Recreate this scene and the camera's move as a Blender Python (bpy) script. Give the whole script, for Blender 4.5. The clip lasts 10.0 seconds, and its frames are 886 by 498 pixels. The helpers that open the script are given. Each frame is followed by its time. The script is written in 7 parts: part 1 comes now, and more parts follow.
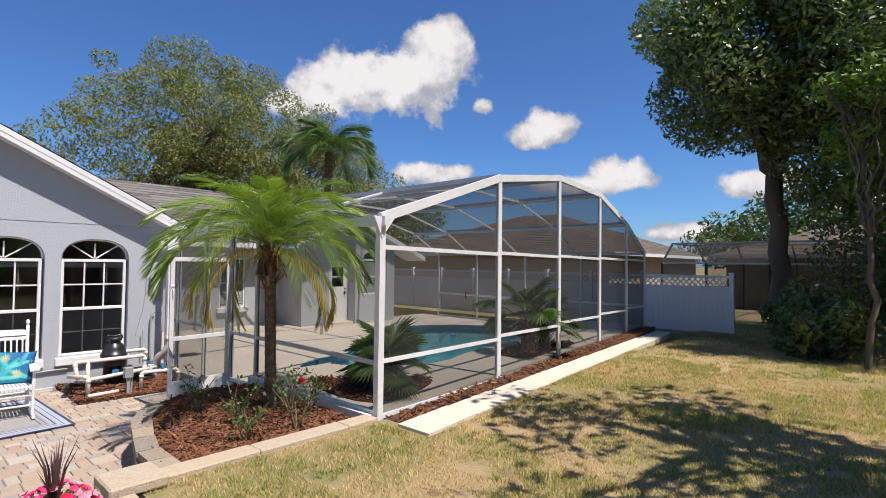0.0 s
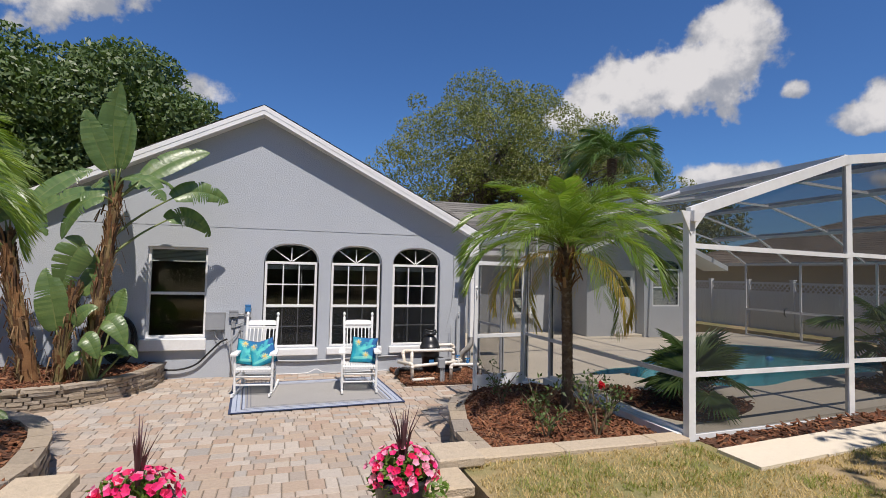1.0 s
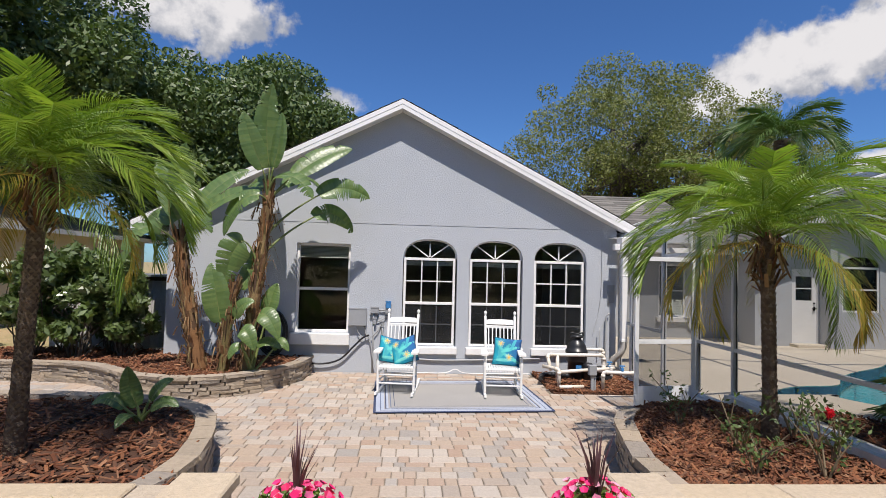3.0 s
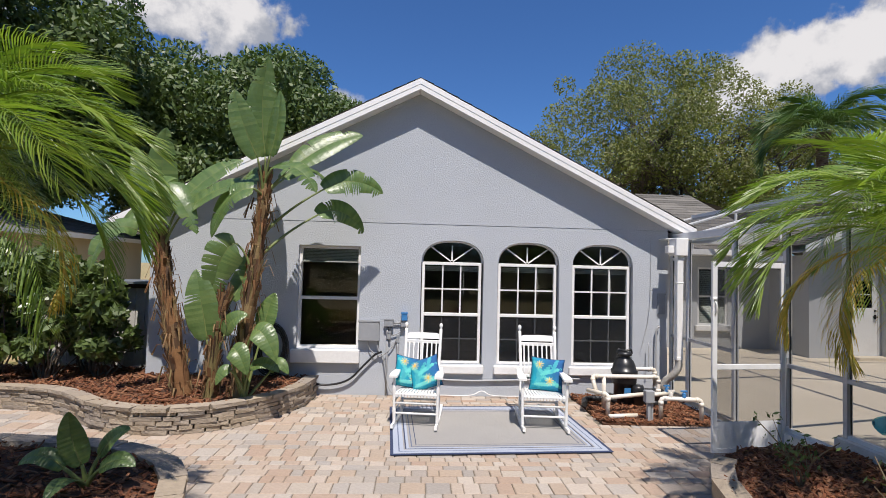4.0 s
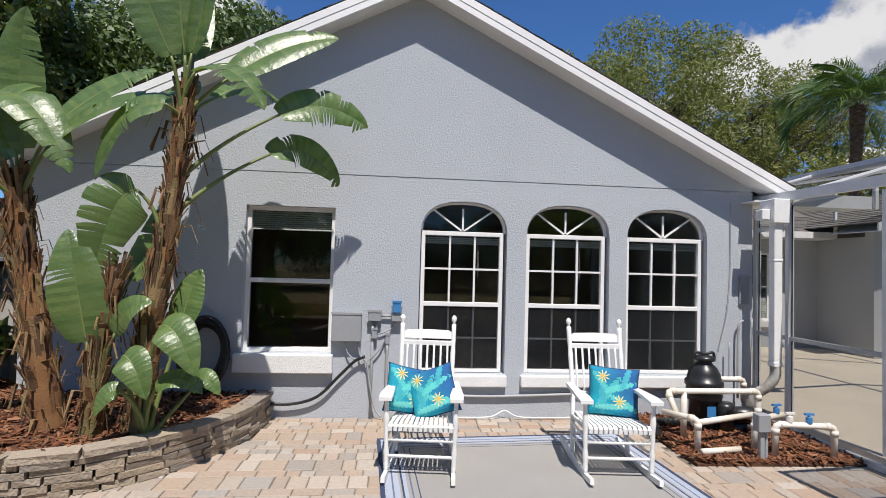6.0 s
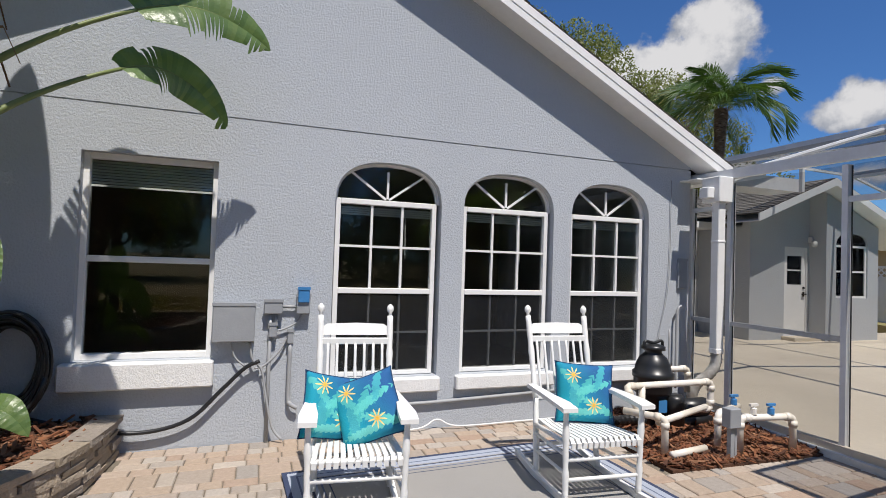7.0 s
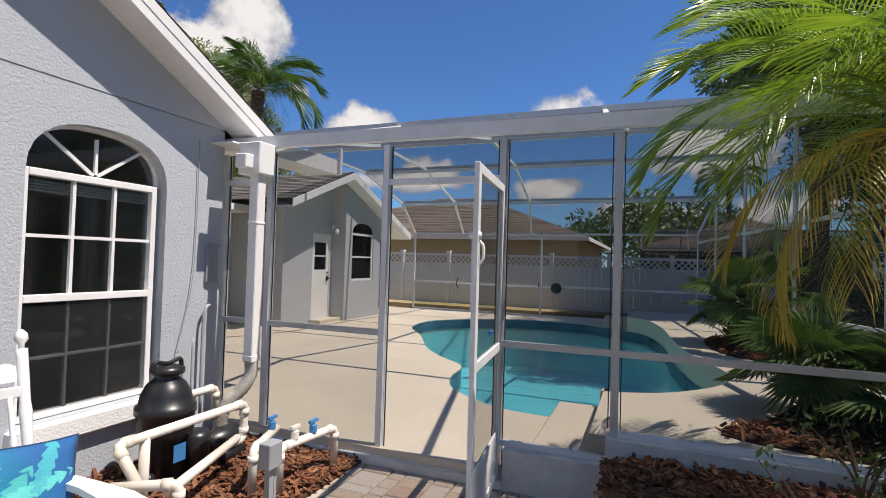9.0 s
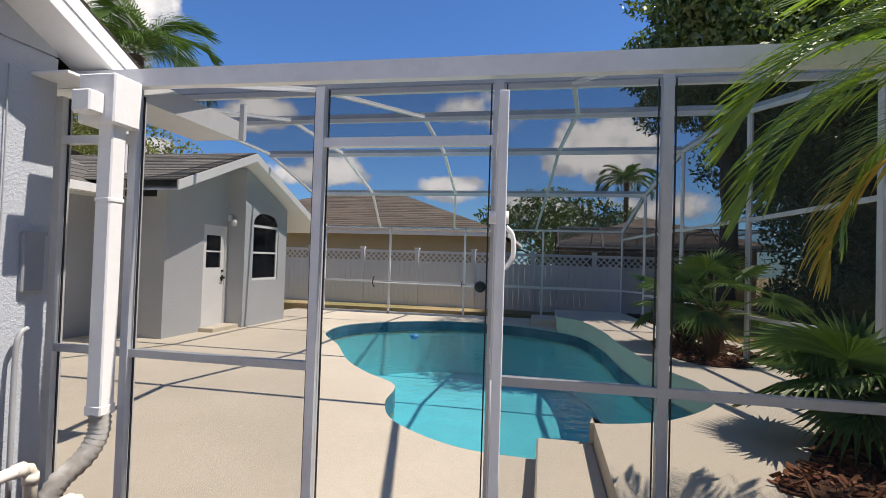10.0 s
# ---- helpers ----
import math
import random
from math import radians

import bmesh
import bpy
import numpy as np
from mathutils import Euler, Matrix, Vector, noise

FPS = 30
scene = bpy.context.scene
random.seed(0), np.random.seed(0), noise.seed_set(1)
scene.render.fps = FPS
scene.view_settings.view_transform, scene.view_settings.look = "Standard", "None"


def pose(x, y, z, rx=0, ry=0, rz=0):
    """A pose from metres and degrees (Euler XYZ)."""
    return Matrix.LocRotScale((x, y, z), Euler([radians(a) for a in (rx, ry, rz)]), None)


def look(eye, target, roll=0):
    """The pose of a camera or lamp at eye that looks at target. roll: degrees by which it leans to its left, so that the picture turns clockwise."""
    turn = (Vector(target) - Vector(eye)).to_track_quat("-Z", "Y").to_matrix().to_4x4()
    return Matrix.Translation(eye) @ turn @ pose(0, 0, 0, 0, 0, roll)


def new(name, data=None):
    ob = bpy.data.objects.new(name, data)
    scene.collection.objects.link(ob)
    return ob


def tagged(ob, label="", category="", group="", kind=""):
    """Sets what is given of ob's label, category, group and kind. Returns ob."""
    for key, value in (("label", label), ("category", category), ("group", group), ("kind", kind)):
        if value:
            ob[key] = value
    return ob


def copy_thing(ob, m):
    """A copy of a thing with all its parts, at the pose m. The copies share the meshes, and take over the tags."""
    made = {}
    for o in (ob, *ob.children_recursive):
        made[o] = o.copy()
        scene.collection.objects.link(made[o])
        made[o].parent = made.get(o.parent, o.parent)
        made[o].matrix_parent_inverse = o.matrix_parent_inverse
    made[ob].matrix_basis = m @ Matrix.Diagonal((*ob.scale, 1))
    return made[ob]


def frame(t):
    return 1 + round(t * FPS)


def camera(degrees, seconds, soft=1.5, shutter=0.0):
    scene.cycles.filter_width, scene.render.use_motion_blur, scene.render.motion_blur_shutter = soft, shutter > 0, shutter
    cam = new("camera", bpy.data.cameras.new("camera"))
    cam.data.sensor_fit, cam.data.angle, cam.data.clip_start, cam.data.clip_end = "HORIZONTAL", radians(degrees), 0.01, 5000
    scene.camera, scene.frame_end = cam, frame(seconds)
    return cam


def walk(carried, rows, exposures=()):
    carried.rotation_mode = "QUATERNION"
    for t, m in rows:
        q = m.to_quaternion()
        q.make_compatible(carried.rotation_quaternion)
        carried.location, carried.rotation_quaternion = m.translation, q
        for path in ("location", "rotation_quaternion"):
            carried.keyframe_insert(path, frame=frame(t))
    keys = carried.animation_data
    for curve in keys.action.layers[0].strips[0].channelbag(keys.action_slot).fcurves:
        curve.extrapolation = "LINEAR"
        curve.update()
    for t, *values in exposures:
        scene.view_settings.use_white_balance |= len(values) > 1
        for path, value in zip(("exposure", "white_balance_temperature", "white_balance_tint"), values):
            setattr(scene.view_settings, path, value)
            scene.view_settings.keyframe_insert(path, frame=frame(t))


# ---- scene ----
cam = camera(81.6, 10.0, 0.9)
PATH = [
    (0, (0.414, -10.598, 2.146), (1.89, -9.25, 2.205), 0.7),
    (0.5, (0.331, -10.453, 2.068), (1.324, -8.719, 2.152), 1.1),
    (1, (0.318, -10.363, 2.008), (0.911, -8.455, 2.1), 1.2),
    (1.5, (0.306, -10.37, 1.995), (0.649, -8.401, 2.082), 1.1),
    (2, (0.287, -10.369, 1.984), (0.513, -8.383, 2.07), 1.1),
    (2.5, (0.251, -10.167, 1.935), (0.414, -8.175, 2.021), 1.1),
    (2.7, (0.188, -9.998, 1.933), (0.332, -8.005, 2.014), 1.2),
    (3.8, (-0.044, -8.636, 2.05), (0.057, -6.64, 2.126), 1.7),
    (4, (-0.1, -8.369, 2.038), (0.0, -6.373, 2.117), 1.4),
    (4.5, (-0.139, -7.743, 2.021), (-0.036, -5.748, 2.107), 1.4),
    (5, (-0.174, -7.161, 2.0), (-0.058, -5.166, 2.083), 1.5),
    (6.5, (-0.487, -5.308, 1.62), (-0.136, -3.339, 1.678), 1.7),
    (7, (-0.638, -4.712, 1.59), (0.026, -2.827, 1.642), 1.9),
    (7.5, (-0.639, -4.442, 1.573), (0.446, -2.762, 1.628), 1.8),
    (8, (-0.385, -4.265, 1.567), (1.088, -2.913, 1.627), 1.8),
    (8.5, (-0.034, -4.013, 1.591), (1.654, -2.942, 1.645), 1.6),
    (9, (0.463, -3.647, 1.622), (2.319, -2.904, 1.672), 1.7),
    (9.5, (0.996, -3.243, 1.647), (2.925, -2.716, 1.692), 1.8),
    (10, (1.544, -2.877, 1.63), (3.506, -2.491, 1.676), 1.8),
]
walk(cam, [(t, look(eye, target, roll)) for t, eye, target, roll in PATH], [(0.0, 0.36, 6700, 15), (0.5, 0.02, 6680, 15), (1.0, 0.08, 6650, 14), (2.0, 0.26, 6620, 14), (5.0, 0.22, 6600, 13), (6.5, 0.15, 6530, 12), (7.5, 0.03, 6530, 12), (8.2, 0.12, 6650, 13), (9.0, 0.36, 6850, 14), (10.0, 0.58, 6850, 14)])
# ---- end camera ----

# ---- world and light ----
SUN_FROM = Vector((0.10, -1.0, 2.0)).normalized()   # towards the sun
sun_data = bpy.data.lights.new("sun", "SUN")
sun_data.energy, sun_data.angle, sun_data.color = 5.0, radians(0.55), (1.0, 0.95, 0.87)
sun = new("sun", sun_data)
sun.matrix_world = look(SUN_FROM * 60, (0, 0, 0))

world = bpy.data.worlds.new("sky")
scene.world = world
world.use_nodes = True


class Nodes:
    """Short hand for building a node tree."""

    def __init__(self, tree):
        self.tree = tree
        tree.nodes.clear()

    def add(self, kind, **values):
        n = self.tree.nodes.new(kind)
        for k, v in values.items():
            self.put(n.inputs[k], v)
        return n

    def put(self, socket, v):
        if isinstance(v, bpy.types.NodeSocket):
            self.tree.links.new(v, socket)
        else:
            socket.default_value = v

    def math(self, op, a, b=0.0, clamp=False):
        n = self.tree.nodes.new("ShaderNodeMath")
        n.operation, n.use_clamp = op, clamp
        self.put(n.inputs[0], a), self.put(n.inputs[1], b)
        return n.outputs[0]

    def vec(self, op, a, b=(0, 0, 0), scale=None):
        n = self.tree.nodes.new("ShaderNodeVectorMath")
        n.operation = op
        self.put(n.inputs[0], a), self.put(n.inputs[1], b)
        if scale is not None:
            self.put(n.inputs["Scale"], scale)
        return n.outputs["Value" if op in ("DOT_PRODUCT", "LENGTH", "DISTANCE") else "Vector"]

    def noise(self, vector, scale, detail=4.0, rough=0.55):
        n = self.tree.nodes.new("ShaderNodeTexNoise")
        self.put(n.inputs["Vector"], vector)
        n.inputs["Scale"].default_value, n.inputs["Detail"].default_value, n.inputs["Roughness"].default_value = scale, detail, rough
        return n.outputs["Fac"]

    def step(self, v, lo, hi, a=0.0, b=1.0):
        n = self.tree.nodes.new("ShaderNodeMapRange")
        n.interpolation_type = "SMOOTHSTEP"
        self.put(n.inputs["Value"], v)
        n.inputs["From Min"].default_value, n.inputs["From Max"].default_value = lo, hi
        n.inputs["To Min"].default_value, n.inputs["To Max"].default_value = a, b
        return n.outputs["Result"]

    def mix(self, fac, a, b, blend="MIX"):
        n = self.tree.nodes.new("ShaderNodeMix")
        n.data_type, n.blend_type = "RGBA", blend
        self.put(n.inputs[0], fac)
        for s, v in ((n.inputs[6], a), (n.inputs[7], b)):
            self.put(s, (*v, 1.0) if isinstance(v, tuple) and len(v) == 3 else v)
        return n.outputs[2]


# cumulus clouds: bearing from +y (degrees, clockwise), height, half width, half height (degrees), density
CLOUDS = [
    (40.0, 18.8, 9.0, 5.4, 1.0), (44.5, 20.6, 6.5, 5.2, 1.0), (34.0, 16.4, 6.5, 3.4, 0.9),
    (51.5, 17.3, 1.6, 1.1, 0.8), (58.3, 14.6, 4.0, 2.3, 1.0), (66.0, 9.6, 4.2, 2.6, 1.0), (64.0, 8.6, 7.0, 1.8, 0.7),
    (73.0, 3.5, 5.0, 1.3, 0.9), (79.5, 7.8, 4.6, 1.8, 0.9), (96.0, 11.5, 6.0, 4.0, 1.0), (90.0, 5.8, 5.0, 2.2, 0.8),
    (46.0, 9.6, 6.0, 2.0, 0.8), (-23.0, 25.6, 9.5, 7.5, 0.95), (-35.0, 24.0, 8.0, 6.0, 0.7), (-7.0, 17.5, 4.0, 1.6, 0.5),
    (84.0, 16.5, 5.5, 2.4, 0.55), (103.0, 6.0, 9.0, 2.6, 0.8), (150.0, 30.0, 16.0, 9.0, 0.8), (215.0, 24.0, 20.0, 8.0, 0.8), (280.0, 30.0, 18.0, 9.0, 0.8),
]
w = Nodes(world.node_tree)
ray = w.add("ShaderNodeTexCoord").outputs["Generated"]
sky = w.add("ShaderNodeTexSky")
sky.sky_type, sky.sun_disc, sky.sun_elevation = "NISHITA", False, math.asin(SUN_FROM.z)
sky.sun_rotation, sky.air_density, sky.dust_density, sky.ozone_density = math.atan2(SUN_FROM.x, SUN_FROM.y), 1.0, 0.25, 2.5
wob = w.noise(ray, 14.0, 8.0, 0.6)
puff = w.noise(w.vec("ADD", ray, (3.1, 1.7, 5.3)), 7.0, 6.0, 0.55)
puff_up = w.noise(w.vec("ADD", ray, (7.4, 2.2, 0.9)), 9.0, 6.0, 0.55)
split = w.add("ShaderNodeSeparateXYZ", Vector=ray)
flat = w.vec("NORMALIZE", w.add("ShaderNodeCombineXYZ", X=split.outputs[0], Y=split.outputs[1], Z=0.0).outputs[0])
height = w.math("MULTIPLY", w.math("ARCSINE", split.outputs[2]), 180 / math.pi)
cover = None
shade = None
for az, el, hw, hh, dens in CLOUDS:
    a = radians(az)
    side = w.vec("DOT_PRODUCT", flat, (math.cos(a), -math.sin(a), 0.0))
    front = w.vec("DOT_PRODUCT", flat, (math.sin(a), math.cos(a), 0.0))
    off = w.math("DIVIDE", w.math("MULTIPLY", w.math("ARCTAN2", side, front), 180 / math.pi), hw)
    off = w.math("ADD", off, w.math("MULTIPLY", w.math("SUBTRACT", puff, 0.5), 2.0))
    up = w.math("DIVIDE", w.math("SUBTRACT", height, el), hh)
    up = w.math("ADD", up, w.math("MULTIPLY", w.math("SUBTRACT", puff_up, 0.5), 2.2))
    low = w.math("MAXIMUM", w.math("MULTIPLY", up, -1.45), up)      # flatter bases
    d2 = w.math("ADD", w.math("MULTIPLY", off, off), w.math("MULTIPLY", low, low))
    body = w.math("MULTIPLY", w.math("SUBTRACT", 1.0, d2), dens)
    one = w.math("MAXIMUM", body, -1.0)
    cover = one if cover is None else w.math("MAXIMUM", cover, one)
    lit = w.math("MULTIPLY", w.step(up, -0.95, 0.25), w.math("MAXIMUM", body, 0.0))
    shade = lit if shade is None else w.math("MAXIMUM", shade, lit)
grain = w.math("MULTIPLY", w.math("SUBTRACT", wob, 0.5), 1.7)
mask = w.step(w.math("ADD", w.math("ADD", cover, grain), -0.06), 0.0, 0.46)
billow = w.math("MULTIPLY", w.math("SUBTRACT", w.noise(w.vec("ADD", ray, (1.3, 4.2, 2.6)), 22.0, 7.0, 0.6), 0.5), 1.9)
tone = w.mix(w.step(w.math("ADD", shade, billow), 0.0, 0.85), (3.6, 3.95, 4.6), (7.9, 7.95, 8.0))
deep = w.mix(1.0, sky.outputs[0], (0.46, 0.79, 1.20), "MULTIPLY")
back = w.add("ShaderNodeBackground", Color=w.mix(mask, deep, tone), Strength=0.085)
w.tree.links.new(back.outputs[0], w.add("ShaderNodeOutputWorld").inputs[0])

# ---- materials ----
MATS = {}


def material(name, colour, rough=0.6, metal=0.0, vary=0.12, scale=6.0, bump=0.0, bump_scale=60.0, each=0.0, second=None, mask_scale=1.5,
             coat=0.0, spec=0.5, stretch=(1, 1, 1), detail=6.0, sub=0.0, thin=0.0):
    """Principled surface with colour variation at two scales, fine relief, and a shade of its own for every object or island."""
    if name in MATS:
        return MATS[name]
    m = bpy.data.materials.new(name)
    m.use_nodes = True
    n = Nodes(m.node_tree)
    place = n.add("ShaderNodeTexCoord").outputs["Object"]
    place = n.vec("MULTIPLY", place, stretch)
    big, fine = n.noise(place, mask_scale, 4.0), n.noise(place, scale, detail, 0.65)
    base = n.mix(n.step(big, 0.38, 0.62), colour, second or tuple(c * (1 - vary) for c in colour))
    base = n.mix(1.0, base, n.mix(fine, (1 - vary * 1.6,) * 3, (1 + vary * 1.6,) * 3), "MULTIPLY")
    if each:
        r = n.math("ADD", n.add("ShaderNodeObjectInfo").outputs["Random"], n.add("ShaderNodeNewGeometry").outputs["Random Per Island"])
        r = n.math("FRACT", r)
        base = n.mix(1.0, base, n.mix(r, (1 - each,) * 3, (1 + each,) * 3), "MULTIPLY")
    p = n.add("ShaderNodeBsdfPrincipled", Roughness=rough, Metallic=metal)
    n.put(p.inputs["Base Color"], base)
    p.inputs["Specular IOR Level"].default_value, p.inputs["Coat Weight"].default_value = spec, coat
    if bump:
        b = n.add("ShaderNodeBump", Strength=min(1.0, bump), Distance=0.02, Height=n.noise(place, bump_scale, 5.0, 0.6))
        n.put(p.inputs["Normal"], b.outputs[0])
    out = p.outputs[0]
    if thin:
        t = n.add("ShaderNodeBsdfTranslucent")
        n.put(t.inputs[0], n.mix(1.0, base, (1.5, 1.7, 0.6), "MULTIPLY"))
        s = n.add("ShaderNodeMixShader", Fac=thin)
        n.put(s.inputs[1], out), n.put(s.inputs[2], t.outputs[0])
        out = s.outputs[0]
    n.tree.links.new(out, n.add("ShaderNodeOutputMaterial").inputs[0])
    MATS[name] = m
    return m


def tinted(name, stops, rough=0.7, each=1.0, scale=20.0, bump=0.3, bump_scale=80.0, thin=0.0, spec=0.4):
    """A material whose pieces take their colour from a ramp, piece by piece."""
    m = bpy.data.materials.new(name)
    m.use_nodes = True
    n = Nodes(m.node_tree)
    place = n.add("ShaderNodeTexCoord").outputs["Object"]
    r = n.math("FRACT", n.math("ADD", n.add("ShaderNodeObjectInfo").outputs["Random"], n.add("ShaderNodeNewGeometry").outputs["Random Per Island"]))
    ramp = n.add("ShaderNodeValToRGB", Fac=r)
    while len(ramp.color_ramp.elements) < len(stops):
        ramp.color_ramp.elements.new(0.5)
    for i, c in enumerate(stops):
        ramp.color_ramp.elements[i].position = i / max(1, len(stops) - 1)
        ramp.color_ramp.elements[i].color = (*c, 1)
    fine = n.noise(place, scale, 6.0, 0.65)
    base = n.mix(1.0, ramp.outputs[0], n.mix(fine, (0.72,) * 3, (1.28,) * 3), "MULTIPLY")
    p = n.add("ShaderNodeBsdfPrincipled", Roughness=rough)
    n.put(p.inputs["Base Color"], base)
    p.inputs["Specular IOR Level"].default_value = spec
    if bump:
        b = n.add("ShaderNodeBump", Strength=bump, Distance=0.02, Height=n.noise(place, bump_scale, 5.0))
        n.put(p.inputs["Normal"], b.outputs[0])
    out = p.outputs[0]
    if thin:
        t = n.add("ShaderNodeBsdfTranslucent")
        n.put(t.inputs[0], n.mix(1.0, base, (1.5, 1.7, 0.6), "MULTIPLY"))
        s = n.add("ShaderNodeMixShader", Fac=thin)
        n.put(s.inputs[1], out), n.put(s.inputs[2], t.outputs[0])
        out = s.outputs[0]
    n.tree.links.new(out, n.add("ShaderNodeOutputMaterial").inputs[0])
    return m


def screen_material(name, weave, colour):
    m = bpy.data.materials.new(name)
    m.use_nodes = True
    n = Nodes(m.node_tree)
    s = n.add("ShaderNodeMixShader", Fac=weave)
    d = n.add("ShaderNodeBsdfDiffuse", Color=(*colour, 1))
    n.put(s.inputs[1], n.add("ShaderNodeBsdfTransparent").outputs[0]), n.put(s.inputs[2], d.outputs[0])
    n.tree.links.new(s.outputs[0], n.add("ShaderNodeOutputMaterial").inputs[0])
    return m


def glass_material():
    m = bpy.data.materials.new("window_glass")
    m.use_nodes = True
    n = Nodes(m.node_tree)
    s = n.add("ShaderNodeMixShader", Fac=n.add("ShaderNodeFresnel", IOR=1.5).outputs[0])
    n.put(s.inputs[1], n.add("ShaderNodeBsdfTransparent", Color=(0.80, 0.83, 0.82, 1)).outputs[0])
    n.put(s.inputs[2], n.add("ShaderNodeBsdfGlossy", Roughness=0.02).outputs[0])
    n.tree.links.new(s.outputs[0], n.add("ShaderNodeOutputMaterial").inputs[0])
    return m


def water_material():
    m = bpy.data.materials.new("pool_water")
    m.use_nodes = True
    n = Nodes(m.node_tree)
    place = n.add("ShaderNodeTexCoord").outputs["Object"]
    ripple = n.math("ADD", n.noise(place, 2.2, 3.0), n.math("MULTIPLY", n.noise(place, 7.0, 3.0), 0.4))
    bump = n.add("ShaderNodeBump", Strength=0.28, Distance=0.06, Height=ripple)
    s = n.add("ShaderNodeMixShader", Fac=n.add("ShaderNodeFresnel", IOR=1.33, Normal=bump.outputs[0]).outputs[0])
    refr = n.add("ShaderNodeBsdfTransparent", Color=(0.62, 0.95, 0.98, 1))
    n.put(s.inputs[1], refr.outputs[0])
    n.put(s.inputs[2], n.add("ShaderNodeBsdfGlossy", Roughness=0.03, Normal=bump.outputs[0]).outputs[0])
    n.tree.links.new(s.outputs[0], n.add("ShaderNodeOutputMaterial").inputs[0])
    return m


STUCCO = material("grey_stucco", (0.44, 0.47, 0.51), 0.85, vary=0.035, scale=30, bump=0.44, bump_scale=48, mask_scale=0.6, spec=0.25)
STUCCO_FAR = material("shaded_grey_stucco", (0.46, 0.48, 0.50), 0.85, vary=0.03, scale=30, bump=0.4, bump_scale=30, spec=0.25)
WHITE = material("white_paint", (0.80, 0.80, 0.79), 0.45, vary=0.05, scale=14, bump=0.08, bump_scale=40)
SILL = material("white_stucco_sill", (0.78, 0.78, 0.77), 0.8, vary=0.06, scale=20, bump=0.35, bump_scale=60)
VINYL = material("white_vinyl", (0.76, 0.77, 0.78), 0.4, vary=0.05, scale=5)
ALU = material("white_aluminium", (0.74, 0.75, 0.76), 0.35, vary=0.07, scale=9, mask_scale=3, metal=0.0)
ALU_GREY = material("weathered_aluminium", (0.52, 0.53, 0.54), 0.4, vary=0.12, scale=12, metal=0.2)
GASKET = material("black_spline", (0.02, 0.02, 0.02), 0.6)
SHINGLE = tinted("roof_shingle", [(0.10, 0.095, 0.085), (0.15, 0.14, 0.125), (0.19, 0.18, 0.16)], 0.95, scale=60, bump=0.6)
SHINGLE_TAN = tinted("tan_roof_shingle", [(0.10, 0.078, 0.06), (0.13, 0.105, 0.082), (0.16, 0.128, 0.10)], 0.95, scale=60, bump=0.6)
SCREEN = screen_material("insect_screen", 0.26, (0.035, 0.037, 0.04))
SCREEN_ROOF = screen_material("roof_screen", 0.42, (0.045, 0.047, 0.05))
SCREEN_SIDE = screen_material("dense_insect_screen", 0.50, (0.035, 0.037, 0.04))
GLASS = glass_material()
WATER = water_material()
PLASTER = material("pool_plaster", (0.16, 0.58, 0.64), 0.6, vary=0.1, scale=3, mask_scale=0.7)
POOL_TILE = material("pool_tile_band", (0.05, 0.13, 0.20), 0.25, vary=0.3, scale=40)
DECK = material("cream_deck_coating", (0.70, 0.62, 0.49), 0.85, vary=0.05, scale=18, bump=0.5, bump_scale=120, mask_scale=0.5, second=(0.64, 0.565, 0.445))
STEM = material("white_stem_wall", (0.68, 0.68, 0.66), 0.85, vary=0.14, scale=9, bump=0.5, bump_scale=30)
# dimness of the rooms is put into this dark beige
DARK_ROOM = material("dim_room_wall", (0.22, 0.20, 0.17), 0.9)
BLIND = material("window_blind", (0.80, 0.80, 0.78), 0.6)
SASH_GREY = material("screened_muntin", (0.22, 0.23, 0.235), 0.6)
LAWN = material("lawn_soil", (0.36, 0.265, 0.14), 0.95, vary=0.25, scale=25, bump=1.0, bump_scale=40, second=(0.22, 0.20, 0.08), mask_scale=0.9)
BLADE = tinted("grass_blade", [(0.56, 0.41, 0.20), (0.50, 0.36, 0.16), (0.42, 0.32, 0.13), (0.36, 0.25, 0.13), (0.62, 0.49, 0.28)], 0.75, thin=0.2, bump=0)
BLADE_GREEN = tinted("green_grass_blade", [(0.22, 0.25, 0.06), (0.28, 0.29, 0.08), (0.17, 0.20, 0.05), (0.38, 0.34, 0.11)], 0.65, thin=0.3, bump=0)
PAVER = tinted("concrete_paver", [(0.37, 0.295, 0.23), (0.40, 0.31, 0.235), (0.31, 0.28, 0.25), (0.43, 0.365, 0.30), (0.36, 0.26, 0.195), (0.46, 0.40, 0.34), (0.34, 0.31, 0.28)], 0.9, scale=30, bump=0.5, bump_scale=90)
SAND = material("joint_sand", (0.20, 0.17, 0.13), 0.95, vary=0.2, scale=30, bump=0.5)
CAP = tinted("tan_cap_block", [(0.46, 0.37, 0.26), (0.50, 0.41, 0.30), (0.43, 0.36, 0.28)], 0.9, scale=24, bump=0.7, bump_scale=60)
STONE = tinted("stacked_stone", [(0.30, 0.25, 0.19), (0.37, 0.30, 0.22), (0.25, 0.22, 0.19), (0.40, 0.33, 0.25)], 0.95, scale=22, bump=1.0, bump_scale=35)
MULCH_BED = material("mulch_bed", (0.10, 0.043, 0.022), 0.95, vary=0.4, scale=30, bump=1.0, bump_scale=35)
MULCH = tinted("bark_chip", [(0.10, 0.035, 0.016), (0.17, 0.06, 0.028), (0.24, 0.10, 0.045), (0.07, 0.03, 0.018), (0.30, 0.15, 0.08)], 0.9, scale=40, bump=0.3)

# ---- building helpers ----
from mathutils.geometry import tessellate_polygon


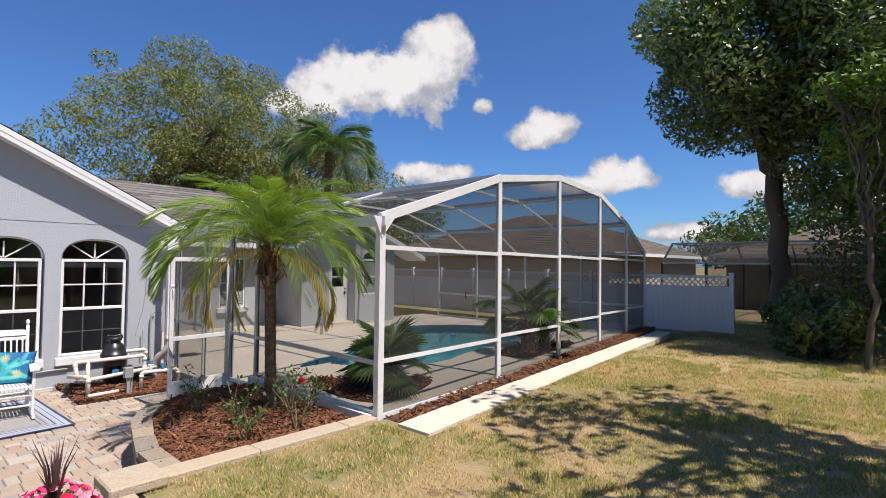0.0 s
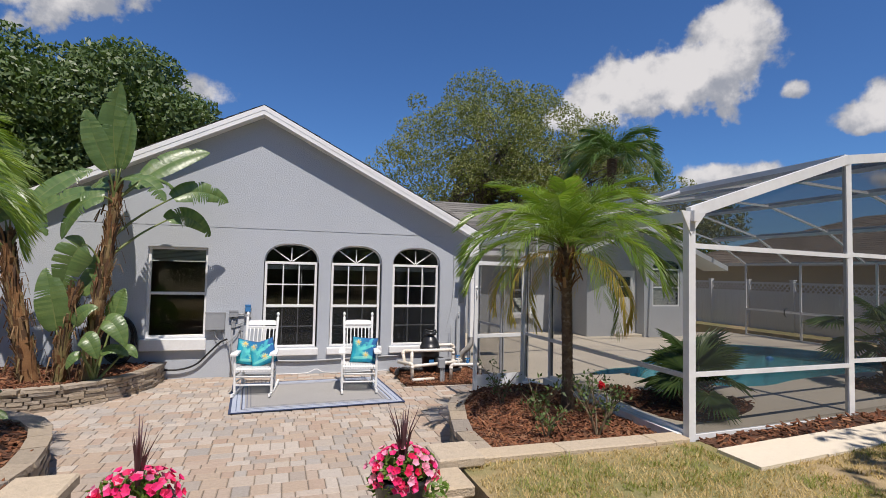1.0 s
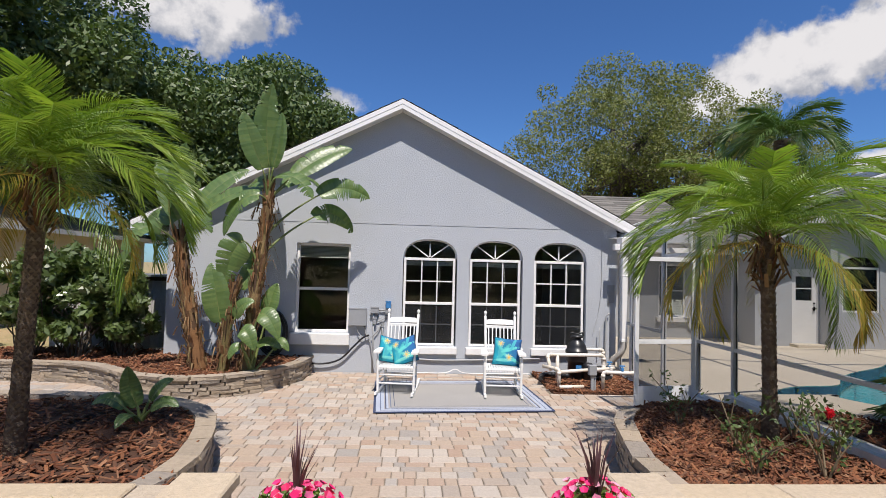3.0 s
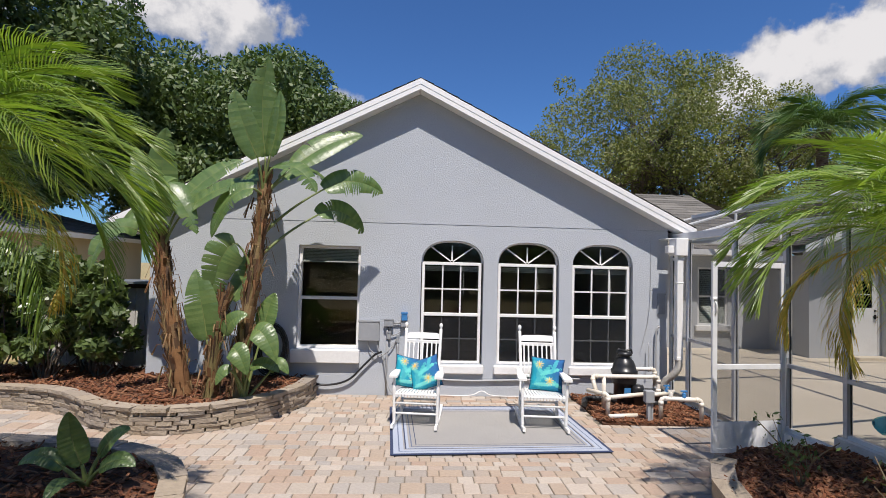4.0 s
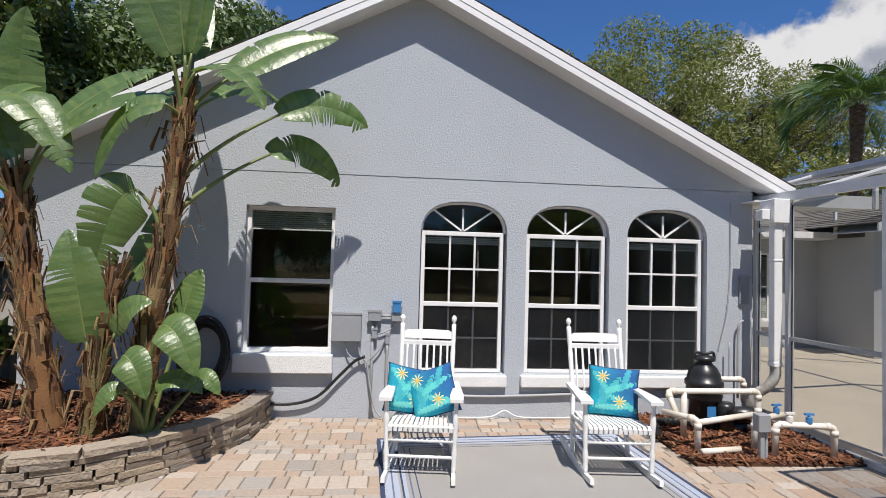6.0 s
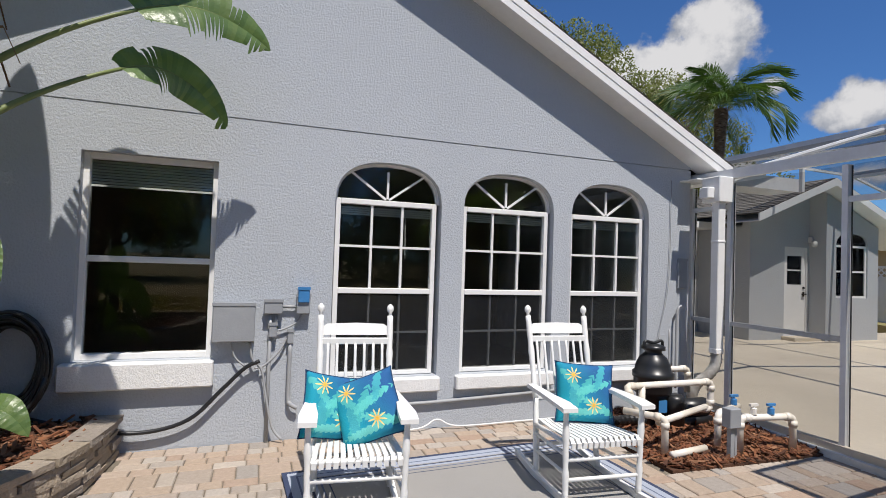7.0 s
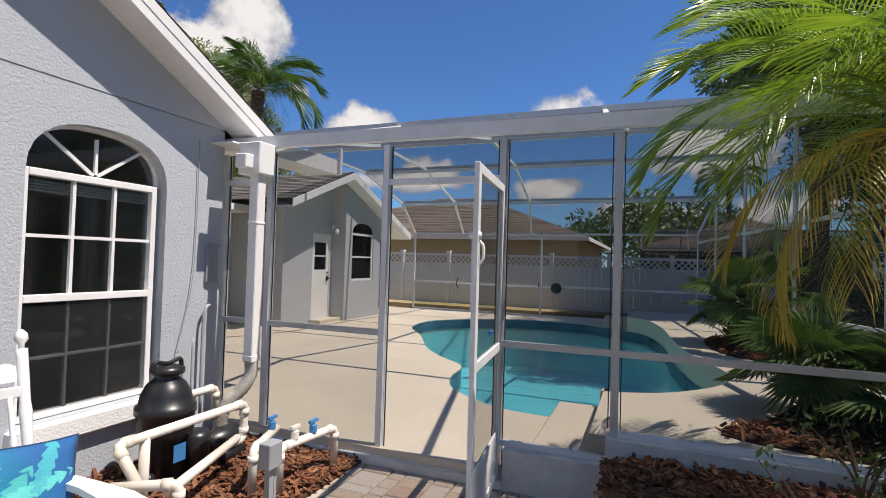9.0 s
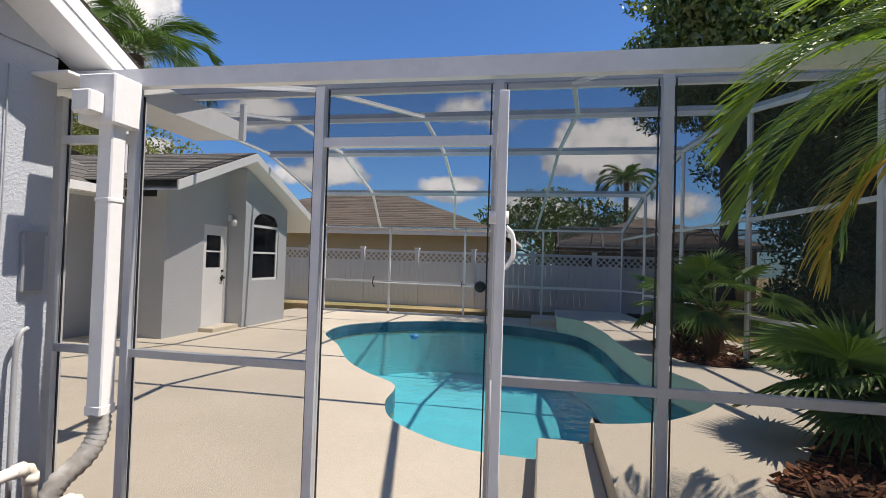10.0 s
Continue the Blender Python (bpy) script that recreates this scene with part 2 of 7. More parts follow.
def mesh_of(bm, name, mat, smooth=False):
    me = bpy.data.meshes.new(name)
    bmesh.ops.recalc_face_normals(bm, faces=bm.faces)
    bm.to_mesh(me)
    bm.free()
    for m in (mat if isinstance(mat, (list, tuple)) else [mat]):
        me.materials.append(m)
    if smooth:
        for p in me.polygons:
            p.use_smooth = True
    return me


def part(name, bm, mat, parent=None, label="", smooth=False):
    ob = new(name, bm if isinstance(bm, bpy.types.Mesh) else mesh_of(bm, name, mat, smooth))
    if parent is not None:
        ob.parent = parent
    if label:
        ob["label"] = label
    return ob


def thing(name, label, category, group="", kind="", at=(0, 0, 0), turn=0.0):
    ob = new(name)
    ob.empty_display_size = 0.1
    ob.matrix_world = pose(*at, 0, 0, turn)
    return tagged(ob, label, category, group, kind)


def box(bm, x0, x1, y0, y1, z0, z1, bevel=0.0, m=None):
    r = bmesh.ops.create_cube(bm, size=1.0)
    vs = r["verts"]
    bmesh.ops.scale(bm, vec=(x1 - x0, y1 - y0, z1 - z0), verts=vs)
    bmesh.ops.translate(bm, vec=((x0 + x1) / 2, (y0 + y1) / 2, (z0 + z1) / 2), verts=vs)
    if bevel:
        es = list({e for v in vs for e in v.link_edges})
        r2 = bmesh.ops.bevel(bm, geom=es, offset=bevel, segments=1, affect="EDGES")
        vs = list({v for f in r2["faces"] for v in f.verts} | {v for v in vs if v.is_valid})
    if m is not None:
        bmesh.ops.transform(bm, matrix=m, verts=vs)
    return vs


def boxes(*specs, bevel=0.0):
    bm = bmesh.new()
    for s in specs:
        box(bm, *s, bevel=bevel)
    return bm


def bar(bm, a, b, wide, deep, up=(0, 0, 1)):
    """A straight bar of rectangular section between two points."""
    a, b = Vector(a), Vector(b)
    d = b - a
    z = d.normalized()
    u = Vector(up)
    if abs(z.dot(u)) > 0.98:
        u = Vector((1, 0, 0))
    x = u.cross(z).normalized()
    y = z.cross(x)
    ring = [(-wide / 2, -deep / 2), (wide / 2, -deep / 2), (wide / 2, deep / 2), (-wide / 2, deep / 2)]
    lo = [bm.verts.new(a + x * p + y * q) for p, q in ring]
    hi = [bm.verts.new(b + x * p + y * q) for p, q in ring]
    for i in range(4):
        bm.faces.new((lo[i], lo[(i + 1) % 4], hi[(i + 1) % 4], hi[i]))
    bm.faces.new(lo[::-1]), bm.faces.new(hi)


def strip(bm, pts, wide, thick, up=(0, 0, 1)):
    """A continuous bar of rectangular section along a line of points."""
    pts = [Vector(p) for p in pts]
    rings = []
    for i, p in enumerate(pts):
        d = (pts[min(i + 1, len(pts) - 1)] - pts[max(i - 1, 0)]).normalized()
        x = Vector(up).cross(d).normalized()
        y = d.cross(x)
        rings.append([bm.verts.new(p + x * a * wide / 2 + y * b * thick / 2) for a, b in ((-1, -1), (1, -1), (1, 1), (-1, 1))])
    for r0, r1 in zip(rings, rings[1:]):
        for k in range(4):
            bm.faces.new((r0[k], r0[(k + 1) % 4], r1[(k + 1) % 4], r1[k]))
    bm.faces.new(rings[0][::-1]), bm.faces.new(rings[-1])


def one_bar(a, b, wide, deep, up=(0, 0, 1)):
    bm = bmesh.new()
    bar(bm, a, b, wide, deep, up)
    return bm


def tube(bm, pts, radii, sides=10, cap=True):
    """A round tube along a line of points; radii: one or one a point."""
    pts = [Vector(p) for p in pts]
    if not isinstance(radii, (list, tuple)):
        radii = [radii] * len(pts)
    rings, side = [], None
    for i, p in enumerate(pts):
        d = (pts[min(i + 1, len(pts) - 1)] - pts[max(i - 1, 0)]).normalized()
        if side is None:
            side = d.cross(Vector((0, 0, 1)) if abs(d.z) < 0.95 else Vector((1, 0, 0))).normalized()
        side = (side - d * side.dot(d)).normalized()
        other = d.cross(side)
        rings.append([bm.verts.new(p + (side * math.cos(k * math.tau / sides) + other * math.sin(k * math.tau / sides)) * radii[i]) for k in range(sides)])
    for r0, r1 in zip(rings, rings[1:]):
        for k in range(sides):
            bm.faces.new((r0[k], r0[(k + 1) % sides], r1[(k + 1) % sides], r1[k]))
    if cap:
        bm.faces.new(rings[0][::-1]), bm.faces.new(rings[-1])


def tube_bm(pts, radii, sides=10, cap=True):
    bm = bmesh.new()
    tube(bm, pts, radii, sides, cap)
    return bm


def lathe(profile, sides=20, at=(0, 0, 0)):
    """A turned body from (radius, height) rows."""
    bm = bmesh.new()
    tube(bm, [(at[0], at[1], at[2] + z) for r, z in profile], [max(r, 0.001) for r, z in profile], sides)
    return bm


def plate(outline, holes=(), thick=0.1, m=None, bm=None):
    """A flat plate in the local xz plane with holes through it, thick along +y."""
    bm = bm or bmesh.new()
    loops = [list(outline)] + [list(h) for h in holes]
    flat = [p for loop in loops for p in loop]
    tris = tessellate_polygon([[Vector((x, z, 0)) for x, z in loop] for loop in loops])
    f = [bm.verts.new((x, 0, z)) for x, z in flat]
    b = [bm.verts.new((x, thick, z)) for x, z in flat]
    for t in tris:
        bm.faces.new([f[i] for i in t])
        bm.faces.new([b[i] for i in reversed(t)])
    k = 0
    for loop in loops:
        n = len(loop)
        for i in range(n):
            i0, i1 = k + i, k + (i + 1) % n
            bm.faces.new((f[i0], f[i1], b[i1], b[i0]))
        k += n
    if m is not None:
        bmesh.ops.transform(bm, matrix=m, verts=f + b)
    return bm


FLOOR = Matrix(((1, 0, 0, 0), (0, 0, 1, 0), (0, -1, 0, 0), (0, 0, 0, 1)))   # a plate laid flat: x, z -> x, y; thickness goes down


def slab(outline, holes=(), top=0.0, thick=0.1, bm=None):
    return plate(outline, holes, thick, Matrix.Translation((0, 0, top)) @ FLOOR, bm)


def smooth_loop(pts, per=6):
    """A closed Catmull-Rom loop through the points."""
    out, n = [], len(pts)
    P = [Vector(p) for p in pts]
    for i in range(n):
        a, b, c, d = P[i - 1], P[i], P[(i + 1) % n], P[(i + 2) % n]
        for k in range(per):
            t = k / per
            q = 0.5 * ((2 * b) + (c - a) * t + (2 * a - 5 * b + 4 * c - d) * t * t + (3 * b - a - 3 * c + d) * t ** 3)
            out.append(tuple(q))
    return out


def smooth_line(pts, per=6):
    P = [Vector(p) for p in pts]
    P = [2 * P[0] - P[1]] + P + [2 * P[-1] - P[-2]]
    out = []
    for i in range(1, len(P) - 2):
        a, b, c, d = P[i - 1:i + 3]
        for k in range(per):
            t = k / per
            out.append(0.5 * ((2 * b) + (c - a) * t + (2 * a - 5 * b + 4 * c - d) * t * t + (3 * b - a - 3 * c + d) * t ** 3))
    return out + [P[-2]]


def raw_mesh(name, verts, faces, mat, smooth=False):
    me = bpy.data.meshes.new(name)
    me.from_pydata([tuple(v) for v in verts], [], faces)
    me.materials.append(mat)
    if smooth:
        me.polygons.foreach_set("use_smooth", [True] * len(me.polygons))
    return me


def inside(p, poly):
    x, y = p
    hit = False
    for (x0, y0), (x1, y1) in zip(poly, poly[1:] + poly[:1]):
        if (y0 > y) != (y1 > y) and x < (x1 - x0) * (y - y0) / (y1 - y0) + x0:
            hit = not hit
    return hit


# ---- plan ----
WALL_X0, WALL_X1 = -4.32, 4.08       # gable wall, its face at y = 0
RIDGE_X, RIDGE_Z, PITCH = -0.115, 5.09, 0.505
LAWN_Z, DECK_Z, UPPER_Z = 0.42, 0.12, 0.45
CAGE_X, CAGE_Y = 4.19, -6.2          # front wall of the pool cage and its corner
LEAN = 0.12                          # the side wall runs a little towards the house
BAYS = [4.19, 6.86, 9.18, 11.5, 13.6, 15.4]
TOPS = [2.66, 3.49, 3.83, 3.78, 3.25, 2.52]


def side_y(x):
    return CAGE_Y + LEAN * (x - CAGE_X)


# ---- ground ----
def ground_height(x, y):
    if -8.0 < x < 15.6 and -6.25 < y < 12:
        if 4.4 < x < 14.6 and -5.9 < y < 3.2:
            return -2.2
        return -0.12
    if y < -6.2 and -1.1 < x < 1.75 and y > -8.3:
        return -0.12
    if y < -6.0:
        return LAWN_Z - 0.012 * max(0.0, x - 6)
    if x >= 15.6:
        return 0.25
    return 0.0


gx = sorted(set([-1500, -400, -120, -60, -30, -20, -14, -11, -8.05, -7.95, -1.12, -1.08, 1.73, 1.77, 4.38, 4.42, 14.58, 14.62, 15.58, 15.62, 24, 34, 60, 140, 400, 1500] + [round(v * 0.8, 2) for v in range(-10, 20)]))
gy = sorted(set([-1500, -400, -120, -60, -30, -20, -14, -8.32, -8.28, -6.27, -6.23, -6.18, -6.22, -5.92, -5.88, 3.18, 3.22, 11.98, 12.02, 20, 34, 60, 140, 400, 1500] + [round(v * 0.8, 2) for v in range(-15, 15)]))
gv = [(x, y, ground_height(x, y)) for y in gy for x in gx]
gf = [(j * len(gx) + i, j * len(gx) + i + 1, (j + 1) * len(gx) + i + 1, (j + 1) * len(gx) + i) for j in range(len(gy) - 1) for i in range(len(gx) - 1)]
tagged(part("ground", raw_mesh("ground", gv, gf, LAWN), None), "patchy dry lawn with yellow and green grass", "lawn", kind="structure")

# ---- gable wall of the house ----
ARCHES = [-0.012, 1.243, 2.483]          # left edge of each arched window
AW, A_SILL, A_SPRING, A_RISE = 0.978, 0.50, 2.13, 0.38


def arch_loop(x0, w_, z0, zs, rise, n=14):
    pts = [(x0, z0), (x0 + w_, z0)]
    c = x0 + w_ / 2
    for k in range(n + 1):
        a = math.pi * k / n
        pts.append((c + math.copysign(abs(math.cos(a)) ** 0.8, math.cos(a)) * w_ / 2, zs + math.sin(a) ** 0.85 * rise))
    return pts


def rake(x):
    return RIDGE_Z - 0.16 - PITCH * abs(x - RIDGE_X)


JOINT_Z = 2.765
LEFT_WIN = (-2.0, -1.01, 0.72, 2.38)
holes = [arch_loop(x - 0.015, AW + 0.045, A_SILL, A_SPRING, A_RISE) for x in ARCHES]
lx0, lx1, lz0, lz1 = LEFT_WIN
holes.append([(lx0, lz0), (lx1, lz0), (lx1, lz1), (lx0, lz1)])
wall = plate([(WALL_X0, -0.15), (WALL_X1, -0.15), (WALL_X1, JOINT_Z - 0.006), (WALL_X0, JOINT_Z - 0.006)], holes, 0.22)
plate([(WALL_X0, JOINT_Z + 0.006), (WALL_X1, JOINT_Z + 0.006), (WALL_X1, rake(WALL_X1)), (RIDGE_X, rake(RIDGE_X)), (WALL_X0, rake(WALL_X0))], (), 0.22, bm=wall)
box(wall, WALL_X0 + 0.01, WALL_X1 - 0.01, 0.015, 0.2, JOINT_Z - 0.006, JOINT_Z + 0.006)
tagged(part("wall_gable", wall, STUCCO), "light grey textured stucco gable wall with a thin control joint", "house wall", kind="structure")
# other walls of this wing
side = plate([(0.22, -0.15), (5.0, -0.15), (5.0, 2.85), (0.22, 2.85)], (), 0.22, Matrix.Translation((WALL_X1, 0, 0)) @ pose(0, 0, 0, 0, 0, 90))
plate([(0.22, -0.15), (12.0, -0.15), (12.0, 2.85), (0.22, 2.85)], (), 0.22, Matrix.Translation((WALL_X0 + 0.22, 0, 0)) @ pose(0, 0, 0, 0, 0, 90), side)
tagged(part("wall_wing_sides", side, STUCCO_FAR), "light grey stucco side walls of the gabled wing", "house wall", kind="structure")
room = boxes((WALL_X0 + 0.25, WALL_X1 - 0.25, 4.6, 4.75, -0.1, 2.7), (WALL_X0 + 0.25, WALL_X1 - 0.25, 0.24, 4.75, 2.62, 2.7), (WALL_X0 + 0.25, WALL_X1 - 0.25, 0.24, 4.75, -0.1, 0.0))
tagged(part("wall_inside", room, DARK_ROOM), "inner walls of the room in beige darkened to look dim", "inner wall", kind="structure")


def shingled(name, corners, mat, parent, rows=22, label=""):
    """A roof plane from eave-left, eave-right, ridge-right, ridge-left, laid with overlapping courses."""
    e0, e1, r1, r0 = [Vector(c) for c in corners]
    nrm = (e1 - e0).cross(r0 - e0).normalized()
    verts, faces = [], []
    rnd = random.Random(4)
    for k in range(rows):
        a, b = k / rows, (k + 1.25) / rows
        b = min(b, 1.0)
        L0, R0, L1, R1 = e0.lerp(r0, a), e1.lerp(r1, a), e0.lerp(r0, b), e1.lerp(r1, b)
        cols = max(1, int((R0 - L0).length / 0.9))
        for c in range(cols):
            u0, u1 = c / cols, (c + 1) / cols
            t = 0.012 + rnd.random() * 0.004
            p = [L0.lerp(R0, u0) + nrm * t, L0.lerp(R0, u1) + nrm * t, L1.lerp(R1, u1) + nrm * 0.002, L1.lerp(R1, u0) + nrm * 0.002,
                 L0.lerp(R0, u0) - nrm * 0.01, L0.lerp(R0, u1) - nrm * 0.01]
            i = len(verts)
            verts += p
            faces += [(i, i + 1, i + 2, i + 3), (i + 4, i + 5, i + 1, i)]
    # boarding below
    i = len(verts)
    verts += [e0 - nrm * 0.012, e1 - nrm * 0.012, r1 - nrm * 0.012, r0 - nrm * 0.012]
    faces.append((i + 3, i + 2, i + 1, i))
    ob = part(name, raw_mesh(name, verts, faces, mat), None, parent, label)
    return ob


OVER = -0.28                        # gable overhang in y
EAVE_L, EAVE_R = -4.86, 4.42
zl, zr = RIDGE_Z - PITCH * (RIDGE_X - EAVE_L), RIDGE_Z - PITCH * (EAVE_R - RIDGE_X)
roof_a = thing("roof_gabled", "dark grey shingle gable roof with white rake boards", "roof", kind="structure")
shingled("shingles", [(EAVE_L, 12, zl), (EAVE_L, OVER, zl), (RIDGE_X, OVER, RIDGE_Z), (RIDGE_X, 12, RIDGE_Z)], SHINGLE, roof_a)
shingled("shingles", [(EAVE_R, OVER, zr), (EAVE_R, 12, zr), (RIDGE_X, 12, RIDGE_Z), (RIDGE_X, OVER, RIDGE_Z)], SHINGLE, roof_a)
for xe, ze in ((EAVE_L, zl), (EAVE_R, zr)):
    s = 1 if xe > RIDGE_X else -1
    n_ = Vector((s * PITCH, 0, 1)).normalized()
    top = [Vector((RIDGE_X, 0, RIDGE_Z)), Vector((xe, 0, ze))]
    fascia = bmesh.new()
    for y0, y1, d0, d1 in ((OVER, OVER + 0.022, 0.012, 0.10), (OVER + 0.006, OVER + 0.03, 0.10, 0.185)):
        quad = [(p.x, p.z - d) for p, d in ((top[0], d0), (top[1], d0), (top[1], d1), (top[0], d1))]
        plate(quad, (), y1 - y0, Matrix.Translation((0, y0, 0)), fascia)
    part("rake_board", fascia, WHITE, roof_a, "white painted two-step rake board")
    soffit = bmesh.new()
    quad = [(p.x, p.z - d) for p, d in ((top[0], 0.165), (top[1], 0.165), (top[1], 0.18), (top[0], 0.18))]
    plate(quad, (), 0.272, Matrix.Translation((0, OVER + 0.03, 0)), soffit)
    part("soffit", soffit, WHITE, roof_a, "white soffit")
    eave = bmesh.new()
    box(eave, min(xe, xe - 0.02 * s), max(xe, xe - 0.02 * s), OVER + 0.03, 12, ze - 0.17, ze - 0.015)
    box(eave, min(xe - 0.02 * s, xe - 0.5 * s), max(xe - 0.02 * s, xe - 0.5 * s), OVER + 0.03, 12, ze - 0.185, ze - 0.17)
    part("eave_board", eave, WHITE, roof_a)


def pane(x0, x1, z0, z1, y):
    return boxes((x0, x1, y, y + 0.006, z0, z1))


def arched_window(x, n):
    win = thing("window_%d" % n, "white arched single-hung window with sunburst muntins and dark glass", "window", kind="structure", at=(x, 0.07, 0))
    fr = bmesh.new()
    w_, t = AW, 0.045
    zs, zm, z0 = 2.158, 1.305, A_SILL + 0.005
    for a in ((0, t, 0, 0.07, z0, zs), (w_ - t, w_, 0, 0.07, z0, zs), (t, w_ - t, 0, 0.07, z0, z0 + 0.04), (t, w_ - t, -0.004, 0.07, zs - 0.05, zs), (t, w_ - t, -0.002, 0.06, zm - 0.03, zm + 0.02)):
        box(fr, *a, bevel=0.004)
    arch = arch_loop(-0.012, w_ + 0.038, zs, A_SPRING + 0.02, A_RISE - 0.022)[2:]
    prev = None
    c = w_ / 2
    for p in arch:
        q = (c + (p[0] - c) * 0.95, zs + (p[1] - zs) * 0.93)
        if prev:
            loop = [prev[0], p, q, prev[1]]
            plate(loop, (), 0.05, Matrix.Translation((0, 0.01, 0)), fr)
        prev = (p, q)
    part("window_frame", fr, WHITE, win)
    for k in (1, 2):
        xk = t + (w_ - 2 * t) * k / 3
        part("muntin", boxes((xk - 0.011, xk + 0.011, 0.012, 0.04, zm + 0.02, zs - 0.05)), WHITE, win)
        part("muntin", boxes((xk - 0.009, xk + 0.009, 0.022, 0.045, z0 + 0.04, zm - 0.03)), SASH_GREY, win, "grey muntin behind an insect screen")
    zu = (zm + zs - 0.03) / 2
    part("muntin", boxes((t, w_ - t, 0.013, 0.041, zu - 0.011, zu + 0.011)), WHITE, win)
    zd = (zm + z0) / 2
    part("muntin", boxes((t, w_ - t, 0.023, 0.046, zd - 0.009, zd + 0.009)), SASH_GREY, win, "grey muntin behind an insect screen")
    for ang in (38, 90, 142):
        L = 0.0
        ca, sa = math.cos(radians(ang)), math.sin(radians(ang))
        L = 0.30 if ang == 90 else 0.47
        part("muntin", one_bar((c + ca * 0.02, 0.03, zs + sa * 0.02), (c + ca * L, 0.03, zs + sa * L * 0.92), 0.02, 0.02, (0, 1, 0)), WHITE, win)
    part("pane", pane(t, w_ - t, zm, zs - 0.05, 0.045), GLASS, win).visible_shadow = False
    part("pane", pane(t, w_ - t, z0 + 0.03, zm - 0.02, 0.05), GLASS, win).visible_shadow = False
    fan = plate([(c + (px - c) * 0.96, zs + (pz - zs) * 0.95) for px, pz in arch], (), 0.006, Matrix.Translation((0, 0.045, 0)))
    part("pane", fan, GLASS, win).visible_shadow = False
    part("insect_screen", boxes((t, w_ - t, 0.012, 0.014, z0 + 0.04, zm - 0.03)), SCREEN, win, "dark insect screen")
    bl = bmesh.new()
    for k in range(4):
        box(bl, t, w_ - t, 0.056, 0.085, zs - 0.085 - 0.02 * k, zs - 0.07 - 0.02 * k)
    part("blind", bl, BLIND, win, "raised white window blind")
    part("blind_cord", tube_bm([(w_ * 0.7, 0.085, zs - 0.1), (w_ * 0.71, 0.085, zs - 0.55)], 0.004, 6), BLIND, win)
    sill = boxes((-0.06, w_ + 0.05, -0.14, 0.02, 0.36, A_SILL - 0.005), bevel=0.012)
    part("window_sill", sill, SILL, win, "white stucco sill block")


for i, x in enumerate(ARCHES):
    arched_window(x, i + 1)


def left_window():
    win = thing("window_4", "white single-hung window with a raised blind and dark glass", "window", kind="structure", at=(0, 0.07, 0))
    x0, x1, z0, z1 = LEFT_WIN
    t, zm = 0.045, 1.53
    fr = bmesh.new()
    for a in ((x0, x0 + t, 0, 0.08, z0, z1), (x1 - t, x1, 0, 0.08, z0, z1), (x0 + t, x1 - t, 0, 0.08, z0, z0 + 0.05), (x0 + t, x1 - t, 0, 0.08, z1 - 0.05, z1), (x0 + t, x1 - t, 0.005, 0.07, zm - 0.025, zm + 0.025)):
        box(fr, *a, bevel=0.004)
    part("window_frame", fr, WHITE, win)
    part("pane", pane(x0 + t, x1 - t, zm + 0.02, z1 - 0.05, 0.045), GLASS, win).visible_shadow = False
    part("pane", pane(x0 + t, x1 - t, z0 + 0.05, zm - 0.02, 0.05), GLASS, win).visible_shadow = False
    bl = bmesh.new()
    for k in range(9):
        box(bl, x0 + t, x1 - t, 0.056, 0.085, z1 - 0.075 - 0.024 * k, z1 - 0.058 - 0.024 * k)
    part("blind", bl, BLIND, win, "raised white window blind")
    part("window_sill", boxes((x0 - 0.07, x1 + 0.03, -0.16, 0.02, 0.505, z0 - 0.005), bevel=0.012), SILL, win, "white stucco sill block")


left_window()

# ---- patio ----
tagged(part("patio_bed", slab([(-7.9, -6.2), (4.12, -6.2), (4.12, 0.0), (-7.9, 0.0)], (), -0.012, 0.08), SAND), "sand joints of the paver patio", "patio", kind="structure")

# ---- pool deck ----
POOL = smooth_loop([(5.62, -2.84), (5.72, -2.2), (6.2, -1.55), (6.8, -1.27), (7.55, -1.15), (8.1, -0.6), (8.8, -0.05), (10.0, 0.6), (11.2, 1.35), (12.6, 1.42), (13.7, 0.5), (14.25, -0.6),
                    (14.25, -1.7), (13.9, -2.6), (12.9, -3.6), (11.2, -3.95), (9.6, -4.05), (8.1, -4.25), (7.2, -4.5), (6.5, -4.4), (5.85, -3.9), (5.58, -3.35)], 5)
deck = slab([(CAGE_X - 0.06, -6.0), (15.42, -4.6), (15.42, 4.2), (9.5, 4.2), (9.5, 5.0), (WALL_X1, 5.0), (WALL_X1, 0.0), (CAGE_X - 0.06, 0.0)], [POOL], DECK_Z, 0.3)
tagged(part("pool_deck", deck, DECK), "cream textured concrete pool deck", "pool deck", kind="structure")
k0 = next(i for i, p in enumerate(POOL) if p[1] < -2.9 and POOL[i - 1][1] >= -2.9)
hi_run = []
i = k0
while True:
    p = POOL[i % len(POOL)]
    if p[1] >= -2.9 and len(hi_run) > 5:
        break
    if p[1] < -3.2:
        hi_run.append(p)
    i += 1
hi_run = sorted(hi_run, key=lambda p: -p[0]) if hi_run and hi_run[0][0] > hi_run[-1][0] else hi_run
upper_outline = [(CAGE_X + 0.04, side_y(CAGE_X) + 0.03), (15.36, side_y(15.36) + 0.03), (15.36, -3.2), (13.6, -3.2)] + hi_run + [(5.72, -3.28), (CAGE_X + 0.04, -3.28)]
tagged(part("pool_deck_upper", slab(upper_outline, (), UPPER_Z, 0.5), DECK), "raised cream concrete deck beside the pool", "pool deck", kind="structure")
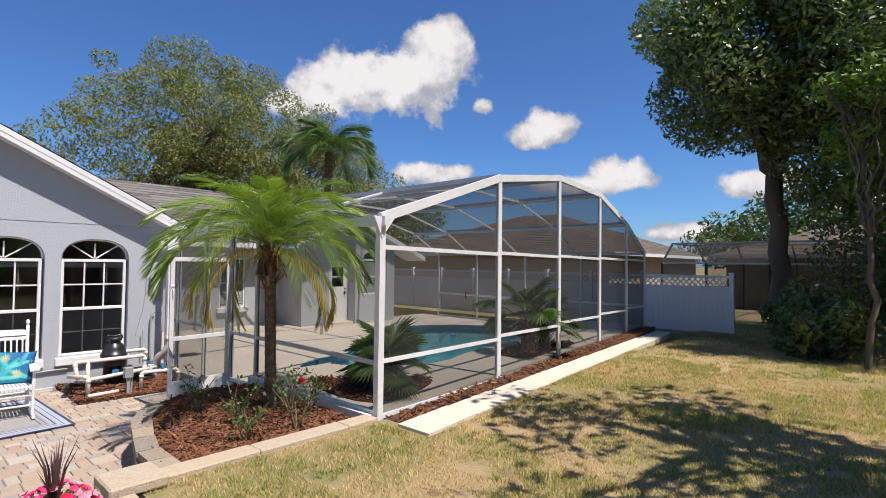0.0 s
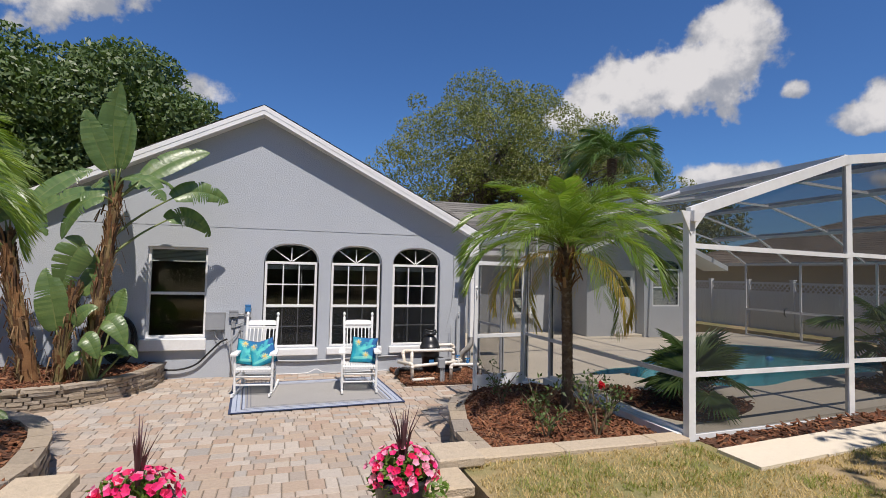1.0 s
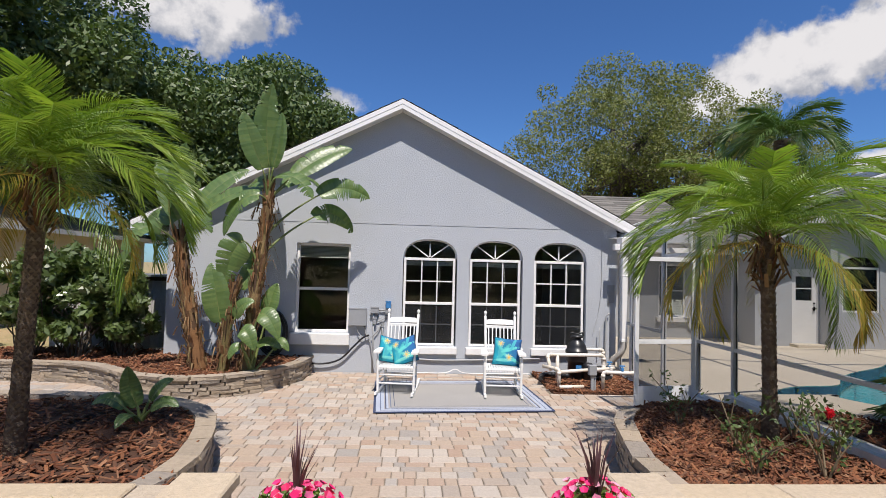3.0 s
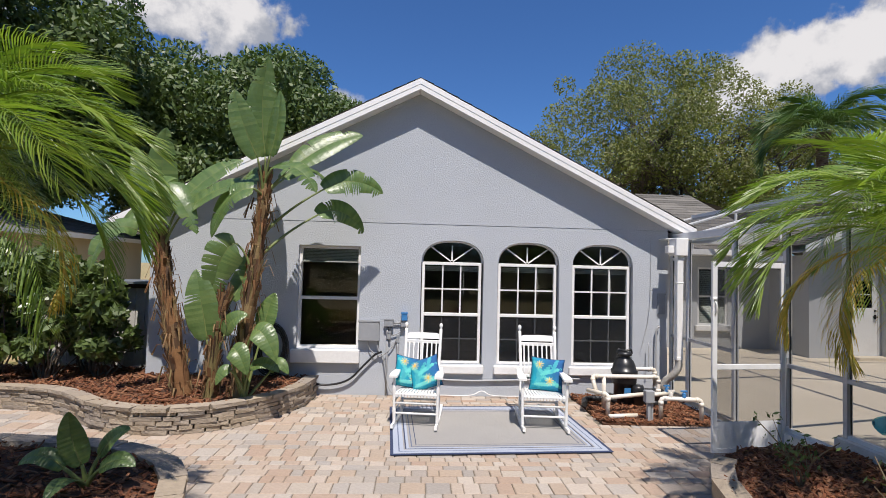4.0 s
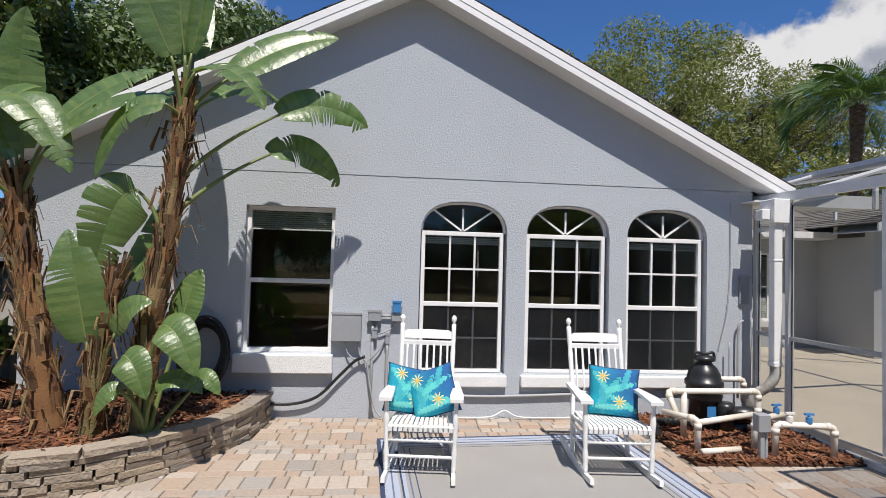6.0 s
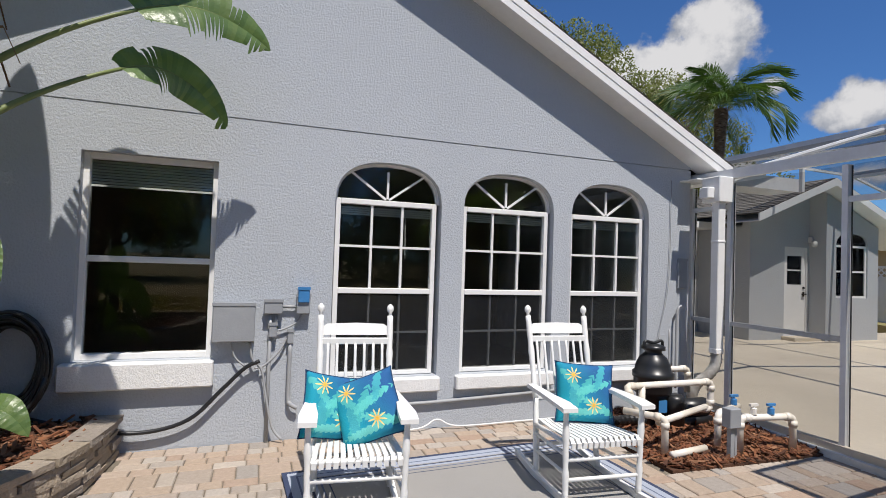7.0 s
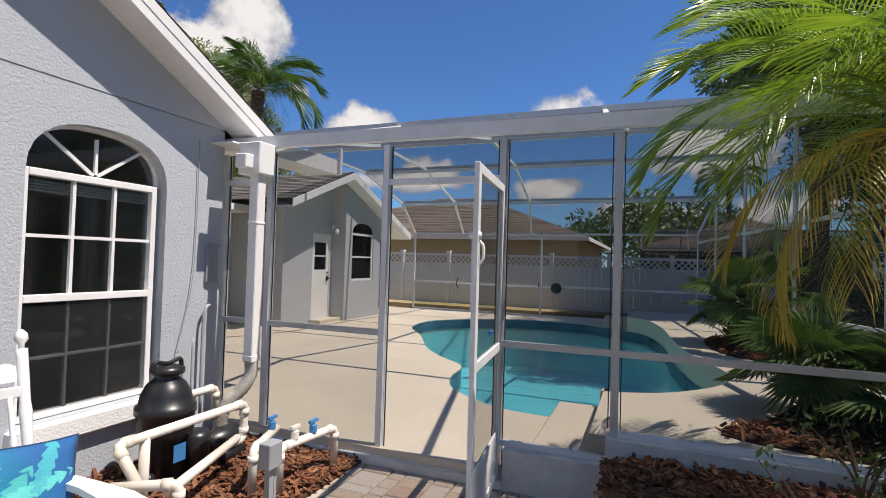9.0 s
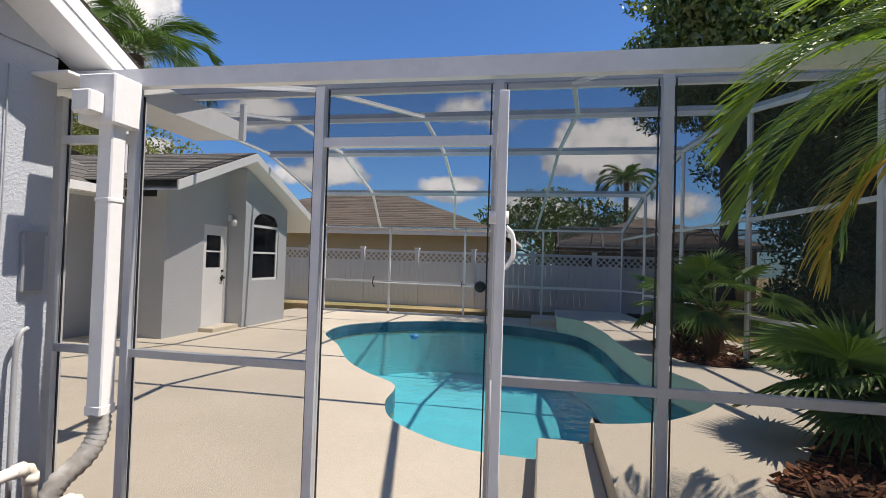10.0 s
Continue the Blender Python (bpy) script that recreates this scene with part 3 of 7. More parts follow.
tagged(part("pool_step", boxes((CAGE_X + 0.07, 5.62, -3.28, -2.86, DECK_Z - 0.1, 0.29), bevel=0.012), DECK), "cream concrete step up to the raised deck", "step", kind="structure")
tagged(part("pool_step", boxes((14.3, 15.3, -3.2, -2.6, DECK_Z - 0.1, 0.29), bevel=0.012), DECK), "cream concrete step up to the raised deck", "step", kind="structure")

basin = bmesh.new()
lo, hi = [basin.verts.new((x, y, -1.15)) for x, y in POOL], [basin.verts.new((x, y, DECK_Z - 0.004)) for x, y in POOL]
for i in range(len(POOL)):
    j = (i + 1) % len(POOL)
    basin.faces.new((lo[i], lo[j], hi[j], hi[i]))
for t in tessellate_polygon([[Vector((x, y, 0)) for x, y in POOL]]):
    basin.faces.new([lo[i] for i in t])
pool = thing("swimming_pool", "free-form swimming pool with teal plaster and clear water", "swimming pool")
part("basin", basin, PLASTER, pool, "teal plaster pool basin")
band = bmesh.new()
cx, cy = sum(p[0] for p in POOL) / len(POOL), sum(p[1] for p in POOL) / len(POOL)
lo = [band.verts.new((x + (cx - x) * 0.002, y + (cy - y) * 0.002, -0.12)) for x, y in POOL]
hi = [band.verts.new((x + (cx - x) * 0.002, y + (cy - y) * 0.002, DECK_Z - 0.02)) for x, y in POOL]
for i in range(len(POOL)):
    j = (i + 1) % len(POOL)
    band.faces.new((lo[i], lo[j], hi[j], hi[i]))
part("tile_band", band, POOL_TILE, pool, "dark blue tile band at the waterline")
tris = []
for t in tessellate_polygon([[Vector((x, y, 0)) for x, y in POOL]]):
    a, b, c = [Vector((*POOL[i], 0)) for i in t]
    tris.append(tuple(t) if (b - a).cross(c - a).z > 0 else tuple(reversed(t)))
wat = part("water", raw_mesh("water", [(x, y, -0.02) for x, y in POOL], tris, WATER), None, pool, "clear rippled water")
wat.visible_shadow = False

# ---- pool cage ----
cage = thing("pool_cage", "white aluminium pool enclosure with dark insect screens", "screen enclosure")
CAGE_FRONT = [0.06, -0.47, -1.65, -2.63, -3.45]     # posts of the front wall, from the house
HEAD = 2.625


def cage_bar(name, a, b, wide=0.05, deep=0.05, mat=None, up=(0, 0, 1)):
    return part(name, one_bar(a, b, wide, deep, up), mat or ALU, cage)


def cage_screen(pts, mat=None):
    bm = bmesh.new()
    bm.faces.new([bm.verts.new(p) for p in pts])
    return part("screen_panel", bm, mat or SCREEN, cage, "dark insect screen")


def foot(y):
    return 0.06 if y > -2.7 else (0.29 if y > -3.4 else 0.47)


X = CAGE_X
for y in CAGE_FRONT:
    cage_bar("post", (X, y, foot(y) if y != -3.45 else 0.47), (X, y, HEAD - 0.06), 0.05, 0.07 if y > -3 else 0.06, ALU if y > -2 else ALU_GREY)
for y in CAGE_FRONT:
    for s in (-1, 1):
        cage_bar("spline", (X, y + s * 0.040, foot(y) + 0.05 if y != -3.45 else 0.52), (X, y + s * 0.040, HEAD - 0.07), 0.007, 0.010, GASKET)
cage_bar("post", (X, CAGE_Y, 0.40), (X, CAGE_Y, HEAD), 0.08, 0.08)
cage_bar("beam", (X, 0.1, HEAD + 0.04), (X, CAGE_Y - 0.1, HEAD - 0.005), 0.06, 0.105)
spans = list(zip(CAGE_FRONT, CAGE_FRONT[1:] + [CAGE_Y]))
for y0, y1 in spans:
    z = foot(y1 + 0.01) if y1 > -3 else (0.29 if y1 > -3.6 else 0.47)
    door_bay = y0 == -1.65
    cage_bar("sill_rail", (X, y0, z + 0.015), (X, y1, z + 0.015), 0.05, 0.04)
    if door_bay:
        cage_bar("rail", (X, y0, 2.26), (X, y1, 2.26), 0.05, 0.05)
        cage_screen([(X, y0, 2.28), (X, y1, 2.28), (X, y1, HEAD - 0.06), (X, y0, HEAD - 0.06)])
    else:
        cage_bar("rail", (X, y0, 1.03), (X, y1, 1.03), 0.05, 0.045, ALU_GREY)
        if y0 == 0.06:
            cage_bar("rail", (X, y0, 2.30), (X, y1, 2.30), 0.05, 0.05)
        cage_screen([(X, y0, z + 0.03), (X, y1, z + 0.03), (X, y1, HEAD - 0.06), (X, y0, HEAD - 0.06)])
# side wall, its top follows the roof
for i, (x, zt) in enumerate(zip(BAYS, TOPS)):
    y = side_y(x)
    base = 0.44 - 0.022 * (x - X)
    if i:
        cage_bar("post", (x, y, base - 0.1), (x, y, zt), 0.05, 0.09 if i < 5 else 0.06)
    if i < 5:
        x1, y1, z1 = BAYS[i + 1], side_y(BAYS[i + 1]), TOPS[i + 1]
        b1 = 0.44 - 0.022 * (x1 - X)
        cage_bar("beam", (x, y, zt), (x1, y1, z1), 0.06, 0.11)
        cage_bar("rail", (x, y, 2.33), (x1, y1, 2.31), 0.05, 0.05)
        cage_bar("rail", (x, y, 1.05), (x1, y1, 1.00), 0.05, 0.045)
        cage_bar("sill_rail", (x, y, base), (x1, y1, b1), 0.05, 0.05)
        cage_screen([(x, y, base), (x1, y1, b1), (x1, y1, z1), (x, y, zt)], SCREEN_SIDE)
# back wall
BX, BY1 = BAYS[-1], 3.3
ys = [side_y(BX), -2.85, -0.76, 1.36, BY1]
for y in ys[1:]:
    cage_bar("post", (BX, y, DECK_Z), (BX, y, TOPS[-1]), 0.05, 0.05)
for z in (DECK_Z + 0.02, 1.0, TOPS[-1]):
    cage_bar("rail", (BX, ys[0], z), (BX, BY1, z), 0.05, 0.06)
cage_screen([(BX, ys[0], DECK_Z), (BX, BY1, DECK_Z), (BX, BY1, TOPS[-1]), (BX, ys[0], TOPS[-1])])
# roof: cross beams at each bend, ribs across them
ROOF_Y = [4.3, 4.3, 2.9, 2.9, 2.9, 3.3]
for i in range(1, 5):
    cage_bar("beam", (BAYS[i], side_y(BAYS[i]), TOPS[i]), (BAYS[i], ROOF_Y[i], TOPS[i]), 0.06, 0.13)
for i in range(5):
    a, b = (BAYS[i], TOPS[i]), (BAYS[i + 1], TOPS[i + 1])
    cage_screen([(a[0], side_y(a[0]), a[1]), (b[0], side_y(b[0]), b[1]), (b[0], ROOF_Y[i + 1], b[1]), (a[0], ROOF_Y[i], a[1])], SCREEN_ROOF)
    for f in (0.27, 0.54, 0.80, 1.0):
        ya = side_y(a[0]) + (ROOF_Y[i] - side_y(a[0])) * f
        yb = side_y(b[0]) + (ROOF_Y[i + 1] - side_y(b[0])) * f
        cage_bar("rafter", (a[0], ya, a[1]), (b[0], yb, b[1]), 0.05, 0.05)
for x in (4.6, 5.35, 6.1, 6.86, 8.0, 9.18):
    f = (x - BAYS[0]) / (BAYS[1] - BAYS[0]) if x <= BAYS[1] else (x - BAYS[1]) / (BAYS[2] - BAYS[1])
    k = 0 if x <= BAYS[1] else 1
    cage_bar("knee_post", (x, 4.3, 2.70), (x, 4.3, TOPS[k] + (TOPS[k + 1] - TOPS[k]) * f), 0.05, 0.05)
# gutter return between the house corner and the first roof bay
part("gutter_return", boxes((4.26, 5.3, -0.42, -0.02, 2.56, 2.60), (4.26, 5.3, -0.44, -0.42, 2.55, 2.70), (5.26, 5.30, -0.48, -0.44, 2.55, 2.84)), ALU, cage, "white gutter return with a boxed end")
# gusset at the corner
gus = plate([(-0.02, 0.0), (0.16, 0.22), (-0.14, 0.24)], (), 0.02, Matrix.Translation((X, CAGE_Y - 0.05, HEAD - 0.19)))
part("gusset", gus, ALU, cage)

# screen door, standing open towards the patio
door = thing("screen_door", "white aluminium screen door standing open", "screen door", at=(CAGE_X - 0.04, -2.64, 0.07), turn=186)
DW, DH = 0.93, 2.13
for nm, a in (("stile", (0, 0.06, -0.016, 0.016, 0, DH)), ("stile", (DW - 0.06, DW, -0.016, 0.016, 0, DH)), ("top_rail", (0.06, DW - 0.06, -0.015, 0.015, DH - 0.06, DH)),
              ("lock_rail", (0.06, DW - 0.06, -0.015, 0.015, 0.92, 0.98)), ("bottom_rail", (0.06, DW - 0.06, -0.015, 0.015, 0, 0.05))):
    part(nm, boxes(a, bevel=0.003), ALU, door)
part("kick_plate", boxes((0.06, DW - 0.06, -0.008, 0.008, 0.05, 0.34)), ALU, door, "stained white kick plate")
for z0, z1 in ((0.34, 0.92), (0.98, DH - 0.06)):
    part("screen_panel", boxes((0.06, DW - 0.06, -0.001, 0.001, z0, z1)), SCREEN, door, "dark insect screen")
hnd = tube_bm(smooth_line([(DW - 0.03, 0.016, 1.68), (DW - 0.03, 0.04, 1.65), (DW - 0.03, 0.042, 1.58), (DW - 0.03, 0.016, 1.54)], 5), 0.008, 8)
box(hnd, DW - 0.05, DW - 0.01, -0.04, 0.025, 1.69, 1.73)
part("handle", hnd, WHITE, door, "white latch handle", True)
for z in (0.2, 1.05, 1.9):
    part("hinge", boxes((-0.03, 0.012, -0.022, 0.022, z, z + 0.08)), ALU, door)

# stem wall under the front of the cage
stem = boxes((X - 0.10, X + 0.06, CAGE_Y + 0.05, -3.40, -0.1, 0.468), (X - 0.10, X + 0.06, -3.40, -2.70, -0.1, 0.288), (X - 0.11, X + 0.06, -2.70, 0.0, -0.1, 0.058))
tagged(part("stem_wall", stem, STEM), "weathered white block kerb under the screen wall", "kerb", kind="structure")

# ---- rear wing of the house round the pool ----
def far_window(x0, x1, z0, z1, y, name, arched=False):
    win = thing(name, "white window with closed dark blinds", "window", kind="structure", at=(0, y, 0))
    t = 0.05
    zm = (z0 + z1) / 2
    fr = boxes((x0, x0 + t, -0.03, 0.03, z0, z1), (x1 - t, x1, -0.03, 0.03, z0, z1), (x0 + t, x1 - t, -0.03, 0.03, z0, z0 + t), (x0 + t, x1 - t, -0.03, 0.03, z1 - t, z1), (x0 + t, x1 - t, -0.028, 0.02, zm - 0.02, zm + 0.02))
    part("window_frame", fr, WHITE, win)
    bl = bmesh.new()
    n = int((z1 - z0 - 0.1) / 0.05)
    for k in range(n):
        box(bl, x0 + t, x1 - t, -0.005, 0.02, z0 + 0.06 + k * 0.05, z0 + 0.10 + k * 0.05)
    part("blind", bl, BLIND, win, "closed window blind slats")
    part("pane", boxes((x0 + t, x1 - t, -0.014, -0.010, z0 + t, z1 - t)), GLASS, win).visible_shadow = False
    # dark sheet close behind the blind stands for the unlit room
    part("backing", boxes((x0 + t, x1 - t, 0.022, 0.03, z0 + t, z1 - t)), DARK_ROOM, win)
    return win


wall_m = plate([(WALL_X1, -0.1), (9.4, -0.1), (9.4, 2.6), (WALL_X1, 2.6)], [[(7.4, 0.72), (8.22, 0.72), (8.22, 2.26), (7.4, 2.26)]], 0.2, Matrix.Translation((0, 5.0, 0)))
tagged(part("wall_rear", wall_m, STUCCO_FAR), "light grey stucco wall behind the pool deck", "house wall", kind="structure")
far_window(7.4, 8.22, 0.72, 2.26, 5.06, "window_5")
part_sill = tagged(part("trim_sill", boxes((7.32, 8.30, 4.90, 5.0, 0.58, 0.72), bevel=0.01), SILL), "white stucco sill block", "window sill", kind="structure")

BW = dict(x0=9.38, x1=13.6, door_y=3.6, bay_x0=11.2, bay_x1=12.95, bay_y=3.22, peak=11.0, top=3.70)
gz = lambda x: BW["top"] - 0.2 - 0.40 * abs(x - BW["peak"])
w1 = plate([(BW["x0"], 0), (BW["bay_x0"], 0), (BW["bay_x0"], gz(BW["bay_x0"])), (BW["x0"], gz(BW["x0"]))], [[(10.42, 0.2), (11.15, 0.2), (11.15, 2.2), (10.42, 2.2)]], 0.2, Matrix.Translation((0, BW["door_y"], 0)))
plate([(BW["bay_x0"], 0), (BW["bay_x1"], 0), (BW["bay_x1"], gz(BW["bay_x1"])), (BW["bay_x0"], gz(BW["bay_x0"]))], [arch_loop(11.52, 1.06, 1.08, 2.28, 0.27)], 0.2, Matrix.Translation((0, BW["bay_y"], 0)), w1)
box(w1, BW["bay_x0"], BW["bay_x0"] + 0.2, BW["bay_y"] + 0.2, BW["door_y"], 0, 3.5)
box(w1, BW["bay_x1"] - 0.2, BW["bay_x1"], BW["bay_y"] + 0.2, 7.0, 0, 3.1)
box(w1, BW["x0"], BW["x0"] + 0.2, BW["door_y"] + 0.2, 7.0, 0, 2.6)
tagged(part("wall_pool_wing", w1, STUCCO_FAR), "light grey stucco walls of the pool wing", "house wall", kind="structure")
far_window(11.52, 12.58, 1.08, 2.28, BW["bay_y"] + 0.06, "window_6")
lun = thing("window_7", "arched dark transom window above the blinds", "window", kind="structure", at=(0, BW["bay_y"] + 0.06, 0))
arc = arch_loop(11.52, 1.06, 2.285, 2.286, 0.26)[2:]
# dark sheet behind the transom glass, in place of a dim room
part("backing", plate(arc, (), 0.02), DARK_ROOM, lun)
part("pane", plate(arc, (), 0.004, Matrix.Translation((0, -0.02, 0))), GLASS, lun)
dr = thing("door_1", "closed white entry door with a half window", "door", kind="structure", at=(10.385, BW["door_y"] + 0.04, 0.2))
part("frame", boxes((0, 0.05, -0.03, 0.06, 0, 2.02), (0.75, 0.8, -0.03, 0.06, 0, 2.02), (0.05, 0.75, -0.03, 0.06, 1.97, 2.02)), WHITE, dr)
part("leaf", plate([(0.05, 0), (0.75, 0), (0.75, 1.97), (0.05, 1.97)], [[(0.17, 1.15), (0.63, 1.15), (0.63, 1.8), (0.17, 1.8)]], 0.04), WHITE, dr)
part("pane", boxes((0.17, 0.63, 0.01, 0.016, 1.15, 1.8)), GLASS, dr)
# dark sheet behind the door glass imitates the dim inside
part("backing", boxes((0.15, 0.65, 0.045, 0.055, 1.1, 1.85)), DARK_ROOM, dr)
part("muntin", boxes((0.17, 0.63, -0.004, 0.02, 1.46, 1.49)), WHITE, dr)
part("handle", boxes((0.64, 0.72, -0.06, 0.0, 0.92, 0.95), (0.67, 0.71, -0.02, 0.0, 0.88, 0.99), (0.67, 0.71, -0.025, 0.0, 1.06, 1.10)), material("dark_bronze", (0.03, 0.025, 0.02), 0.4, metal=0.8), dr)
tagged(part("door_step", boxes((10.35, 11.18, 3.28, BW["door_y"], DECK_Z - 0.02, 0.20), bevel=0.01), DECK), "cream concrete door step", "step", kind="structure")
roof_b = thing("roof_pool_wing", "grey shingle gable roof with white rake boards", "roof", kind="structure")
ry = 2.9
bl_, br_ = 8.75, 14.2
zl_, zr_ = BW["top"] - 0.40 * (BW["peak"] - bl_), BW["top"] - 0.40 * (br_ - BW["peak"])
shingled("shingles", [(bl_, 9, zl_), (bl_, ry, zl_), (BW["peak"], ry, BW["top"]), (BW["peak"], 9, BW["top"])], SHINGLE, roof_b, 16)
shingled("shingles", [(br_, ry, zr_), (br_, 9, zr_), (BW["peak"], 9, BW["top"]), (BW["peak"], ry, BW["top"])], SHINGLE, roof_b, 16)
for xe, ze in ((bl_, zl_), (br_, zr_)):
    quad = [(BW["peak"], BW["top"] - 0.01), (xe, ze - 0.01), (xe, ze - 0.17), (BW["peak"], BW["top"] - 0.17)]
    part("rake_board", plate(quad, (), 0.03, Matrix.Translation((0, ry - 0.02, 0))), WHITE, roof_b)
    quad = [(BW["peak"], BW["top"] - 0.15), (xe, ze - 0.15), (xe, ze - 0.17), (BW["peak"], BW["top"] - 0.17)]
    part("soffit", plate(quad, (), 1.0, Matrix.Translation((0, ry + 0.01, 0))), WHITE, roof_b)
# main roof between the wings
roof_m = thing("roof_main", "grey shingle main roof with a white gutter", "roof", kind="structure")
shingled("shingles", [(4.3, 4.5, 2.72), (9.6, 4.5, 2.72), (9.6, 9.5, 4.9), (4.3, 9.5, 4.9)], SHINGLE, roof_m, 20)
shingled("shingles", [(14.5, 6.0, 2.72), (14.5, 9.6, 2.72), (9.0, 9.5, 4.9), (9.0, 9.4, 4.9)], SHINGLE, roof_m, 20)
part("gutter", boxes((4.3, 9.3, 4.38, 4.5, 2.58, 2.72), (4.3, 9.3, 4.5, 5.0, 2.57, 2.585)), WHITE, roof_m)

# ---- fences and neighbours ----
fence = thing("fence", "white vinyl privacy fence with a lattice top", "fence")


def fence_run(x0, y0, x1, y1, z0, panels):
    a, b = Vector((x0, y0, 0)), Vector((x1, y1, 0))
    L = (b - a).length / panels
    ang = math.degrees(math.atan2(y1 - y0, x1 - x0))
    n = int((L - 0.12) / 0.15)
    step_ = (L - 0.12) / n
    post_me = mesh_of(boxes((-0.06, 0.06, -0.06, 0.06, 0, 1.80), (-0.075, 0.075, -0.075, 0.075, 1.80, 1.84), bevel=0.004), "post", VINYL)
    rail_me = mesh_of(boxes((0.06, L - 0.06, -0.025, 0.025, 0, 0.075)), "rail", VINYL)
    board_me = mesh_of(boxes((0.003, step_ - 0.003, -0.011, 0.011, 0.13, 1.36)), "board", VINYL)
    lat = bmesh.new()
    for j in range(-3, int((L - 0.12) / 0.165)):
        for s in (1, -1):
            u0 = 0.06 + j * 0.165 + (0 if s > 0 else 0.25)
            u1 = u0 + s * 0.25
            if min(u0, u1) >= 0.06 and max(u0, u1) <= L - 0.06:
                bar(lat, (u0, 0.006 * s, 1.43), (u1, 0.006 * s, 1.68), 0.034, 0.008, (0, 1, 0))
    lat_me = mesh_of(lat, "lattice", VINYL)
    for k in range(panels):
        p = a.lerp(b, k / panels)
        m = pose(p.x, p.y, z0, 0, 0, ang)
        for me, offs in ((post_me, [(0, 0)]), (rail_me, [(0, 1.68), (0, 1.36), (0, 0.055)]), (board_me, [(0.06 + j * step_, 0) for j in range(n)]), (lat_me, [(0, 0)])):
            for u, z in offs:
                ob = new(me.name, me)
                ob.parent = fence
                ob.matrix_local = m @ Matrix.Translation((u, 0, z))
    return post_me


fence_run(16.7, 9.55, 16.7, -4.29, 0.16, 8)
end_post = fence_run(16.7, -4.29, 16.6, -6.85, 0.16, 1)
ob = new("post", end_post)
ob.parent = fence
ob.matrix_local = pose(16.6, -6.85, 0.16)

BEIGE = material("beige_stucco", (0.42, 0.35, 0.24), 0.9, vary=0.06, bump=0.3)


def hip_house(x0, x1, y0, y1, eave, ridge, label, wall_mat, roof_mat, z0=0.0):
    h = thing("neighbour_house", label, "house")
    part("wall", boxes((x0 + 0.5, x1 - 0.5, y0 + 0.5, y1 - 0.5, z0 - 0.3, eave)), wall_mat, h)
    d = min(x1 - x0, y1 - y0) / 2
    if x1 - x0 > y1 - y0:
        ra, rb = Vector((x0 + d, (y0 + y1) / 2, ridge)), Vector((x1 - d, (y0 + y1) / 2, ridge))
        quads = [[(x0, y0, eave), (x1, y0, eave), rb, ra], [(x1, y1, eave), (x0, y1, eave), ra, rb], [(x0, y1, eave), (x0, y0, eave), ra, ra], [(x1, y0, eave), (x1, y1, eave), rb, rb]]
    else:
        ra, rb = Vector(((x0 + x1) / 2, y0 + d, ridge)), Vector(((x0 + x1) / 2, y1 - d, ridge))
        quads = [[(x1, y0, eave), (x1, y1, eave), rb, ra], [(x0, y1, eave), (x0, y0, eave), ra, rb], [(x0, y0, eave), (x1, y0, eave), ra, ra], [(x1, y1, eave), (x0, y1, eave), rb, rb]]
    for q in quads:
        shingled("roof", q, roof_mat, h, 24)
    part("gutter", boxes((x0, x1, y0 - 0.02, y0 + 0.02, eave - 0.14, eave + 0.01), (x0, x1, y1 - 0.02, y1 + 0.02, eave - 0.14, eave + 0.01), (x0 - 0.02, x0 + 0.02, y0, y1, eave - 0.14, eave + 0.01), (x1 - 0.02, x1 + 0.02, y0, y1, eave - 0.14, eave + 0.01)), WHITE, h)
    return h


hip_house(21.0, 34.0, -1.5, 14.0, 2.75, 5.2, "beige house with a brown shingle hip roof behind the fence", BEIGE, SHINGLE_TAN)
hip_house(27.0, 40.0, -13.0, -3.6, 2.75, 4.4, "beige house with a tan shingle roof behind the fence", BEIGE, SHINGLE_TAN)
hip_house(-24.0, -11.0, 0.5, 14.0, 2.9, 5.0, "beige stucco house beside the garden", material("pale_beige_stucco", (0.55, 0.47, 0.34), 0.9, vary=0.05, bump=0.3), SHINGLE)
# the neighbour's own cage
nc = thing("neighbour_pool_cage", "dark screened pool enclosure behind the fence", "screen enclosure")
prof = [(21.0, 2.3), (22.2, 3.1), (25.5, 3.1), (26.7, 2.3)]
for y in (-11.0, -9.0, -7.0, -5.0, -3.4):
    for p, q in zip([(21.0, 0.1)] + prof, prof + [(26.7, 0.1)]):
        part("rafter", one_bar((p[0], y, p[1]), (q[0], y, q[1]), 0.06, 0.06), GASKET if y > -10 else ALU_GREY, nc)
for p, q in zip([(21.0, 0.1)] + prof, prof + [(26.7, 0.1)]):
    part("beam", one_bar((p[0], -11.0, p[1]), (p[0], -3.4, p[1]), 0.05, 0.06), ALU_GREY, nc)
    bm = bmesh.new()
    bm.faces.new([bm.verts.new(v) for v in ((p[0], -11.0, p[1]), (q[0], -11.0, q[1]), (q[0], -3.4, q[1]), (p[0], -3.4, p[1]))])
    part("screen_panel", bm, SCREEN_ROOF, nc)

# ---- planting beds, kerbs and pavers ----
BED_R = smooth_loop([(2.28, -4.75), (2.5, -4.05), (3.05, -3.55), (3.7, -3.42), (4.07, -3.55), (4.07, -4.8), (4.07, -6.0), (3.0, -6.05), (2.15, -6.0), (2.12, -5.4)], 4)
BED_PUMP = [(2.46, -1.5), (4.08, -1.55), (4.08, -0.02), (2.46, -0.02)]
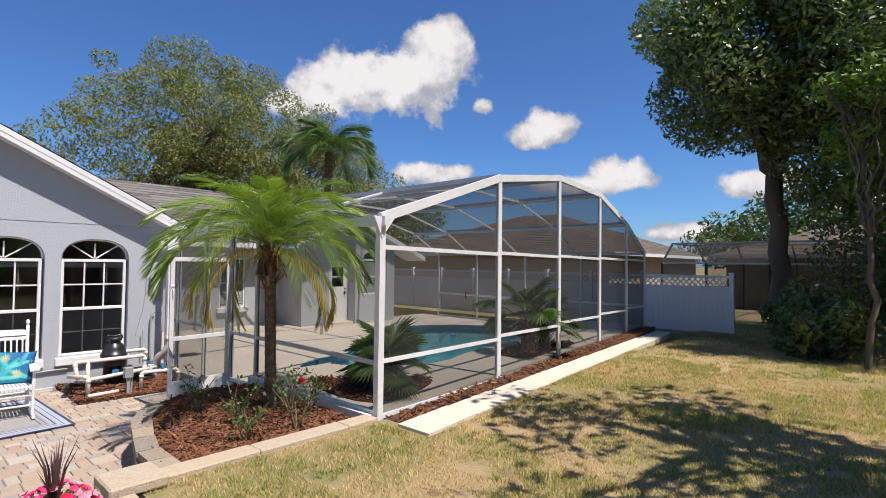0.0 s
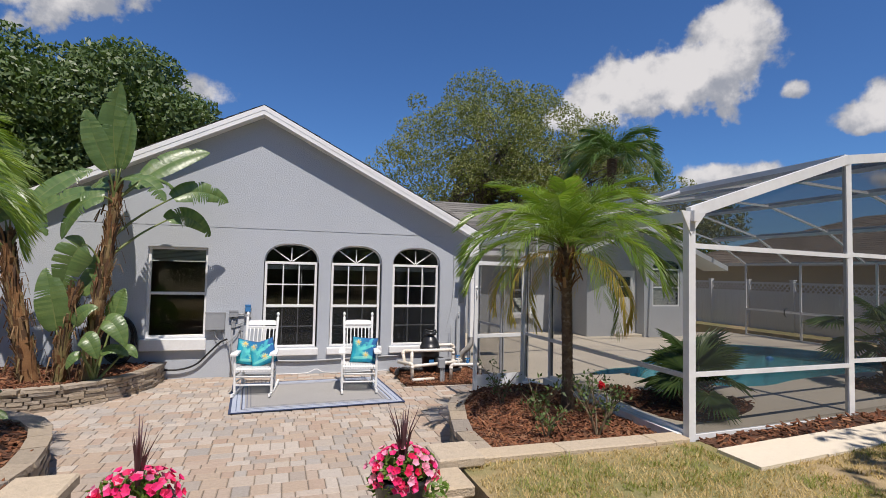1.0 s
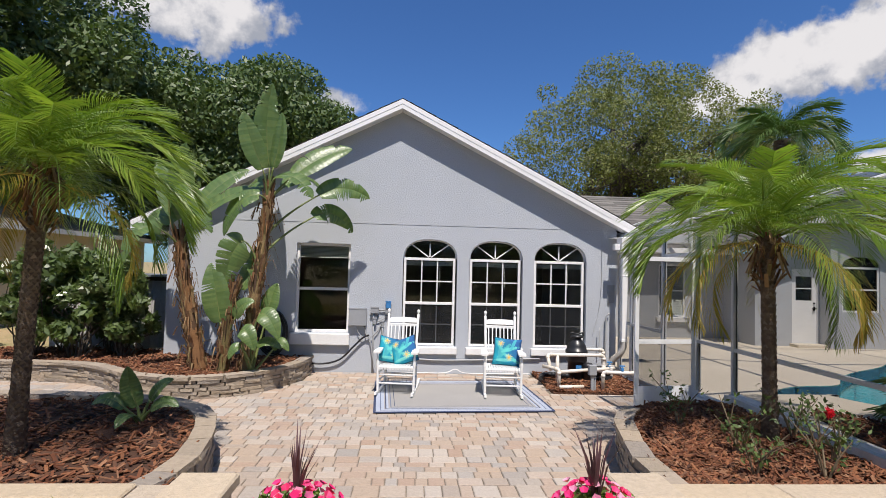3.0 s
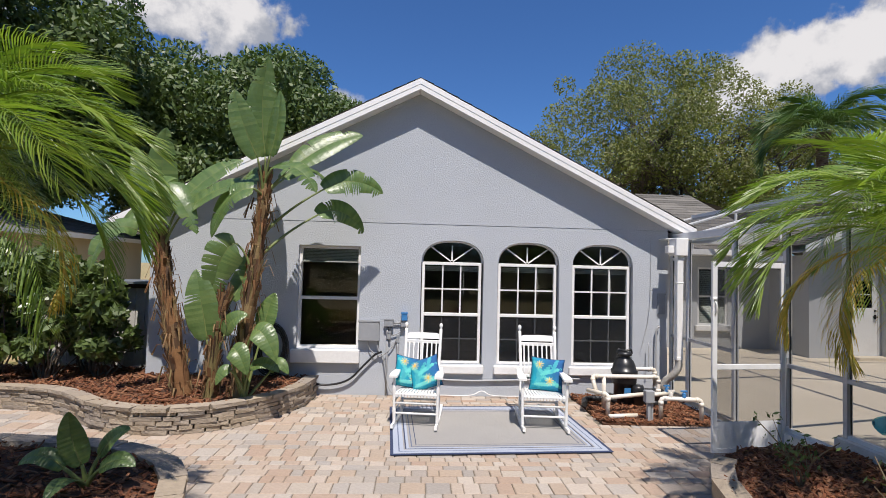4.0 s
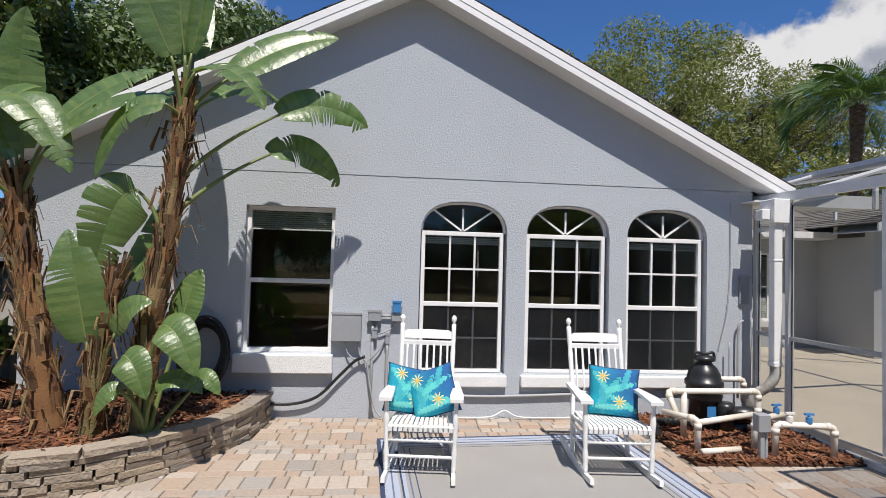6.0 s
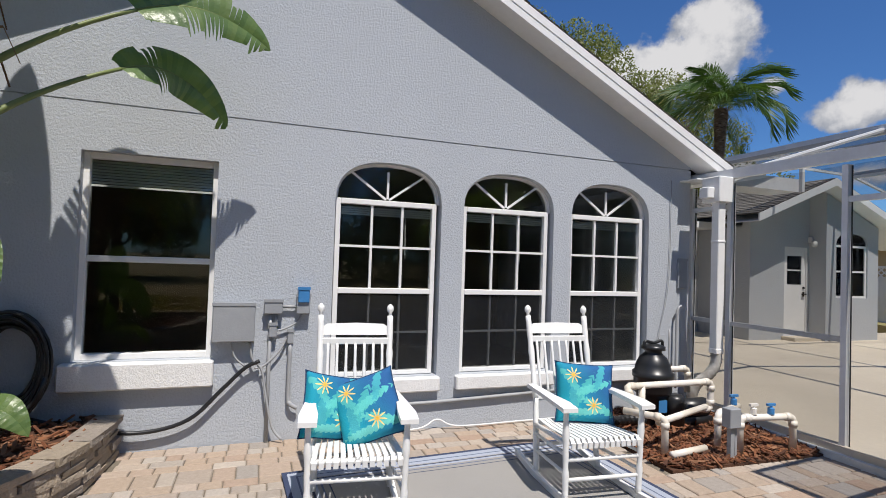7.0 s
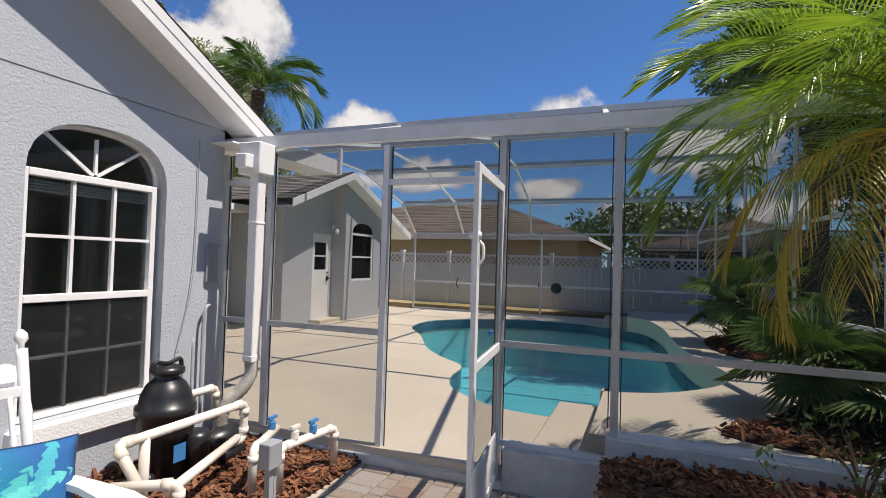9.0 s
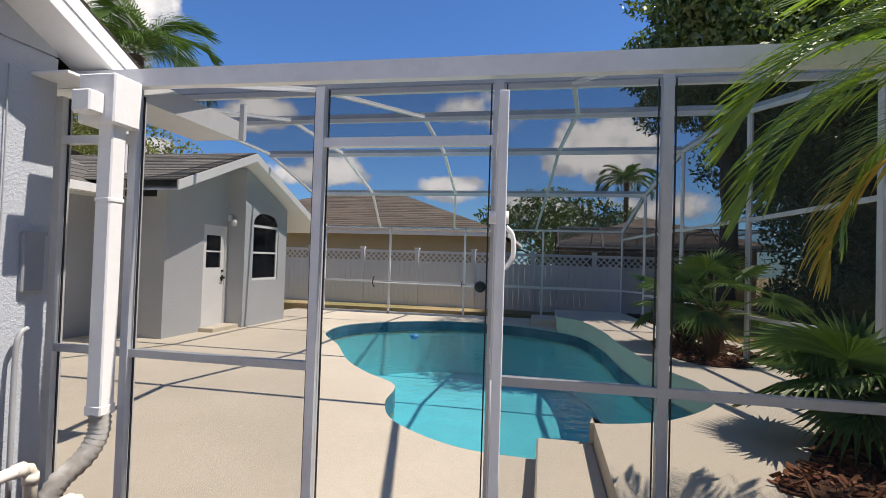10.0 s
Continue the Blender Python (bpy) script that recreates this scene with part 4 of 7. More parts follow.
BED_L = smooth_loop([(-1.72, -0.05), (-1.78, -0.7), (-2.05, -1.35), (-2.6, -1.85), (-3.3, -2.0), (-4.0, -1.75), (-4.7, -1.2), (-5.6, -0.95), (-7.4, -0.95), (-7.4, 0.4), (-4.4, 0.45), (-2.6, -0.02)], 4)
BED_FL = smooth_loop([(-1.9, -4.3), (-2.4, -3.75), (-3.2, -3.5), (-4.6, -3.4), (-6.5, -3.4), (-7.6, -3.6), (-7.6, -6.0), (-4.5, -6.05), (-1.75, -6.05), (-1.62, -5.4)], 4)


def bed(name, loop, z, label, chips, seed, depth=0.3):
    b = thing(name, label, "mulch bed", kind="structure")
    part("soil", slab(loop, (), z, depth), MULCH_BED, b)
    rnd = random.Random(seed)
    xs, ys_ = [p[0] for p in loop], [p[1] for p in loop]
    verts, faces = [], []
    made = 0
    while made < chips:
        x, y = rnd.uniform(min(xs), max(xs)), rnd.uniform(min(ys_), max(ys_))
        if not inside((x, y), loop):
            continue
        made += 1
        L, W, T = rnd.uniform(0.016, 0.070), rnd.uniform(0.005, 0.018), rnd.uniform(0.002, 0.007)
        m = Matrix.Translation((x, y, z + rnd.uniform(0.0, 0.035))) @ Euler((rnd.gauss(0, 0.35), rnd.gauss(0, 0.35), rnd.uniform(0, 6.3))).to_matrix().to_4x4()
        i = len(verts)
        for a, c, d in ((-L, -W, -T), (L, -W * 0.6, -T), (L * 0.8, W, -T), (-L * 0.9, W * 0.7, -T), (-L, -W, T), (L, -W * 0.6, T), (L * 0.8, W, T), (-L * 0.9, W * 0.7, T)):
            verts.append(m @ Vector((a, c, d)))
        faces += [(i + 4, i + 5, i + 6, i + 7), (i, i + 1, i + 5, i + 4), (i + 1, i + 2, i + 6, i + 5), (i + 2, i + 3, i + 7, i + 6), (i + 3, i, i + 4, i + 7)]
    tagged(part("bark_mulch", raw_mesh("bark_mulch", verts, faces, MULCH), None, b), kind="stuff")
    return b


bed("mulch_bed", BED_R, 0.36, "red-brown bark mulch bed round a palm", 6500, 11, 0.45)
bed("mulch_bed", BED_PUMP, 0.02, "red-brown bark mulch bed under the pool pump", 3200, 12, 0.1)
bed("mulch_bed", BED_L, 0.27, "red-brown bark mulch bed under broad-leaved plants", 5200, 13, 0.35)
bed("mulch_bed", BED_FL, 0.36, "red-brown bark mulch bed round a palm", 5200, 14, 0.45)
STRIP = [(4.25, side_y(4.25) - 0.36), (15.2, side_y(15.2) - 0.36), (15.2, side_y(15.2) - 0.05), (4.25, side_y(4.25) - 0.05)]
bed("mulch_bed", STRIP, 0.425, "red-brown bark mulch strip beside the screen wall", 900, 15, 0.3)


def stone_wall(line, z0, z1, courses, seed, label, cap=True, depth=0.14):
    """Stacked stones along a line: one thing, a part for each stone."""
    wl = thing("retaining_wall", label, "retaining wall", kind="structure")
    rnd = random.Random(seed)
    pts = [Vector((p[0], p[1])) for p in line]
    cum = [0.0]
    for a, b in zip(pts, pts[1:]):
        cum.append(cum[-1] + (b - a).length)

    def at(s):
        s = min(max(s, 0), cum[-1])
        for k in range(len(pts) - 1):
            if s <= cum[k + 1] or k == len(pts) - 2:
                f = (s - cum[k]) / max(1e-6, cum[k + 1] - cum[k])
                return pts[k].lerp(pts[k + 1], f), (pts[k + 1] - pts[k]).normalized()
    ch = (z1 - z0) / courses
    for c in range(courses):
        s = -rnd.random() * 0.2
        last = c == courses - 1 and cap
        while s < cum[-1]:
            L = rnd.uniform(0.30, 0.45) if last else rnd.uniform(0.14, 0.42)
            a, b = max(0, s), min(cum[-1], s + L)
            s += L
            if b - a < 0.05:
                continue
            pa, _ = at(a)
            pb, _ = at(b)
            d = (pb - pa)
            ln = d.length
            ang = math.atan2(d.y, d.x)
            bm = bmesh.new()
            dd = depth + (0.05 if last else rnd.uniform(-0.022, 0.026))
            box(bm, 0.004, ln - 0.004, -dd / 2, dd / 2, 0.003, ch - 0.003)
            for v in bm.verts:
                v.co += Vector((0, rnd.uniform(-0.008, 0.008), rnd.uniform(-0.004, 0.004)))
            ob = part("capstone" if last else "stone", bm, STONE, wl)
            ob.matrix_local = Matrix.Translation((pa.x, pa.y, z0 + c * ch)) @ Matrix.Rotation(ang, 4, "Z")
    return wl


stone_wall(smooth_line([(-1.70, -0.06), (-1.76, -0.7), (-2.05, -1.37), (-2.6, -1.87), (-3.3, -2.02), (-4.0, -1.77), (-4.7, -1.22), (-5.6, -0.97), (-7.4, -0.97)], 4), 0.0, 0.32, 6, 21, "stacked tan stone wall round the curved bed")
stone_wall(smooth_line([(-1.72, -6.0), (-1.62, -5.4), (-1.9, -4.3), (-2.4, -3.75), (-3.2, -3.5), (-4.6, -3.4), (-7.4, -3.4)], 4), 0.0, 0.42, 7, 22, "stacked tan stone wall round the curved bed")
stone_wall(smooth_line([(2.12, -6.0), (2.12, -5.4), (2.28, -4.75), (2.45, -4.2), (2.72, -3.82)], 4), 0.0, 0.42, 7, 23, "stacked tan stone wall round the curved bed")


def kerb(x0, x1, y, z0, z1, label, seed, d=0.22):
    k = thing("kerb", label, "kerb", kind="structure")
    rnd = random.Random(seed)
    x = x0
    while x < x1 - 0.05:
        L = min(rnd.uniform(0.8, 1.05), x1 - x)
        bm = boxes((x + 0.003, x + L - 0.003, y - d / 2 + rnd.uniform(-0.01, 0.01), y + d / 2, z0, z1 + rnd.uniform(-0.006, 0.006)), bevel=0.012)
        part("block", bm, CAP, k)
        x += L


kerb(1.95, 4.13, -6.18, 0.0, 0.47, "tan concrete kerb blocks between bed and lawn", 31)
kerb(-8.0, -1.42, -6.18, 0.0, 0.47, "tan concrete kerb blocks between bed and lawn", 32)


def pillar(x, y, s, z, label):
    p = thing("garden_pillar", label, "garden pillar", at=(x, y, 0))
    part("body", boxes((-s / 2, s / 2, -s / 2, s / 2, -0.1, z - 0.09), bevel=0.01), STONE, p)
    part("cap", boxes((-s / 2 - 0.04, s / 2 + 0.04, -s / 2 - 0.04, s / 2 + 0.04, z - 0.09, z), bevel=0.015), CAP, p, "tan cap slab")


pillar(1.75, -6.20, 0.32, 0.52, "low tan stone pillar with a flat cap at the patio entrance")
pillar(1.52, -6.62, 0.30, 0.47, "low tan stone pillar with a flat cap at the patio entrance")
pillar(1.40, -7.06, 0.30, 0.44, "low tan stone pillar with a flat cap at the patio entrance")
pillar(-1.22, -6.20, 0.32, 0.52, "low tan stone pillar with a flat cap at the patio entrance")
pillar(-1.0, -6.62, 0.30, 0.47, "low tan stone pillar with a flat cap at the patio entrance")
pillar(-0.88, -7.06, 0.30, 0.44, "low tan stone pillar with a flat cap at the patio entrance")
tagged(part("patio_step", boxes((-1.0, 1.65, -7.75, -6.45, -0.1, 0.3), bevel=0.015), CAP), "tan block step from the patio up to the lawn", "step", kind="structure")
tagged(part("patio_step", boxes((-1.05, 1.7, -8.35, -7.75, -0.1, 0.4), bevel=0.015), CAP), "tan block step from the patio up to the lawn", "step", kind="structure")

# cream slabs along the screen wall
path_ = thing("slab_path", "cream concrete slabs between the screen wall and the lawn", "path", kind="structure")
for k in range(12):
    xa = 4.15 + k * 0.92
    bm = slab([(xa + 0.006, -7.02 + LEAN * (xa - 4.2)), (xa + 0.9, -7.02 + LEAN * (xa + 0.9 - 4.2)), (xa + 0.9, -6.56 + LEAN * (xa + 0.9 - 4.2)), (xa + 0.006, -6.56 + LEAN * (xa - 4.2))], (), 0.452 - 0.01 * k, 0.12)
    part("slab", bm, DECK, path_)


# ---- rug ----
def rug_material():
    m = bpy.data.materials.new("striped_rug")
    m.use_nodes = True
    n = Nodes(m.node_tree)
    place = n.add("ShaderNodeTexCoord").outputs["Object"]
    s = n.add("ShaderNodeSeparateXYZ", Vector=place)
    dx = n.math("SUBTRACT", 1.26, n.math("ABSOLUTE", s.outputs[0]))
    dy = n.math("SUBTRACT", 0.97, n.math("ABSOLUTE", s.outputs[1]))
    d = n.math("MINIMUM", dx, dy)
    ramp = n.add("ShaderNodeValToRGB", Fac=n.math("MULTIPLY", d, 2.0))
    navy, pale, grey, mid = (0.035, 0.05, 0.105), (0.36, 0.40, 0.48), (0.30, 0.29, 0.275), (0.12, 0.145, 0.22)
    rows = [(0, navy), (0.07, pale), (0.18, mid), (0.21, pale), (0.30, grey), (0.33, navy), (0.36, pale), (0.42, grey), (0.47, mid), (0.50, grey), (0.58, navy), (0.60, grey)]
    ramp.color_ramp.interpolation = "CONSTANT"
    while len(ramp.color_ramp.elements) < len(rows):
        ramp.color_ramp.elements.new(0.9)
    for e, (p, c) in zip(ramp.color_ramp.elements, rows):
        e.position, e.color = p, (*c, 1)
    weave = n.noise(n.vec("MULTIPLY", place, (60, 300, 60)), 3.0, 3.0)
    big = n.noise(place, 2.0, 4.0)
    col = n.mix(1.0, ramp.outputs[0], n.mix(weave, (0.75,) * 3, (1.25,) * 3), "MULTIPLY")
    col = n.mix(1.0, col, n.mix(big, (0.9,) * 3, (1.1,) * 3), "MULTIPLY")
    p = n.add("ShaderNodeBsdfPrincipled", Roughness=0.95)
    n.put(p.inputs["Base Color"], col)
    b = n.add("ShaderNodeBump", Strength=0.4, Distance=0.01, Height=weave)
    n.put(p.inputs["Normal"], b.outputs[0])
    n.tree.links.new(p.outputs[0], n.add("ShaderNodeOutputMaterial").inputs[0])
    return m


rug = bmesh.new()
bmesh.ops.create_grid(rug, x_segments=40, y_segments=30, size=1.0)
for v in rug.verts:
    x, y = v.co.x * 1.26, v.co.y * 0.97
    v.co = Vector((x, y, 0.003 * noise.noise((x * 2, y * 2, 1))))
ext = bmesh.ops.extrude_face_region(rug, geom=list(rug.faces))
for g in ext["geom"]:
    if isinstance(g, bmesh.types.BMVert):
        g.co.z -= 0.008
rug_ob = part("area_rug", rug, rug_material())
rug_ob.matrix_world = pose(0.87, -1.68, 0.022, 0, 0, 3.2)
tagged(rug_ob, "grey outdoor rug with blue striped border lying on the pavers", "rug")


# ---- rocking chairs ----
def turned(bm, a, b, r, beads=((0.2, 1.25), (0.5, 0.8), (0.8, 1.2)), n=14):
    pts, rad = [], []
    a, b = Vector(a), Vector(b)
    for k in range(n + 1):
        f = k / n
        q = 1.0
        for c, s in beads:
            q += (s - 1) * math.exp(-((f - c) / 0.06) ** 2)
        pts.append(a.lerp(b, f)), rad.append(r * q)
    tube(bm, pts, rad, 10)


CHAIR_WHITE = material("chair_white_paint", (0.80, 0.80, 0.78), 0.4, vary=0.04, scale=20, coat=0.15)


def rocking_chair():
    ch = thing("rocking_chair", "white painted wooden rocking chair on the rug", "rocking chair", "rocking chairs")

    def put(name, bm, smooth=True):
        return part(name, bm, CHAIR_WHITE, ch, "", smooth)
    for s in (-1, 1):
        x = 0.275 * s
        rk = [(x, -0.46 + 1.02 * k / 16, 0.012 + 0.16 * ((k / 16 - 0.45) ** 2)) for k in range(17)]
        bm = bmesh.new()
        strip(bm, rk, 0.032, 0.045)
        put("rocker", bm, False)
        bm = bmesh.new()
        turned(bm, (x, -0.262, 0.03), (x * 1.04, -0.268, 0.63), 0.021, ((0.3, 1.2), (0.36, 0.75), (0.62, 0.8), (0.68, 1.25), (0.9, 0.8)))
        put("front_leg", bm)
        bm = bmesh.new()
        turned(bm, (x * 0.93, 0.22, 0.03), (x * 0.86, 0.31, 0.55), 0.022, ((0.4, 1.15),))
        turned(bm, (x * 0.86, 0.31, 0.55), (x * 0.9, 0.47, 1.16), 0.022, ((0.25, 1.2), (0.3, 0.8), (0.6, 1.2), (0.65, 0.8)))
        tube(bm, [(x * 0.9, 0.47, 1.16), (x * 0.9, 0.475, 1.18), (x * 0.9, 0.478, 1.20), (x * 0.9, 0.482, 1.225), (x * 0.9, 0.487, 1.245)], [0.012, 0.012, 0.026, 0.024, 0.006], 10)
        put("back_post", bm)
        bm = bmesh.new()
        arm = [(x * 1.05, -0.335, 0.635), (x * 1.05, -0.21, 0.645), (x * 1.05, 0.0, 0.645), (x * 0.98, 0.33, 0.64)]
        wid = [0.105, 0.11, 0.075, 0.06]
        for i in range(3):
            a, b = Vector(arm[i]), Vector(arm[i + 1])
            vs = [bm.verts.new(v) for z in (-0.014, 0.014) for v in ((a.x - wid[i] / 2, a.y, a.z + z), (a.x + wid[i] / 2, a.y, a.z + z), (b.x + wid[i + 1] / 2, b.y, b.z + z), (b.x - wid[i + 1] / 2, b.y, b.z + z))]
            for f in ((0, 3, 2, 1), (4, 5, 6, 7), (0, 1, 5, 4), (1, 2, 6, 5), (2, 3, 7, 6), (3, 0, 4, 7)):
                bm.faces.new([vs[j] for j in f])
        put("arm", bm, False)
        for z in (0.20, 0.32):
            put("stretcher", tube_bm([(x, -0.262, z), (x * 0.93, 0.24, z - 0.02)], 0.012, 8))
        put("seat_rail", tube_bm([(x, -0.262, 0.40), (x * 0.9, 0.28, 0.36)], 0.018, 8))
    for z, y in ((0.16, -0.262), (0.29, -0.262)):
        put("stretcher", tube_bm([(-0.275, y, z), (0.275, y, z)], 0.014, 8))
    put("stretcher", tube_bm([(-0.25, 0.24, 0.22), (0.25, 0.24, 0.22)], 0.014, 8))
    put("seat_rail", tube_bm([(-0.285, -0.262, 0.40), (0.285, -0.262, 0.40)], 0.018, 8))
    put("seat_rail", tube_bm([(-0.25, 0.27, 0.37), (0.25, 0.27, 0.37)], 0.018, 8))
    n = 13
    for k in range(n):
        u = -0.26 + 0.52 * (k + 0.5) / n
        line = [(u * 1.03, -0.302, 0.375), (u * 1.02, -0.305, 0.41), (u * 1.02, -0.28, 0.428), (u, -0.14, 0.418), (u * 0.95, 0.05, 0.40), (u * 0.9, 0.27, 0.398)]
        bm = bmesh.new()
        strip(bm, line, 0.029, 0.012, (0, 0.6, 0.8))
        put("seat_slat", bm, False)
    # crest with a raised middle, and two cross rails
    crest = [(-0.235, 1.06), (0.235, 1.06), (0.235, 1.115), (0.20, 1.14), (0.0, 1.147), (-0.20, 1.14), (-0.235, 1.115)]
    put("crest_rail", plate(crest, (), 0.022, Matrix.Translation((0, 0.445 - 0.27, 0)) @ Matrix.Rotation(radians(-14.5), 4, "X")), False)
    for z, h in ((0.985, 0.045), (0.56, 0.04)):
        y = 0.31 + (z - 0.55) * 0.262
        put("back_rail", boxes((-0.235, 0.235, y - 0.012, y + 0.012, z - h / 2, z + h / 2), bevel=0.004), False)
    for k in range(7):
        u = -0.19 + 0.38 * k / 6
        bm = bmesh.new()
        turned(bm, (u, 0.315, 0.575), (u, 0.42, 0.97), 0.010, ((0.5, 1.35),), 8)
        put("spindle", bm)
    return ch


chair_a = rocking_chair()
chair_a.matrix_world = pose(-0.035, -1.46, 0.024, 0, 0, -7)
chair_b = copy_thing(chair_a, pose(1.60, -1.54, 0.024, 0, 0, -5))


# ---- pillows ----
def pillow_material():
    m = bpy.data.materials.new("tropical_print")
    m.use_nodes = True
    n = Nodes(m.node_tree)
    place = n.add("ShaderNodeTexCoord").outputs["Object"]
    s = n.add("ShaderNodeSeparateXYZ", Vector=place)
    u, v = s.outputs[0], s.outputs[2]
    wob = n.noise(place, 9.0, 3.0)
    base = n.mix(n.step(n.math("ADD", u, n.math("MULTIPLY", v, 0.6)), -0.22, 0.22), (0.0, 0.30, 0.40), (0.012, 0.10, 0.28))
    for cx, cz, ang, L, W, col in ((-0.05, -0.02, 55, 0.19, 0.035, (0.06, 0.42, 0.42)), (0.03, 0.03, 20, 0.17, 0.03, (0.10, 0.52, 0.48)), (-0.10, -0.08, 95, 0.15, 0.03, (0.04, 0.34, 0.40)),
                                   (0.08, -0.10, -25, 0.15, 0.032, (0.10, 0.50, 0.46)), (-0.12, 0.08, 130, 0.12, 0.028, (0.08, 0.46, 0.45)), (0.10, 0.12, 70, 0.12, 0.028, (0.05, 0.38, 0.44)), (-0.02, -0.14, 5, 0.16, 0.026, (0.14, 0.55, 0.50))):
        ca, sa = math.cos(radians(ang)), math.sin(radians(ang))
        du, dv = n.math("SUBTRACT", u, cx), n.math("SUBTRACT", v, cz)
        al = n.math("ADD", n.math("MULTIPLY", du, ca), n.math("MULTIPLY", dv, sa))
        ac = n.math("ADD", n.math("MULTIPLY", du, -sa), n.math("MULTIPLY", dv, ca))
        e = n.math("ADD", n.math("POWER", n.math("DIVIDE", al, L), 2.0), n.math("POWER", n.math("DIVIDE", ac, W), 2.0))
        e = n.math("ADD", e, n.math("MULTIPLY", n.math("SINE", n.math("MULTIPLY", n.math("ADD", al, n.math("ABSOLUTE", ac)), 170.0)), 0.28))
        base = n.mix(n.step(e, 0.75, 1.0, 0.9, 0.0), base, col)
    for cx, cz in ((-0.10, 0.12), (0.05, -0.09)):
        du, dv = n.math("SUBTRACT", u, cx), n.math("SUBTRACT", v, cz)
        r = n.math("SQRT", n.math("ADD", n.math("POWER", du, 2.0), n.math("POWER", dv, 2.0)))
        spike = n.math("ABSOLUTE", n.math("SINE", n.math("MULTIPLY", n.math("ARCTAN2", dv, du), 4.5)))
        edge = n.math("SUBTRACT", n.math("ADD", 0.014, n.math("MULTIPLY", n.math("POWER", spike, 4.0), 0.048)), r)
        base = n.mix(n.step(edge, -0.002, 0.004), base, n.mix(n.step(r, 0.0, 0.05), (0.75, 0.42, 0.05), (0.80, 0.66, 0.28)))
    col = n.mix(1.0, base, n.mix(wob, (0.85,) * 3, (1.15,) * 3), "MULTIPLY")
    p = n.add("ShaderNodeBsdfPrincipled", Roughness=0.85)
    n.put(p.inputs["Base Color"], col)
    b = n.add("ShaderNodeBump", Strength=0.3, Distance=0.01, Height=n.noise(place, 120.0, 2.0))
    n.put(p.inputs["Normal"], b.outputs[0])
    n.tree.links.new(p.outputs[0], n.add("ShaderNodeOutputMaterial").inputs[0])
    return m


PRINT = pillow_material()


def pillow(at, rx, ry, rz, size=0.42, seed=0):
    bm = bmesh.new()
    bmesh.ops.create_grid(bm, x_segments=20, y_segments=20, size=1.0)
    top = list(bm.verts)
    for v in top:
        a, c = v.co.x, v.co.y
        pinch = 1 - 0.07 * (1 - abs(a) ** 3) * (abs(c) ** 4) - 0.0
        pinch2 = 1 - 0.07 * (1 - abs(c) ** 3) * (abs(a) ** 4)
        h = (max(0, 1 - a ** 4) * max(0, 1 - c ** 4)) ** 0.55
        wr = 0.012 * noise.noise((a * 2.5, c * 2.5, seed)) * h
        v.co = Vector((a * size / 2 * pinch2, -(0.075 * h + wr), c * size / 2 * pinch))
    dup = bmesh.ops.duplicate(bm, geom=list(bm.faces))
    for g in dup["geom"]:
        if isinstance(g, bmesh.types.BMVert):
            g.co.y = -g.co.y
    bmesh.ops.remove_doubles(bm, verts=bm.verts, dist=0.0008)
    ob = part("throw_pillow", bm, PRINT, None, "", True)
    ob.matrix_world = pose(*at, rx, ry, rz)
    tagged(ob, "teal throw pillow with tropical leaf print on a chair", "pillow", "throw pillows")
    # piping
    pts = [(-1 + 2 * k / 10, -1) for k in range(10)] + [(1, -1 + 2 * k / 10) for k in range(10)] + [(1 - 2 * k / 10, 1) for k in range(10)] + [(-1, 1 - 2 * k / 10) for k in range(11)]
    line = []
    for a, c in pts:
        line.append((a * size / 2 * (1 - 0.07 * (1 - abs(c) ** 3) * abs(a) ** 4), 0, c * size / 2 * (1 - 0.07 * (1 - abs(a) ** 3) * abs(c) ** 4)))
    part("piping", tube_bm(line, 0.005, 6, False), material("navy_piping", (0.01, 0.05, 0.12), 0.8), ob, "dark blue piping", True)
    return ob


pillow((-0.17, -1.30, 0.625), -20, 14, 18, 0.42, 1)
pillow((0.05, -1.40, 0.63), -24, -20, -14, 0.43, 5)
pillow((1.71, -1.38, 0.635), -18, 3, -18, 0.45, 9)

# ---- pool equipment ----
PVC = material("white_pvc", (0.74, 0.71, 0.66), 0.35, vary=0.08, scale=9, second=(0.66, 0.60, 0.50), mask_scale=2.5)
BLACK = material("black_plastic", (0.018, 0.019, 0.021), 0.35, vary=0.2, scale=12)
BLUE = material("blue_plastic", (0.05, 0.22, 0.50), 0.4)
GREYBOX = material("grey_enclosure", (0.30, 0.315, 0.335), 0.6, vary=0.08, scale=10, bump=0.1)


def pipe_run(pts, r=0.03, fittings=True):
    bm = bmesh.new()
    P = [Vector(p) for p in pts]
    line = [P[0]]
    for a, b, c in zip(P, P[1:], P[2:]):
        line += [b + (a - b).normalized() * r * 1.3, b + ((a - b).normalized() + (c - b).normalized()) * r * 0.38, b + (c - b).normalized() * r * 1.3]
    line.append(P[-1])
    tube(bm, line, r, 14)
    if fittings:
        for a, b, c in zip(P, P[1:], P[2:]):
            for o in (a, c):
                d = (o - b).normalized()
                tube(bm, [b + d * r * 1.2, b + d * r * 2.9], r * 1.18, 14)
    return bm


eq = thing("pool_pump", "black pool pump and filter with white pipes on mulch", "pool pump", at=(-0.10, -0.06, 0))
filt = lathe([(0.13, 0.0), (0.155, 0.02), (0.155, 0.30), (0.175, 0.31), (0.185, 0.34), (0.185, 0.46), (0.20, 0.47), (0.20, 0.52), (0.18, 0.53), (0.165, 0.60), (0.13, 0.67), (0.085, 0.71), (0.08, 0.74), (0.115, 0.745), (0.115, 0.78), (0.06, 0.80)], 24, (3.26, -0.42, 0.03))
